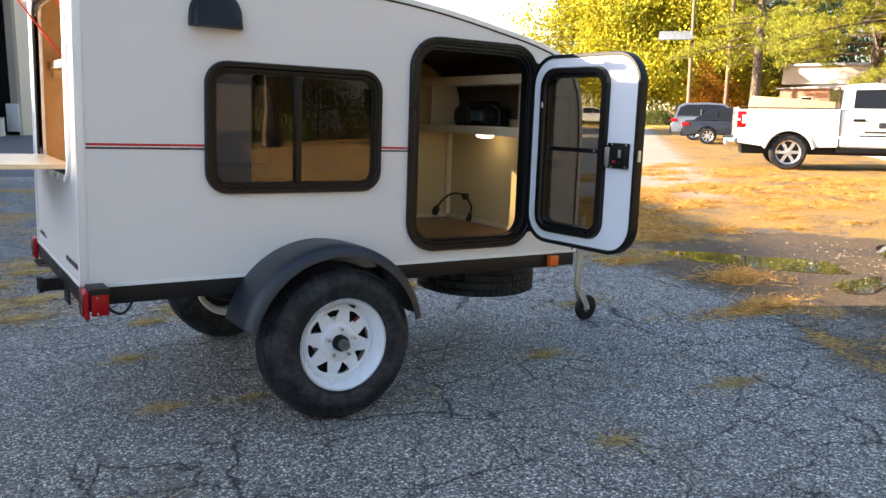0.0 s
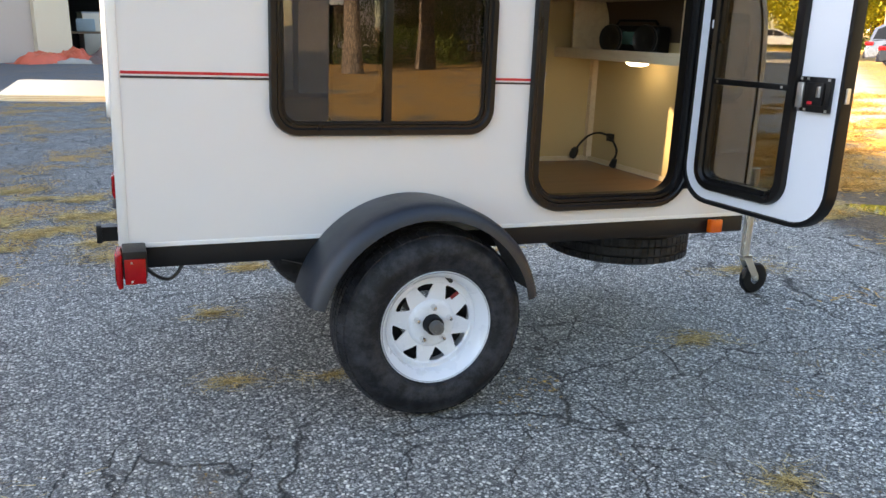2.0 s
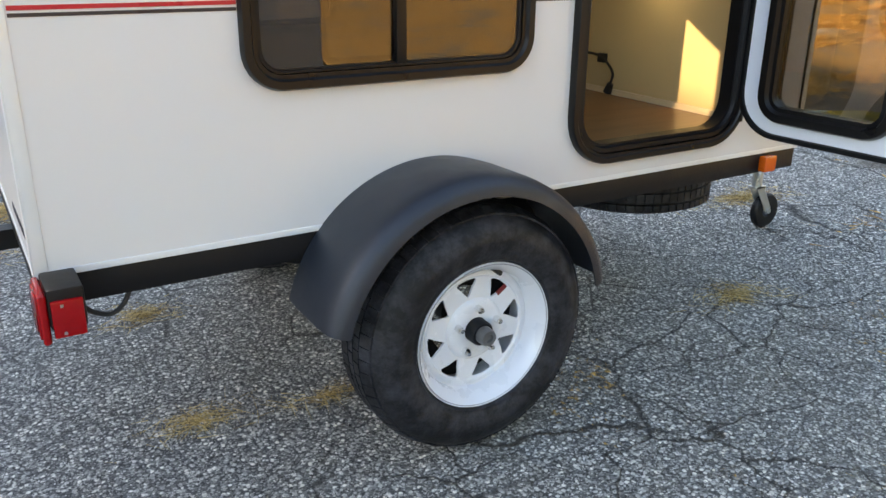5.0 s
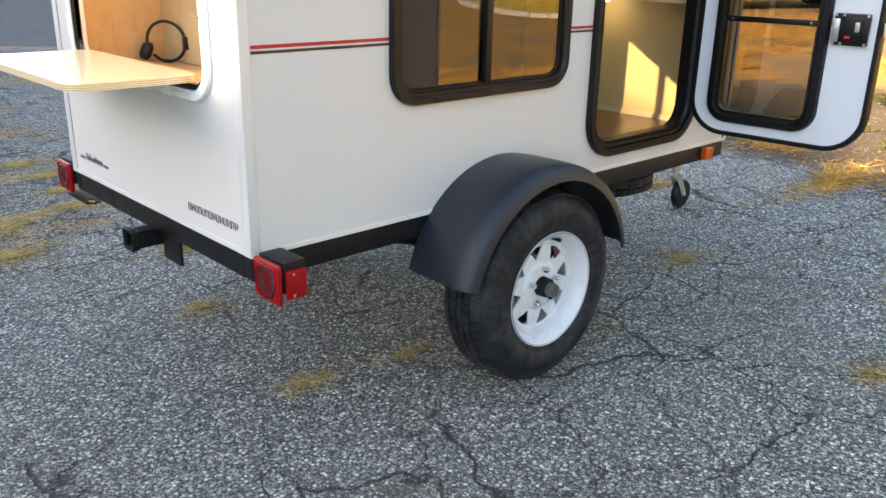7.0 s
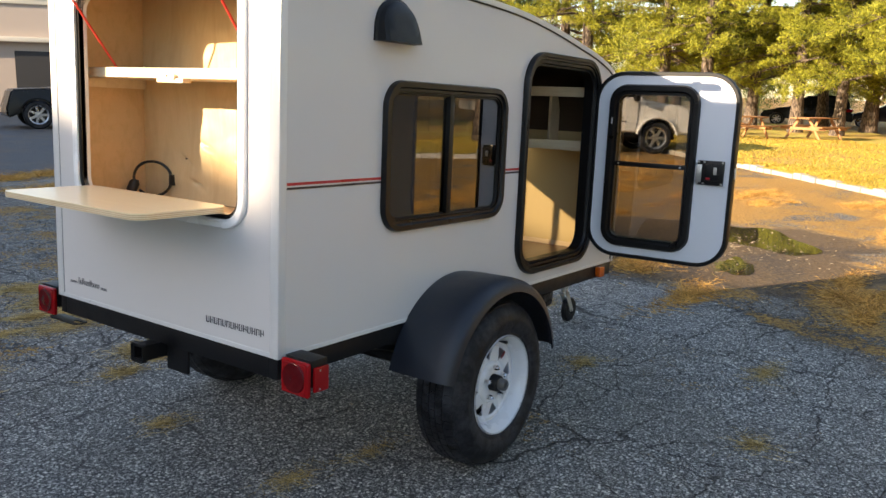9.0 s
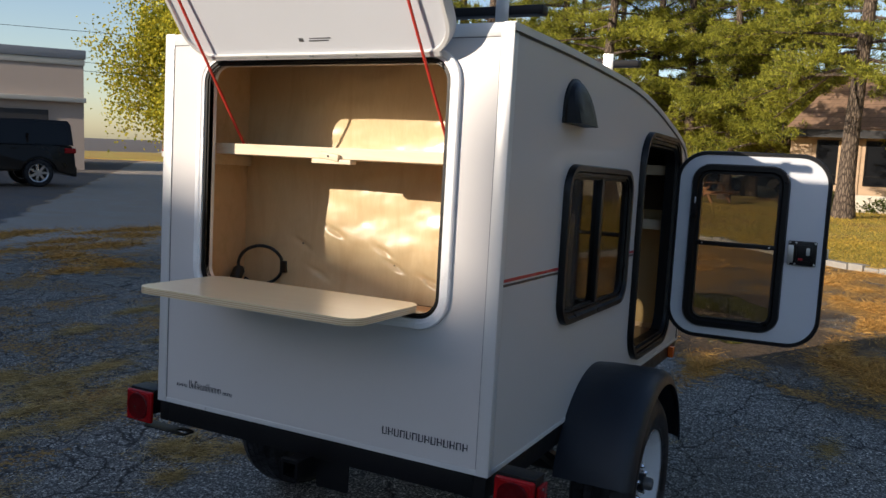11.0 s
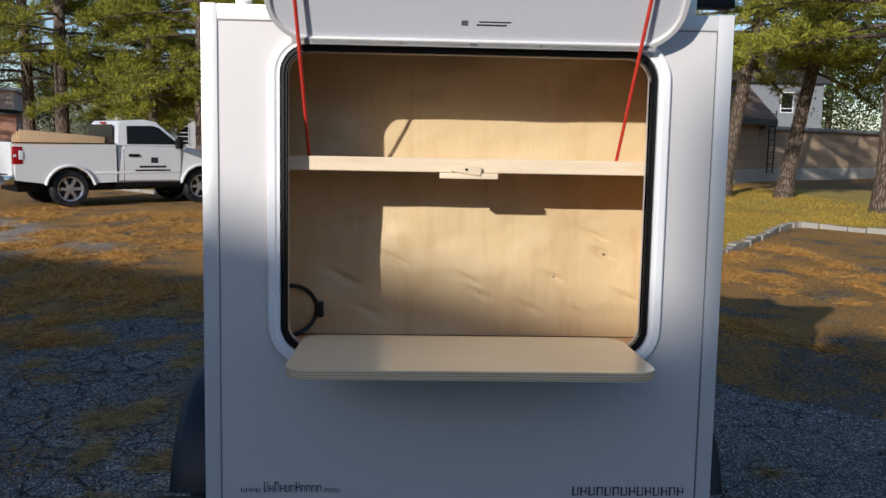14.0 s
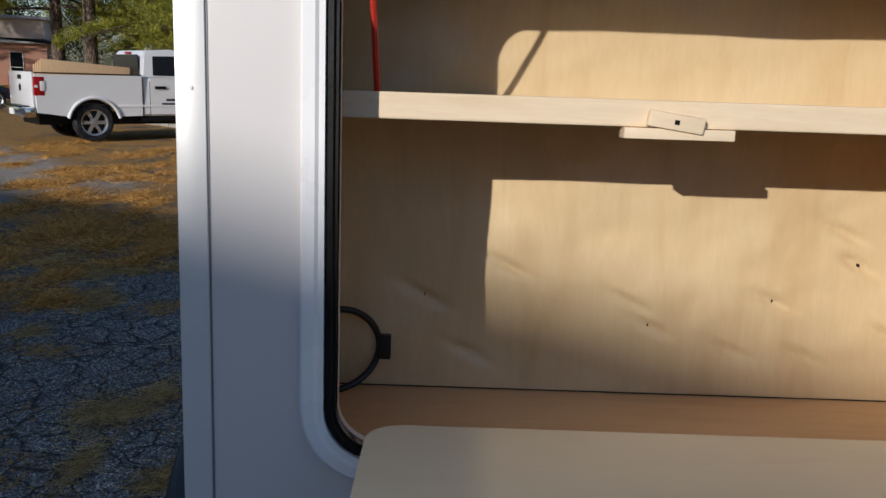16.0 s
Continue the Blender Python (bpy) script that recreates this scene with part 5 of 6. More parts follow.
def lawn_blades():
    """Upright turf and fallen needles that catch the low sun, thicker towards the lot."""
    r = np.random.default_rng(8)
    for k, (x0, x1, y0, y1, n, size) in enumerate(((10, 17, -9, 4, 110000, 1.0), (12, 29, -12, 14, 160000, 1.6))):
        px, py = r.uniform(x0, x1, n), r.uniform(y0, y1, n)
        keep = inside(px, py, pts) & (np.sin(px * 1.7 + np.sin(py * 1.3) * 2) + np.sin(py * 2.3 + px * 0.6) + r.normal(0, 1.0, n) > -1.6)
        c = np.stack([px, py, np.full(n, 0.083)], 1)[keep]
        v, f = blades(r, c, np.tile((0, 0, 1.0), (len(c), 1)), 1, 0.036 * size, 0.0055 * size, 0.75)
        v[:, 2] = np.maximum(v[:, 2], 0.081)
        tagged(mesh_from("grass", v, f, [TURF]), "short yellowing autumn grass with fallen needles", "grass", kind="stuff")


TURF = leaf_material("yellowing turf", (0.17, 0.17, 0.03), (0.66, 0.42, 0.07), 0.5)
lawn_blades()

# puddle with grassy rim
rng = random.Random(11)
def blob(cx, cy, rx, ry, turn, seed, n=48, rough=0.25):
    r = random.Random(seed)
    ph = [r.uniform(0, 6.28) for _ in range(6)]
    out = []
    for k in range(n):
        a = 2 * math.pi * k / n
        s = 1 + rough * sum(math.sin((j + 2) * a + ph[j]) / (j + 1.5) for j in range(5))
        x, y = rx * s * math.cos(a), ry * s * math.sin(a)
        out.append((cx + x * math.cos(turn) - y * math.sin(turn), cy + x * math.sin(turn) + y * math.cos(turn)))
    return out


m_water, nt, b = nodes_of("still puddle water")
b.inputs["Base Color"].default_value = (0.03, 0.025, 0.018, 1)
b.inputs["Roughness"].default_value = 0.03
b.inputs["IOR"].default_value = 1.6
bump(nt, b, noise_node(nt, 3.0, 2, 0.5, coords(nt)).outputs[0], 0.04, 0.01)
for k, (cx, cy, rx, ry, tn) in enumerate(((7.45, 0.48, 0.95, 0.42, 0.6), (5.9, 1.3, 0.74, 0.36, -1.15), (5.75, 0.2, 0.4, 0.14, 0.2))):
    tagged(part("puddle", plate(blob(cx, cy, rx, ry, tn, 20 + k), [], -0.02, 0.004, "z"), m_water, smooth=False), "shallow muddy puddle reflecting the sky", "puddle", kind="structure")
def tufts(name, cx, cy, rx, ry, n, seed, material, label, length=0.06, width=0.004, up=1.0, holes=()):
    r = np.random.default_rng(seed)
    a, q = r.uniform(0, 6.283, n), np.sqrt(r.uniform(0, 1, n)) * (1 + 0.25 * r.normal(0, 1, n))
    c = np.stack([cx + rx * q * np.cos(a), cy + ry * q * np.sin(a), np.full(n, 0.004)], 1)
    v, f = blades(r, c, np.tile((0, 0, up), (n, 1)), 5, length, width, 0.5)
    v[:, 2] = np.maximum(v[:, 2], 0.002)
    return tagged(mesh_from(name, v, f, [material]), label, "grass", kind="stuff")


WEED = leaf_material("low green weed", (0.05, 0.06, 0.012), (0.17, 0.16, 0.035))
tufts("weed_tufts", 5.7, 1.55, 0.16, 0.26, 130, 3, WEED, "low green weeds at the edge of the puddle", 0.022, 0.004, 0.25)
tufts("weed_tufts", 6.1, 0.95, 0.2, 0.2, 70, 4, WEED, "low green weeds at the edge of the puddle", 0.02, 0.004, 0.2)
tufts("weed_tufts", 5.7, 0.25, 0.3, 0.12, 90, 5, WEED, "low green weeds at the edge of the puddle", 0.03, 0.004, 0.3)

# needle mats on the asphalt: a few thick ones near the trailer, then many towards the trees
STRAW = leaf_material("golden pine straw", (0.28, 0.14, 0.035), (0.85, 0.5, 0.14), 0.8)
DRY_STRAW = leaf_material("dry pine straw", (0.22, 0.15, 0.055), (0.74, 0.56, 0.25), 0.8)


def straw(name, spots, seed, label, per=1300, length=0.08, half=0.0013, lift=0.06, material=STRAW):
    r = np.random.default_rng(seed)
    cs = []
    for cx, cy, rx, ry in spots:
        n = int(per * rx * ry * 14)
        q, a = np.abs(r.normal(0, 0.5, n)), r.uniform(0, 6.283, n)
        wob = 1 + 0.3 * np.sin(3 * a + cx * 7) + 0.2 * np.sin(5 * a + cy * 9)
        cs.append(np.stack([cx + rx * q * wob * np.cos(a), cy + ry * q * wob * np.sin(a), r.uniform(0.003, 0.012, n)], 1))
    c = np.concatenate(cs)
    n = len(c)
    a = r.uniform(0, 6.283, n)
    d = np.stack([np.cos(a), np.sin(a), r.normal(0, lift, n)], 1)
    L = length * r.uniform(0.5, 1.3, (n, 1))
    roll = r.normal(0, 0.8, n)
    s = np.stack([-np.sin(a) * np.cos(roll), np.cos(a) * np.cos(roll), np.sin(roll)], 1) * half
    v = np.empty((n, 3, 3))
    v[:, 0], v[:, 1], v[:, 2] = c - s, c + s, c + d * L
    v[:, :, 2] = np.maximum(v[:, :, 2], 0.002)
    return tagged(mesh_from(name, v.reshape(-1, 3), np.arange(n * 3).reshape(-1, 3), [material]), label, "pine straw", kind="stuff")


straw("pine_straw", [(0.38, 1.17, 0.17, 0.12), (2.39, 0.08, 0.2, 0.13), (1.87, -1.02, 0.17, 0.12), (0.36, 0.33, 0.22, 0.08), (0.75, 0.25, 0.2, 0.06), (-0.1, -0.6, 0.3, 0.1), (-0.6, -0.2, 0.25, 0.1), (2.9, -0.8, 0.3, 0.1), (0.0, 2.4, 0.35, 0.25), (-0.9, 1.9, 0.3, 0.15), (0.9, 2.9, 0.4, 0.2), (3.4, 0.9, 0.35, 0.15), (2.6, 2.4, 0.3, 0.2)], 31, "scattered mats of dry pine needles on the asphalt", 1000, material=DRY_STRAW)

# pale leaf scraps round the puddles
FLECK = leaf_material("pale dead leaves", (0.2, 0.13, 0.06), (0.7, 0.56, 0.36), 0.9)
r = np.random.default_rng(91)
n = 480
ang, rad = r.uniform(0, 6.283, n), np.abs(r.normal(0, 1.0, n)) * 1.1
c = np.stack([6.7 + rad * np.cos(ang), 0.5 + rad * np.sin(ang), r.uniform(0.007, 0.012, n)], 1)
turn_ = r.uniform(0, 6.283, n)
u = np.stack([np.cos(turn_), np.sin(turn_), r.normal(0, 0.15, n)], 1) * r.uniform(0.008, 0.026, (n, 1))
w = np.stack([-np.sin(turn_), np.cos(turn_), r.normal(0, 0.15, n)], 1) * r.uniform(0.006, 0.014, (n, 1))
v = np.empty((n, 4, 3))
v[:, 0], v[:, 1], v[:, 2], v[:, 3] = c - u, c + w, c + u, c - w
v[:, :, 2] = np.maximum(v[:, :, 2], 0.0055)
tagged(mesh_from("leaf_scraps", v.reshape(-1, 3), np.arange(n * 4).reshape(-1, 4), [FLECK]), "pale dead leaf scraps round the puddles", "leaves", kind="stuff")

rr = random.Random(77)
far_spots = [(rr.uniform(4.2, 12.0), rr.uniform(-5.5, 4.0), rr.uniform(0.2, 0.7), rr.uniform(0.12, 0.35)) for _ in range(120)]
far_spots = [q for q in far_spots if math.hypot(q[0] - 6.9, q[1] - 0.6) > 1.6]
straw("pine_straw", far_spots, 32, "golden mats of fallen pine needles on the lot", 800, 0.10, 0.003, 0.35)
straw("pine_straw", [(rr.uniform(-1.0, 6.0), rr.uniform(1.75, 5.0), rr.uniform(0.12, 0.4), rr.uniform(0.08, 0.22)) for _ in range(80)], 33, "brown mats of fallen needles beside the trailer", 1300, 0.09, 0.0018, 0.15, DRY_STRAW)
straw("pine_straw", [(rr.uniform(4.0, 17.0), rr.uniform(3.5, 11.0), rr.uniform(0.3, 1.0), rr.uniform(0.15, 0.5)) for _ in range(110)], 34, "orange drifts of fallen needles across the lot", 420, 0.12, 0.0045, 0.35)

# ---- pines ----
p1 = pine("pine_tree", 1, 14.0, 4.2, 4.4, pose(26.0, -4.9, 0))
p2 = pine("pine_tree", 2, 15.0, 4.1, 4.7, pose(17.9, -10.8, 0, 0, 0, 200), 0.35)
p3 = pine("pine_tree", 3, 14.0, 3.0, 4.4, pose(34.8, 6.4, 0, 0, 0, 90) @ Matrix.Scale(1.1, 4), 0.3, 1.1, 0.2)
# three that lean away from the lot
p4 = pine("pine_tree", 4, 12.5, 4.3, 3.9, pose(26.3, -7.4, 0, 0, 0, -90), 1.2)
place(p4, 23.3, -8.9, -80, 0.95)
place(p4, 23.0, -10.7, -100, 0.9)
place(p1, 25.0, -0.3, 60, 1.0)
# a close row with boughs hanging low over the lawn's far side
p5 = pine("pine_tree", 5, 13.5, 2.5, 4.2, pose(33.5, 4.6, 0), 0.2, 1.25, 0.2)
place(p5, 33.4, 2.2, 140, 1.05)
place(p3, 35.6, 1.0, 20, 1.1)
place(p5, 36.5, 8.6, 250, 1.15)
place(p3, 33.0, 9.7, 300, 1.1)
place(p5, 35.0, 12.4, 30, 1.15)
place(p3, 38.5, 4.2, 200, 1.2)
place(p5, 42.0, 7.0, 80, 1.2)
place(p2, 35.5, 16.5, 250, 1.2)
place(p3, 39.0, 19.5, 120, 1.25)
place(p1, 50.0, 34.5, 10, 1.35)
place(p5, 47.0, 16.0, 310, 1.3)
place(p5, 44.0, 12.0, 160, 1.2)
place(p2, 16.0, -19.0, 120, 1.1)
place(p3, 21.0, -17.0, 30, 1.15)
place(p1, 20.0, -24.0, 220, 1.2)
# across the lot, seen in the window panes
for k, (x, y) in enumerate(((6.5, -21), (9.5, -23), (12.5, -20), (3.0, -24), (-1.0, -22.5), (15.5, -25), (0.5, -30), (7.5, -30), (-6, -27))):
    place((p1, p2, p3)[k % 3], x, y, k * 77, 0.95 + 0.05 * (k % 4))

# ---- autumn trees ----
b1 = broadleaf("autumn_tree", 1, 15, 5.0, pose(58, 45, 0), YELLOW, "broad yellow autumn tree behind the pole", 0.25, 46000, 0.1)
b2 = broadleaf("autumn_tree", 2, 6.5, 2.4, pose(56, 43.5, 0), ORANGE, "orange leaved autumn tree", 0.14, 12000, 0.06)
b3 = broadleaf("autumn_tree", 3, 16, 5.2, pose(62, 49, 0), OLIVE, "tall green autumn tree", 0.18, 26000, 0.1)
for x, y, t, r, s in ((54, 50, b1, 40, 1.15), (57, 57, b1, 220, 1.3), (66, 44, b3, 90, 1.1), (64, 52, b1, 300, 1.3), (70, 40, b3, 10, 1.2), (63, 40.5, b2, 100, 1.0), (74, 33, b3, 70, 0.6), (78, 24, b3, 130, 0.45), (80, 14, b3, 200, 0.45), (76, 5, b3, 300, 0.5), (70, -12, b3, 250, 1.2), (60, -30, b3, 10, 1.2), (45, -38, b3, 100, 1.2), (68, 58, b3, 33, 1.3)):
    place(t, x, y, r, s)


for k in range(7):
    place(b3, 60 + 3 * math.sin(k * 2.3), -6 + 5.2 * k, k * 53, 0.36 + 0.05 * math.sin(k * 1.9))

# ---- hedge and bushes ----
def bush(x, y, rx, ry, h, seed, material, label):
    r = np.random.default_rng(seed)
    n = int(1500 * rx * ry * 0.6) + 500
    d = r.normal(0, 1, (n, 3))
    d /= np.linalg.norm(d, axis=1)[:, None]
    d[:, 2] = np.abs(d[:, 2])
    q = r.uniform(0.65, 1.05, (n, 1))
    c = d * q * np.array([rx, ry, h])
    v, f = blades(r, c, d, 2, 0.14, 0.03, 0.6)
    t = thing("bush", pose(x, y, 0), label, "bush", "bushes by the road")
    mesh_from("leaves", v, f, [material], t)
    part("stems", tube([(0, 0, 0), (0.05, 0, h * 0.5), (0, 0.05, h * 0.8)], 0.04, 6), BARK, t)
    return t


for k, (x, y) in enumerate(((51.5, 41.5), (53.5, 40.0), (55, 38), (50.5, 44), (49, 46.5), (48, 49))):
    bush(x, y, 1.6, 1.4, 1.3, 60 + k, OLIVE, "clipped dark green roadside bush")
bush(30.6, 1.0, 0.9, 0.9, 0.8, 71, OLIVE, "low straggling green shrub on the lawn")
bush(31.5, -1.2, 0.8, 1.1, 0.7, 72, OLIVE, "low straggling green shrub on the lawn")

for k in range(11):
    bush(-11 + 3.1 * k, -27.5 + 1.2 * math.sin(k * 2.1), 1.9, 1.4, 2.3 + 0.9 * math.sin(k * 1.7), 80 + k, OLIVE, "tall dark shrub across the lot")
for k in range(5):
    place(b3, -9 + 7.3 * k, -33 + 1.5 * math.sin(k * 2.0), k * 71, 0.55)

# far verge on the other side of the road
verge = plate([(44, 38.5), (51, 33.5), (60, 30), (80, 28), (90, 60), (40, 80), (36, 52)], [], -0.05, 0.06, "z")
tagged(part("verge", verge, GRASS, smooth=False), "green grass verge across the road", "verge", kind="structure")

# ---- poles ----
def utility_pole(x, y, h, label, lean=0):
    t = thing("utility_pole", pose(x, y, 0, lean, 0, 0), label, "utility pole", "poles by the road")
    part("post", tube([(0, 0, 0), (0, 0, h)], 0.15, 12, [0.17, 0.12]), POLE_WOOD, t)
    return t


up = utility_pole(50.2, 40.6, 11.0, "brown wooden utility pole with a solar panel")
o = part("solar_panel", box(-1.3, 1.3, -0.75, 0.75, -0.04, 0.04, bevel=0.01), plain("solar panel face", (0.28, 0.3, 0.32), 0.25, 0.3, 0.1), up, "tilted solar panel")
o.matrix_basis = pose(-0.8, 0.85, 6.9, 28, 0, -50)
part("bracket", box(-0.04, 0.04, -0.04, 0.9, -0.04, 0.04, m=pose(0, 0, 6.8, 0, 0, 45)), STEEL, up)
utility_pole(54.5, 40.6, 12.0, "pale brown wooden utility pole", 1)
u3 = utility_pole(58.0, 62.0, 11.0, "wooden utility pole with cross arm and transformers")
part("cross_arm", box(-1.2, 1.2, -0.06, 0.06, 10.2, 10.34, m=pose(0, 0, 0, 0, 0, -45)), POLE_WOOD, u3)
for s in (-0.55, 0.55):
    part("transformer", tube([(s, -s, 8.4), (s, -s, 9.4)], 0.28, 12), ROOF_GREY, u3)
wires = new("power_lines")
tagged(wires, "black overhead power lines across the road", "power line")
for k, (z, dz) in enumerate(((7.4, 0.4), (6.7, 0.4), (9.8, 0.3))):
    a, c = Vector((20, 85, z + 1)), Vector((84, 16, z))
    part("wire", tube([a.lerp(c, q) - Vector((0, 0, 4 * q * (1 - q) * dz)) for q in np.linspace(0, 1, 13)], 0.022, 5), CABLE, wires)


# ---- buildings ----
def wall_window(parent, x, y, z, w, h, face, sill=True, m=Matrix()):
    """Window in a wall whose outward way is face ('-x', '-y')."""
    rot = m @ pose(x, y, z, 0, 0, {"-y": 0, "-x": -90, "x": 90, "y": 180}[face])
    f = part("window", moulding(-w / 2, w / 2, 0, h, 0.012, 0.06, -0.05, 0.03, "y", 1), WHITE_SIDING if sill else FRAME_BLACK, parent)
    f.matrix_basis = rot
    part("pane", box(-w / 2 + 0.05, w / 2 - 0.05, -0.012, 0.0, 0.05, h - 0.05), WIN_GLASS, f, smooth=False)
    part("glazing_bar", box(-w / 2 + 0.05, w / 2 - 0.05, -0.035, -0.013, h * 0.2, h * 0.2 + 0.05), WHITE_SIDING if sill else FRAME_BLACK, f, smooth=False)
    return f


# stone office beyond the lawn, one storey with a brown mansard
office = thing("office_building", pose(31.0, -10.6, 0), "one storey tan stone office with brown mansard roof", "building")
fp = [(0, 0), (6.0, -5.0), (19, -2), (16, 12), (0, 12)]
part("wall", plate(fp, [], 0.0, 2.75, "z"), STONE_WALL, office, smooth=False)
part("wing_wall", plate([(6.01, -5.02), (20, -24), (34, -14), (19.01, -2.02)], [], 0.0, 2.5, "z"), STONE_WALL, office, smooth=False)
part("wing_coping", plate([(5.9, -5.2), (19.9, -24.3), (34.3, -14), (19.2, -1.9)], [], 2.501, 2.66, "z"), ROOF_GREY, office, smooth=False)
bm = plate([(-0.02, 0), (6.0, -5.03), (20, -24.03), (20.03, -24), (6, -4.9), (0.0, 0.02), (0.0, 12), (-0.02, 12)], [], 0.0, 0.62, "z")
part("base_course", bm, CREAM, office, smooth=False)
def offset_ring(o, z, b):
    return [b.verts.new((x + o * sx, y + o * sy, z)) for (x, y), (sx, sy) in zip(fp, ((-1, -0.6), (-0.5, -1), (1, -0.6), (0.6, 1), (-1, 1)))]
bm = bmesh.new()
lv = [offset_ring(0.7, 2.65, bm), offset_ring(0.7, 2.95, bm), offset_ring(-0.9, 5.0, bm), offset_ring(-1.4, 5.05, bm)]
for a, c in zip(lv, lv[1:]):
    for k in range(5):
        bm.faces.new((a[k], a[(k + 1) % 5], c[(k + 1) % 5], c[k]))
bm.faces.new(lv[0]), bm.faces.new(lv[-1])
part("mansard_roof", bm, SHINGLE, office, smooth=False)
bm = bmesh.new()
lv = [offset_ring(0.72, 2.62, bm), offset_ring(0.72, 2.9, bm)]
for k in range(5):
    bm.faces.new((lv[0][k], lv[0][(k + 1) % 5], lv[1][(k + 1) % 5], lv[1][k]))
part("fascia", bm, DARK, office, smooth=False)
for y in (1.3, 3.3, 5.4, 7.5, 9.6, 11.2):
    wall_window(office, -0.012, y, 0.95, 0.95, 1.6, "-x", False)
    part("stone_panel", box(-0.05, -0.001, y + 0.62, y + 1.35, 0.63, 2.6, bevel=0.01), STONE_WALL, office, smooth=False)
lad = part("ladder", box(-0.02, 0.02, -0.28, -0.24, 0.4, 3.4, m=pose(6.3, -5.75, 0, 0, 0, 36)), CHASSIS, office)
part("ladder_rail", box(-0.02, 0.02, 0.24, 0.28, 0.4, 3.4, m=pose(6.3, -5.75, 0, 0, 0, 36)), CHASSIS, lad)
for k in range(10):
    part("rung", box(-0.015, 0.015, -0.24, 0.24, 0.5 + 0.3 * k, 0.53 + 0.3 * k, m=pose(6.3, -5.75, 0, 0, 0, 36)), CHASSIS, lad)


def house(x, y, turn, w, d, h, roof_h, wall_mat, roof_mat, label, wins):
    t = thing("house", pose(x, y, 0, 0, 0, turn), label, "house", "houses beyond the trees")
    part("wall", box(-w / 2, w / 2, -d / 2, d / 2, 0, h), wall_mat, t, smooth=False)
    bm = bmesh.new()
    o = 0.4
    vs = [bm.verts.new(p) for p in ((-w / 2 - o, -d / 2 - o, h), (w / 2 + o, -d / 2 - o, h), (w / 2 + o, d / 2 + o, h), (-w / 2 - o, d / 2 + o, h), (-w / 2 - o, 0, h + roof_h), (w / 2 + o, 0, h + roof_h))]
    for q in ((0, 1, 5, 4), (2, 3, 4, 5), (0, 4, 3), (1, 2, 5), (0, 3, 2, 1)):
        bm.faces.new([vs[k] for k in q])
    part("roof", bm, roof_mat, t, smooth=False)
    for wx, wz in wins:
        wall_window(t, wx, -d / 2 - 0.012, wz, 1.0, 1.4, "-y")
    for wy in (-d / 4, d / 4):
        wall_window(t, -w / 2 - 0.012, wy, 1.0, 0.9, 1.4, "-x")
        wall_window(t, -w / 2 - 0.012, wy, h - 2.0, 0.9, 1.4, "-x")
    return t


house(62, 20.0, 20, 8, 4.4, 3.6, 1.8, PALE_SIDING, SHINGLE, "pale grey house behind the pines", [(-2.4, 0.9), (0, 0.9), (2.4, 0.9)])
house(70, 46.0, 40, 12, 9, 4.2, 3.6, TAUPE, GREY_SHINGLE, "taupe house with a steep dark roof", [(-3, 1), (2, 1)])
bh = house(66, 36.5, 20, 16, 8, 3.0, 0.3, BRICK, ROOF_GREY, "red brick building with a white upper storey", [(-6, 0.9), (-3, 0.9), (0, 0.9), (3, 0.9)])
part("upper_storey", box(-8, 8, -3.9, 3.9, 3.35, 4.7), TAUPE, bh, smooth=False)
part("upper_roof", box(-8.3, 8.3, -4.2, 4.2, 4.701, 4.9), ROOF_GREY, bh, smooth=False)
house(60, -22, 0, 12, 10, 6.0, 3.5, plain("grey siding", (0.2, 0.21, 0.225), 0.7), GREY_SHINGLE, "grey gabled house beyond the office", [(-3, 1), (3, 1)])
house(5.0, -44, 180, 16, 9, 5.6, 2.5, WHITE_SIDING, GREY_SHINGLE, "white house across the road", [(-6, 1), (-3, 1), (0, 1), (3, 1), (6, 1), (-6, 3.8), (-3, 3.8), (0, 3.8), (3, 3.8), (6, 3.8)])
house(24.0, -46, 170, 14, 9, 5.2, 2.5, TAUPE, GREY_SHINGLE, "taupe house across the road", [(-5, 1), (-2, 1), (2, 1), (5, 1), (-4, 3.6), (4, 3.6)])

# tall workshop: stucco front on the diagonal with an open bay; local x along the front, y into the building
PUTTY = plain("putty coloured stucco", (0.6, 0.5, 0.37), 0.9, 0, 0.08, 0.6, 30, 0.3)
shop = thing("workshop_building", pose(-1.25, 30.75, 0, 0, 0, 45), "tall taupe stucco workshop with an open bay", "building")
# unseen run left of the bay is added; its roofline shapes the lot's shadow
SH = 8.65
part("front_wall", plate([(-95, 0), (0, 0), (0, 6.2), (6.5, 6.2), (6.5, 0), (9.0, 0), (9.0, SH - 0.27), (-17, SH - 0.27), (-21, SH + 0.15), (-95, SH + 0.15)], [], 0.0, 0.35), TAUPE, shop, smooth=False)
# walls seen through the bay are coloured near black for the shade inside
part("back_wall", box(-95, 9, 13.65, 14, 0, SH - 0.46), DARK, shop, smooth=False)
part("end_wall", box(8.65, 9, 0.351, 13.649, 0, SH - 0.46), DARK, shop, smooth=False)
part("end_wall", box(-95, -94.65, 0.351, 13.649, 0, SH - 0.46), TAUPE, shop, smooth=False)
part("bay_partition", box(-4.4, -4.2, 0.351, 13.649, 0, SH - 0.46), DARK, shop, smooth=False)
part("flat_roof", box(-95, -21, 0.36, 14, SH - 0.15, SH - 0.001), ROOF_GREY, shop, smooth=False)
part("flat_roof", box(-20.999, 9, 0.36, 14, SH - 0.45, SH - 0.3), ROOF_GREY, shop, smooth=False)
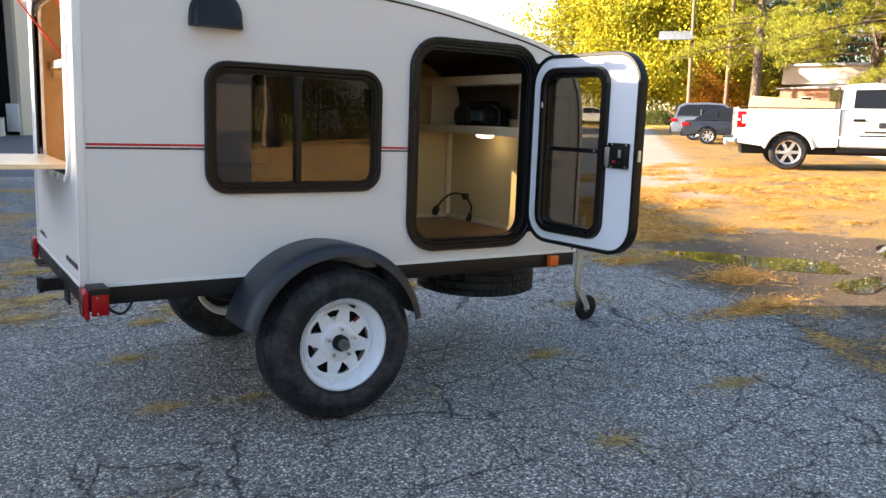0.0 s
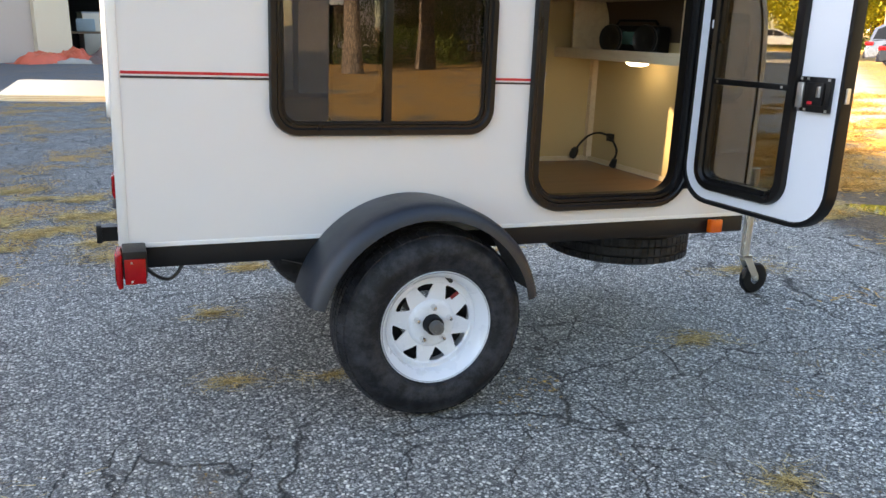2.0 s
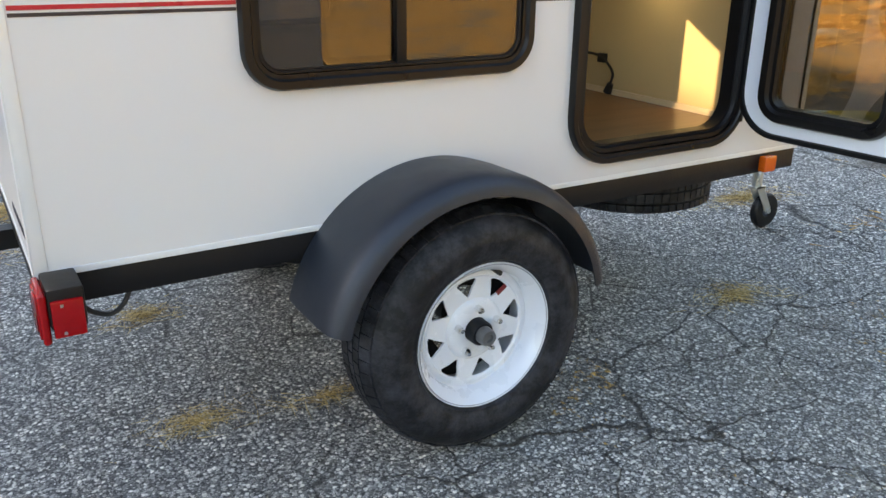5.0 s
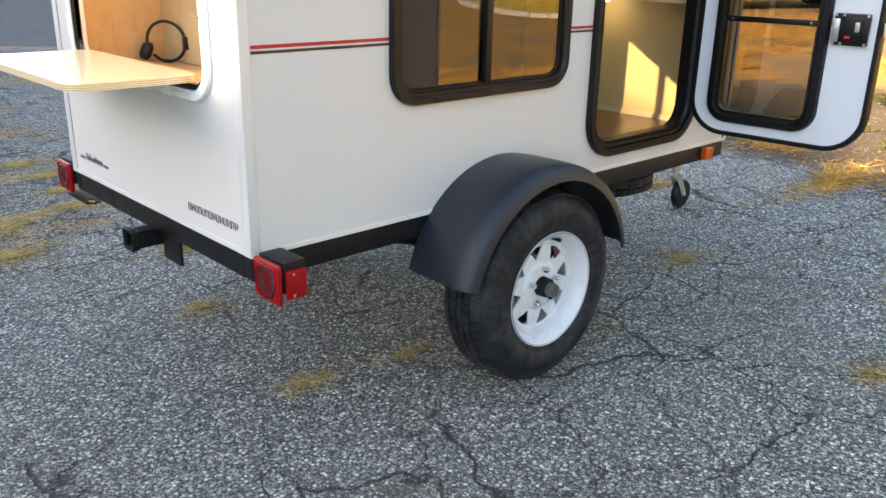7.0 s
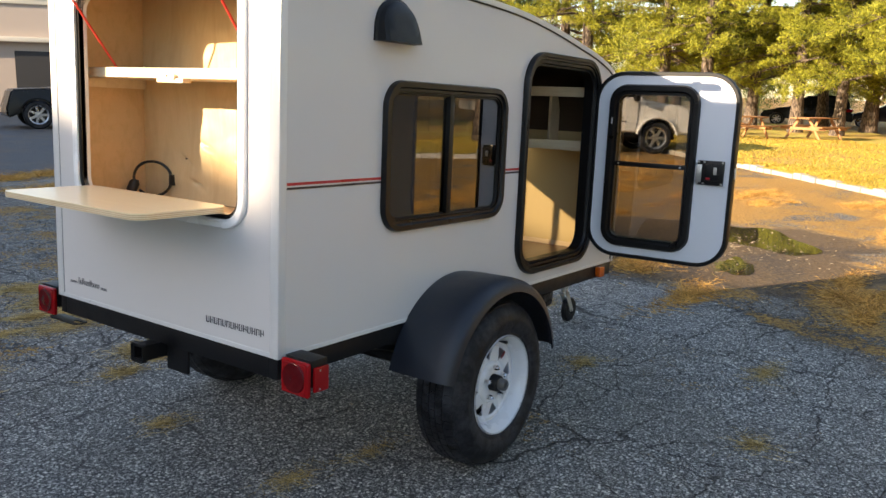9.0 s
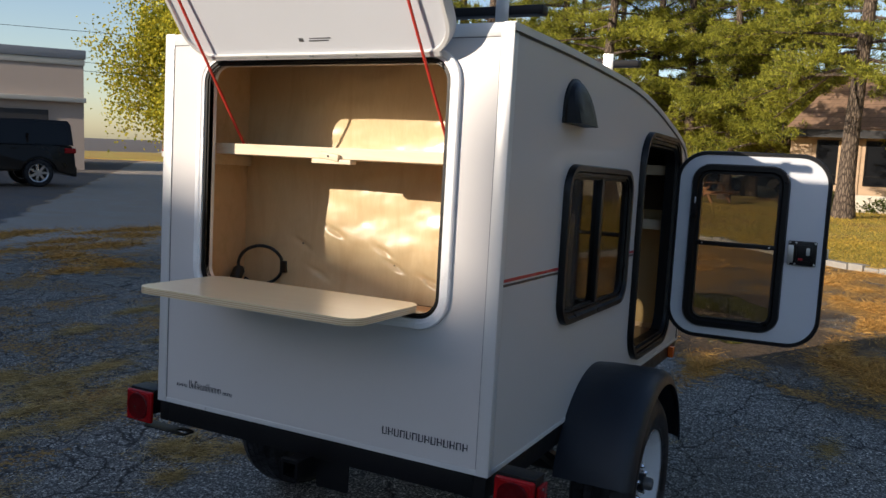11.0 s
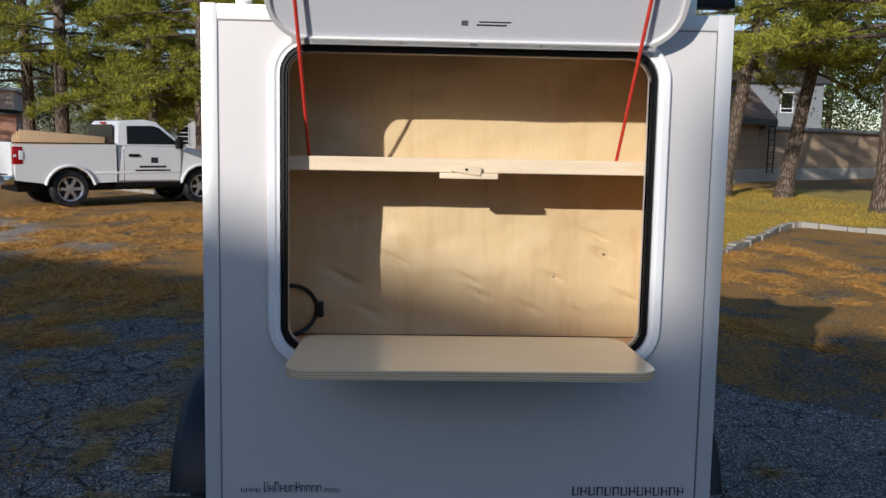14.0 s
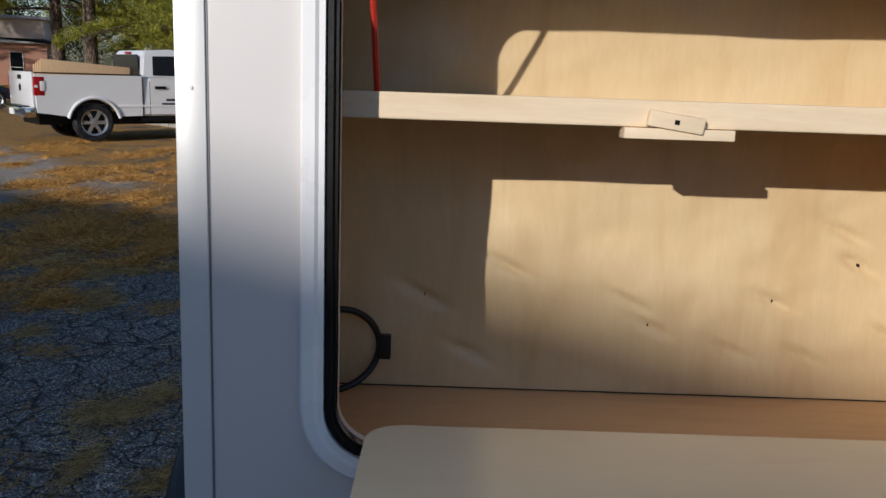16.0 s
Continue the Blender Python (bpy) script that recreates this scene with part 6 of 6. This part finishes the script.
# unseen block, added to raise the shadow edge over the trailer's rear
part("shadow_block", box(-28.2, -27.45, 0.4, 1.3, SH, 9.75), ROOF_GREY, shop, "unseen grey block added on the roof to shape its shadow")
part("pier", box(-1.5, -0.002, -0.16, -0.001, 0, SH - 0.3), PUTTY, shop, smooth=False)
part("pier", box(6.502, 7.6, -0.16, -0.001, 0, SH - 0.3), PUTTY, shop, smooth=False)
for x in (-14, -8, -22):
    part("wall_joint", box(x, x + 0.03, -0.004, -0.0005, 0, SH - 0.1), DARK, shop, smooth=False)
annex = thing("workshop_annex", pose(9.6, 43.8, 0, 0, 0, -38), "low taupe workshop annex with grey coping", "building")
AH = 5.3
part("front_wall", box(0, 19, 0, 0.35, 0, AH), TAUPE, annex, smooth=False)
part("end_wall", box(18.65, 19, 0.351, 12, 0, AH), TAUPE, annex, smooth=False)
part("flat_roof", box(0, 19, 0, 12, AH + 0.001, AH + 0.15), ROOF_GREY, annex, smooth=False)
part("coping", box(-0.1, 19.1, -0.14, -0.001, AH - 0.22, AH + 0.2, bevel=0.03), ROOF_GREY, annex)
part("coping", box(-0.1, 19.05, -0.08, -0.001, AH - 0.5, AH - 0.225, bevel=0.02), CREAM, annex)
part("ledge", box(0, 19.1, -0.35, -0.001, 3.1, 3.32, bevel=0.02), CREAM, annex)
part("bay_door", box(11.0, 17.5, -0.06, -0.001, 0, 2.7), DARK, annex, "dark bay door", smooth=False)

# ---- bay clutter ----
def heap(name, x, y, rx, ry, h, seed, material, label, cat):
    """A crumpled heap of sheeting."""
    bm = bmesh.new()
    bmesh.ops.create_grid(bm, x_segments=24, y_segments=24, size=1)
    for v in bm.verts:
        r = math.hypot(v.co.x, v.co.y)
        n = 0.6 * noise.noise(Vector((v.co.x * 2.6 + seed, v.co.y * 2.6, seed))) + 0.3 * abs(noise.noise(Vector((v.co.x * 7 + seed, v.co.y * 7, seed))))
        v.co.z = max(0.0, (1 - r ** 1.5)) ** 0.6 * h * (0.45 + 0.5 * n) + 0.01
        v.co.x, v.co.y = v.co.x * rx, v.co.y * ry
    geom = bmesh.ops.extrude_face_region(bm, geom=bm.faces[:])
    for v in geom["geom"]:
        if isinstance(v, bmesh.types.BMVert):
            v.co.z = 0.0
    o = part(name, bm, material)
    o.matrix_world = pose(x, y, 0, 0, 0, seed * 40)
    return tagged(o, label, cat)


RED_TARP = plain("red tarpaulin", (0.55, 0.1, 0.05), 0.5, 0, 0.3, 3, 40, 0.3)
BROWN_TARP = plain("brown tarpaulin", (0.14, 0.09, 0.08), 0.6, 0, 0.3, 3, 40, 0.3)
heap("tarpaulin", -2.0, 28.5, 1.0, 0.6, 0.8, 1, RED_TARP, "crumpled red tarpaulin on the asphalt", "tarpaulin")
heap("tarpaulin", -1.0, 29.0, 0.9, 0.5, 0.95, 3, RED_TARP, "crumpled red tarpaulin on the asphalt", "tarpaulin")
heap("tarpaulin", 0.1, 29.2, 1.7, 0.7, 1.05, 2, BROWN_TARP, "crumpled brown tarpaulin on the asphalt", "tarpaulin")
heap("tarpaulin", 1.3, 29.6, 1.2, 0.6, 0.75, 6, BROWN_TARP, "crumpled brown tarpaulin on the asphalt", "tarpaulin")
heap("rubble", -1.0, 28.1, 0.7, 0.35, 0.3, 4, KERB_STONE, "small pile of grey rubble", "rubble")
for k, (x, y) in enumerate(((0.5, 31.3), (0.78, 31.5), (1.08, 31.8))):
    o = thing("foam_board", pose(x, y, 0.02, 5, 15 + 2 * k, 20), "tall white insulation board leaning in the bay", "board", "leaning boards")
    part("board", box(-0.17, 0.17, -0.05, 0.05, 0, 4.0 - 0.2 * k, bevel=0.01), WHITE_SIDING, o)
    part("strap", box(-0.175, 0.175, -0.055, 0.055, 2.6, 2.64), CHASSIS, o)
cab = thing("white_cabinet", pose(3.4, 35.8, 0, 0, 0, 45), "small white cabinet in the workshop bay", "cabinet")
part("body", box(-0.4, 0.4, -0.3, 0.3, 0.15, 1.3, bevel=0.02), WHITE_SIDING, cab)
part("door", box(-0.36, 0.36, -0.32, -0.301, 0.2, 1.25, bevel=0.01), WHITE_SIDING, cab)
part("plinth", box(-0.36, 0.36, -0.26, 0.26, 0.0, 0.149), CHASSIS, cab)
wb = thing("workbench", pose(-0.3, 34.2, 0), "cluttered workbench in the dark bay", "workbench")
part("top", box(-1.2, 1.2, -0.4, 0.4, 0.9, 0.98), POLE_WOOD, wb, smooth=False)
for x in (-1.1, 1.1):
    for y in (-0.35, 0.35):
        part("leg", box(x - 0.05, x + 0.05, y - 0.05, y + 0.05, 0, 0.899), POLE_WOOD, wb)
o = thing("plastic_tub", pose(-0.7, 34.2, 0.981), "pale blue plastic tub on the bench", "tub")
part("body", box(-0.35, 0.35, -0.25, 0.25, 0, 0.5, bevel=0.05), plain("pale blue plastic", (0.3, 0.38, 0.42), 0.5), o)
for x, y, w_, h_ in ((0.2, 33.4, 0.5, 0.9), (1.7, 33.9, 0.4, 1.4), (2.4, 34.6, 0.6, 0.7), (-0.6, 35.6, 0.7, 1.7)):
    o = thing("storage_box", pose(x, y, 0, 0, 0, 30 + 20 * x), "pale storage box in the dark bay", "box", "boxes in the bay")
    part("body", box(-w_ / 2, w_ / 2, -w_ / 2, w_ / 2, 0, h_, bevel=0.02), CREAM, o)
    part("lid", box(-w_ / 2 - 0.02, w_ / 2 + 0.02, -w_ / 2 - 0.02, w_ / 2 + 0.02, h_ + 0.001, h_ + 0.06, bevel=0.015), ROOF_GREY, o)
o = thing("barrel", pose(1.0, 34.4, 0), "grey drum in the dark bay", "drum")
part("body", tube([(0, 0, 0), (0, 0, 0.05), (0, 0, 0.85), (0, 0, 0.9)], 0.3, 20, [0.28, 0.3, 0.3, 0.28]), ROOF_GREY, o)


# ---- picnic tables ----
def picnic_table(x, y, turn):
    t = thing("picnic_table", pose(x, y, 0.085, 0, 0, turn), "orange brown timber picnic table on the lawn", "picnic table", "picnic tables")
    for k in range(5):
        part("top_plank", box(-0.9, 0.9, -0.36 + 0.147 * k, -0.225 + 0.147 * k, 0.71, 0.75, bevel=0.005), TABLE_WOOD, t)
    for s in (-1, 1):
        for k in range(2):
            y0 = s * 0.72 - 0.14 + 0.147 * k
            part("bench_plank", box(-0.9, 0.9, y0, y0 + 0.13, 0.42, 0.46, bevel=0.005), TABLE_WOOD, t)
    for xx in (-0.65, 0.65):
        part("bench_beam", box(xx - 0.02, xx + 0.02, -0.85, 0.85, 0.33, 0.419), TABLE_WOOD, t)
        for s in (-1, 1):
            part("leg", box(-0.02, 0.02, -0.045, 0.045, -0.40, 0.40, m=pose(xx + 0.041, s * 0.42, 0.355, s * 33, 0, 0)), TABLE_WOOD, t)
    return t


pt = picnic_table(27.6, 6.6, -35)
copy_thing(pt, pose(29.5, 4.6, 0.085, 0, 0, -20))
copy_thing(pt, pose(29.8, 8.3, 0.085, 0, 0, -50))


# ---- vehicles ----
def road_wheel(parent, x, y, r, s, spokes=6, wid=0.24, alloy=ALLOY):
    """Tyre with a spoked alloy; s: -1 when the face looks to -y."""
    bm = bmesh.new()
    add_lathe(bm, [(r * 0.66, -wid / 2 + 0.02), (r * 0.72, -wid / 2), (r * 0.9, -wid / 2), (r * 0.98, -wid / 2 + 0.03), (r, -wid / 4), (r, wid / 4), (r * 0.98, wid / 2 - 0.03), (r * 0.9, wid / 2), (r * 0.66, wid / 2 - 0.02)], 40)
    w = part("wheel", bm, TYRE, parent)
    w.matrix_basis = pose(x, y, r, 0, 0, 0 if s < 0 else 180)
    bm = bmesh.new()
    add_lathe(bm, [(r * 0.6, -wid / 2 + 0.03), (r * 0.67, -wid / 2 + 0.015), (r * 0.66, wid / 2 - 0.02), (r * 0.6, 0.0)], 32)
    for k in range(spokes):
        a = 360 / spokes * k
        add_box(bm, r * 0.1, r * 0.62, -wid / 2 + 0.03, -wid / 2 + 0.07, -r * 0.085, r * 0.085, m=Matrix.Rotation(radians(a), 4, "Y"))
    add_lathe(bm, [(0.001, -wid / 2 + 0.02), (r * 0.16, -wid / 2 + 0.025), (r * 0.17, -wid / 2 + 0.08), (0.001, -wid / 2 + 0.08)], 16, closed=False)
    part("rim", bm, alloy, w, smooth=False)
    bm = bmesh.new()
    add_lathe(bm, [(0.001, 0.0), (r * 0.6, 0.0), (r * 0.6, 0.03), (0.001, 0.03)], 20, closed=False)
    part("brake", bm, CHASSIS, w)
    return w


def side_profile(pts, arches, r):
    """Outline of a body side, front arch and rear arch cut into its foot; pts runs from rear foot over the top to the front foot."""
    out = list(pts)
    for x in sorted(arches, reverse=True):
        out += arc_pts(x, r * 0.92, r * 1.14, 10, 170, 12)
    return out


def soften(bm, amount, zsplit, tuck, width):
    """Draws the upper part of a body in towards the middle."""
    for v in bm.verts:
        if v.co.z > zsplit:
            v.co.y *= 1 - tuck * (v.co.z - zsplit)


def car(x, y, turn, paint, label, suv=False, size=1.0):
    """Saloon or estate: nose to +x, rear wheel at the origin."""
    boxy = suv == "boxy"
    wb, r, hw = (2.95, 0.4, 0.99) if boxy else (2.7, 0.34, 0.91) if suv else (2.69, 0.32, 0.89)
    c = thing("car", pose(x, y, 0, 0, 0, turn) @ Matrix.Scale(size, 4), label, "car", "parked cars")
    belt, roof = (1.22, 1.92) if boxy else (1.05, 1.66) if suv else (0.95, 1.45)
    nose = 0.12 if boxy else 0.28
    low = [(-0.95, 0.3), (-1.0, 0.62), (-0.97 if boxy else -0.93, belt - 0.04), (-0.4, belt + 0.02), (1.9, belt), (2.6, belt - 0.06 if boxy else belt - 0.1), (wb + 0.65, belt - nose), (wb + 0.82, 0.6), (wb + 0.8, 0.3)]
    bm = plate(side_profile(low, (0.0, wb), r), [], -hw, hw)
    soften(bm, 0, 0.7, 0.15, hw)
    bmesh.ops.bevel(bm, geom=[e for e in bm.edges if len(e.link_faces) == 2 and e.calc_face_angle(0) > 0.9], offset=0.05, segments=3, affect="EDGES")
    part("body", bm, paint, c)
    up = [(-0.86, belt - 0.02), (-0.72, roof - 0.16), (-0.45, roof - 0.02), (0.6, roof), (1.25, roof - 0.05), (2.05, belt - 0.01)] if suv and not boxy else [(-0.95, belt - 0.02), (-0.92, roof - 0.12), (-0.84, roof - 0.01), (0.3, roof), (1.3, roof - 0.03), (1.5, roof - 0.1), (2.1, belt - 0.01)] if boxy else [(-0.55, belt), (0.05, roof - 0.12), (0.45, roof - 0.01), (0.95, roof), (1.35, roof - 0.05), (2.15, belt - 0.01)]
    bm = plate(up, [], -hw * 0.96, hw * 0.96)
    soften(bm, 0, belt - 0.05, 0.3, hw)
    part("cabin", bm, paint, c)
    for s in (-1, 1):
        ins = [(q[0] * 0.93 + 0.05, belt + 0.03 + (q[1] - belt) * 0.82) for q in up]
        bm = plate(ins, [], s * hw * 0.968, s * hw * 0.955)
        soften(bm, 0, belt - 0.05, 0.3, hw)
        part("side_glass", bm, WIN_GLASS, c, smooth=False)
        for px in (0.28, 1.02):
            part("pillar", box(px - 0.03, px + 0.03, *sorted((s * hw * 0.93, s * hw * 0.945)), belt + 0.02, belt + 0.3), paint, c)
        road_wheel(c, 0, s * (hw - 0.13), r, s, 7, 0.2)
        road_wheel(c, wb, s * (hw - 0.13), r, s, 7, 0.2)
        part("tail_light", box(-1.012, -0.7, *sorted((s * (hw - 0.24), s * (hw + 0.006))), belt - 0.24, belt - 0.09, bevel=0.03), RED_LENS, c)
        part("mirror", box(1.72, 1.85, *sorted((s * hw, s * (hw + 0.17))), belt, belt + 0.13, bevel=0.03), paint, c)
        part("handle", box(0.55, 0.72, *sorted((s * hw * 0.975, s * hw * 0.99)), belt - 0.14, belt - 0.11), CHASSIS, c)
    bm = plate([(p[0] + 0.0, p[1]) for p in ([(-0.875, belt + 0.04), (-0.75, roof - 0.18), (-0.73, roof - 0.17), (-0.84, belt + 0.04)] if suv else [(-0.5, belt + 0.06), (0.02, roof - 0.13), (0.05, roof - 0.14), (-0.45, belt + 0.05)])], [], -hw * 0.72, hw * 0.72)
    part("rear_glass", bm, WIN_GLASS, c, smooth=False)
    part("bumper", box(-1.05, -0.9, -hw * 0.93, hw * 0.93, 0.3, 0.6, bevel=0.05), paint if not suv else CHASSIS, c)
    part("number_plate", box(-1.056, -1.05, -0.16, 0.16, 0.62, 0.74), WHITE_SIDING, c)
    return c


HEAD = -63.0
car(26.8, 19.2, -52, CAR_DARK, "dark blue saloon parked beside a grey car")
car(29.6, 22.3, -52, CAR_GREY, "grey metallic crossover parked on the lot", True)
car(14.6, 22.2, 158, CAR_BLACK, "large boxy black wagon parked by the workshop", "boxy", 1.05)
car(47.0, 7.4, 100, CAR_BLACK, "black car parked beyond the lawn", True)
car(49.0, 3.5, 100, CAR_DARK, "dark red car parked beyond the lawn")
car(46.0, 0.8, 100, CAR_WHITE, "white car parked beyond the lawn", True)
car(44.0, 46.0, -45, CAR_WHITE, "white saloon on the road")

# white pickup truck
def pickup(m):
    t = thing("pickup_truck", m, "white regular cab pickup with timber in the bed", "truck")
    r, wb, hw = 0.41, 3.1, 0.99
    # bed sides, with arch
    bed = [(-1.12, 0.62), (-1.14, 1.38), (1.02, 1.40), (1.02, 0.55)]
    for s in (-1, 1):
        bm = plate(bed + arc_pts(0, r * 0.95, r * 1.29, 16, 164, 14), [], s * hw, s * (hw - 0.1))
        part("bed_side", bm, CAR_WHITE, t, smooth=False)
        # rolled arch lip
        part("arch_flare", tube([(p[0], s * (hw + 0.012), p[1]) for p in arc_pts(0, r * 0.95, r * 1.31, 12, 168, 20)], 0.035, 8), CAR_WHITE, t)
        part("arch_flare", tube([(p[0], s * (hw + 0.012), p[1]) for p in arc_pts(wb, r * 0.95, r * 1.31, 12, 168, 20)], 0.035, 8), CAR_WHITE, t)
        part("bed_rail", box(-1.14, 1.02, *sorted((s * (hw - 0.115), s * (hw - 0.005))), 1.401, 1.43, bevel=0.01), CHASSIS, t)
        part("body_crease", box(0.5, 2.55, *sorted((s * hw, s * (hw + 0.012))), 0.74, 0.79, bevel=0.005), CAR_WHITE, t)
    part("bed_floor", box(-1.1, 1.0, -0.88, 0.88, 0.72, 0.78), CHASSIS, t, smooth=False)
    part("bed_front", box(0.96, 1.02, -0.88, 0.88, 0.781, 1.42), CAR_WHITE, t, smooth=False)
    tg = part("tailgate", box(-1.17, -1.11, -0.86, 0.86, 0.72, 1.43, bevel=0.02), CAR_WHITE, t)
    part("badge", tube([(-1.178, 0, 1.1), (-1.171, 0, 1.1)], 0.075, 20), CHASSIS, tg)
    part("handle", box(-1.18, -1.171, -0.13, 0.13, 1.27, 1.36, bevel=0.003), CHASSIS, tg)
    part("rear_bumper", box(-1.36, -1.14, -0.97, 0.97, 0.52, 0.72, bevel=0.04), CHROME, t, "chrome rear bumper")
    part("bumper_step", box(-1.35, -1.15, -0.6, 0.6, 0.721, 0.74), CHASSIS, t)
    part("number_plate", box(-1.372, -1.362, -0.16, 0.16, 0.55, 0.68), WHITE_SIDING, t)
    # cab and nose
    low = [(1.03, 0.55), (1.03, 1.38), (2.52, 1.36), (2.9, 1.33), (3.75, 1.22), (3.98, 1.05), (4.02, 0.62), (3.95, 0.5)]
    bm = plate(low + arc_pts(wb, r * 0.95, r * 1.29, 16, 164, 14), [], -hw, hw)
    soften(bm, 0, 1.0, 0.12, hw)
    bmesh.ops.bevel(bm, geom=[e for e in bm.edges if len(e.link_faces) == 2 and e.calc_face_angle(0) > 0.9], offset=0.04, segments=3, affect="EDGES")
    part("cab_lower", bm, CAR_WHITE, t)
    up = [(1.05, 1.36), (1.12, 1.86), (1.2, 1.95), (1.75, 1.99), (2.05, 1.94), (2.78, 1.34)]
    bm = plate(up, [], -hw * 0.95, hw * 0.95)
    soften(bm, 0, 1.3, 0.2, hw)
    bmesh.ops.bevel(bm, geom=[e for e in bm.edges if len(e.link_faces) == 2 and e.calc_face_angle(0) > 0.9], offset=0.03, segments=2, affect="EDGES")
    part("cab", bm, CAR_WHITE, t)
    for s in (-1, 1):
        gl = [(1.3, 1.42), (1.33, 1.83), (1.95, 1.85), (2.1, 1.80), (2.56, 1.42)]
        bm = plate(gl, [], s * hw * 0.965, s * hw * 0.94)
        soften(bm, 0, 1.3, 0.2, hw)
        part("side_glass", bm, WIN_GLASS, t, smooth=False)
        door = part("cab_door", plate([(1.2, 0.58), (1.2, 1.36), (2.56, 1.34), (2.56, 0.75), (2.5, 0.58)], [], s * (hw + 0.006), s * (hw - 0.03)), CAR_WHITE, t, smooth=False)
        part("seam", box(1.185, 1.197, *sorted((s * (hw + 0.002), s * hw)), 0.56, 1.3), CHASSIS, door, smooth=False)
        part("seam", box(1.03, 1.042, *sorted((s * (hw + 0.002), s * (hw - 0.02))), 0.56, 1.38), CHASSIS, door, smooth=False)
        part("handle", box(1.3, 1.55, *sorted((s * (hw + 0.007), s * (hw + 0.035))), 1.13, 1.19, bevel=0.01), CHASSIS, door)
        mi = part("mirror", box(2.42, 2.54, *sorted((s * (hw + 0.02), s * (hw + 0.24))), 1.32, 1.56, bevel=0.03), CHASSIS, t)
        tl = part("tail_light", box(-1.155, -0.96, *sorted((s * (hw - 0.12), s * (hw + 0.008))), 0.96, 1.34, bevel=0.02), RED_LENS, t)
        part("reverse_lens", box(-1.05, -0.955, *sorted((s * (hw + 0.002), s * (hw + 0.012))), 1.06, 1.25, bevel=0.003), CAR_WHITE, tl)
        part("amber_lens", box(-1.15, -1.09, *sorted((s * (hw + 0.002), s * (hw + 0.012))), 1.12, 1.17, bevel=0.003), WHITE_SIDING, tl)
        part("head_light", box(3.6, 3.99, *sorted((s * (hw - 0.28), s * (hw - 0.035))), 0.88, 1.1, bevel=0.03), CHROME, t)
        for xw in (0, wb):
            part("wheel_well", plate(arc_pts(xw, r * 0.95, r * 1.28, 0, 180, 16), [], s * (hw - 0.32), s * (hw - 0.30)), CHASSIS, t, smooth=False)
        road_wheel(t, 0, s * (hw - 0.15), r, s)
        road_wheel(t, wb, s * (hw - 0.15), r, s)
        part("sill", box(1.0, 2.6, *sorted((s * (hw - 0.06), s * (hw - 0.2))), 0.42, 0.56, bevel=0.02), CHASSIS, t)
    bm = plate([(-0.8, 1.42), (0.8, 1.42), (0.72, 1.86), (-0.72, 1.86)], [], 0.0, 0.02, "x")
    part("rear_glass", bm, WIN_GLASS, t, smooth=False).matrix_basis = pose(1.035, 0, 0, 0, 0, 0) @ Matrix.Shear("XY", 4, (0.0, 0.0))
    bm = plate([(-0.84, 0.0), (0.84, 0.0), (0.74, 0.80), (-0.74, 0.80)], [], 0.0, 0.02, "x")
    part("windscreen", bm, WIN_GLASS, t, smooth=False).matrix_basis = pose(2.77, 0, 1.37, 0, -51, 0)
    part("stop_lamp", box(1.09, 1.13, -0.15, 0.15, 1.88, 1.92), RED_LENS, t)
    part("underbody", box(-1.0, 3.7, -0.6, 0.6, 0.35, 0.56), CHASSIS, t, smooth=False)
    part("front_bumper", box(3.9, 4.1, -0.97, 0.97, 0.48, 0.74, bevel=0.05), CHROME, t)
    part("grille", box(3.985, 4.03, -0.65, 0.65, 0.78, 1.12, bevel=0.02), CHASSIS, t)
    # lettering on the doors as plain bars
    for s in (-1, 1):
        for x0, x1, z0, z1 in ((1.83, 2.0, 0.98, 1.11), (1.55, 2.2, 0.87, 0.92), (1.45, 2.3, 0.78, 0.83)):
            part("lettering", box(x0, x1, *sorted((s * (hw + 0.0065), s * (hw + 0.009))), z0, z1), INK, t, smooth=False)
    return t


TRUCK = pose(16.5, 8.38, 0, 0, 0, -49) @ Matrix.Translation((0, 0.95, 0))
pickup(TRUCK)
for k in range(4):
    o = thing("timber_panel", TRUCK @ pose(0.1, -0.35 + 0.2 * k, 0.781, 0, 4, 2 * k), "tan plywood panel standing in the truck bed", "panel", "panels in the bed")
    part("panel", box(-1.0, 0.85, -0.02, 0.02, 0, 0.85 - 0.04 * k, bevel=0.004), PLY, o)
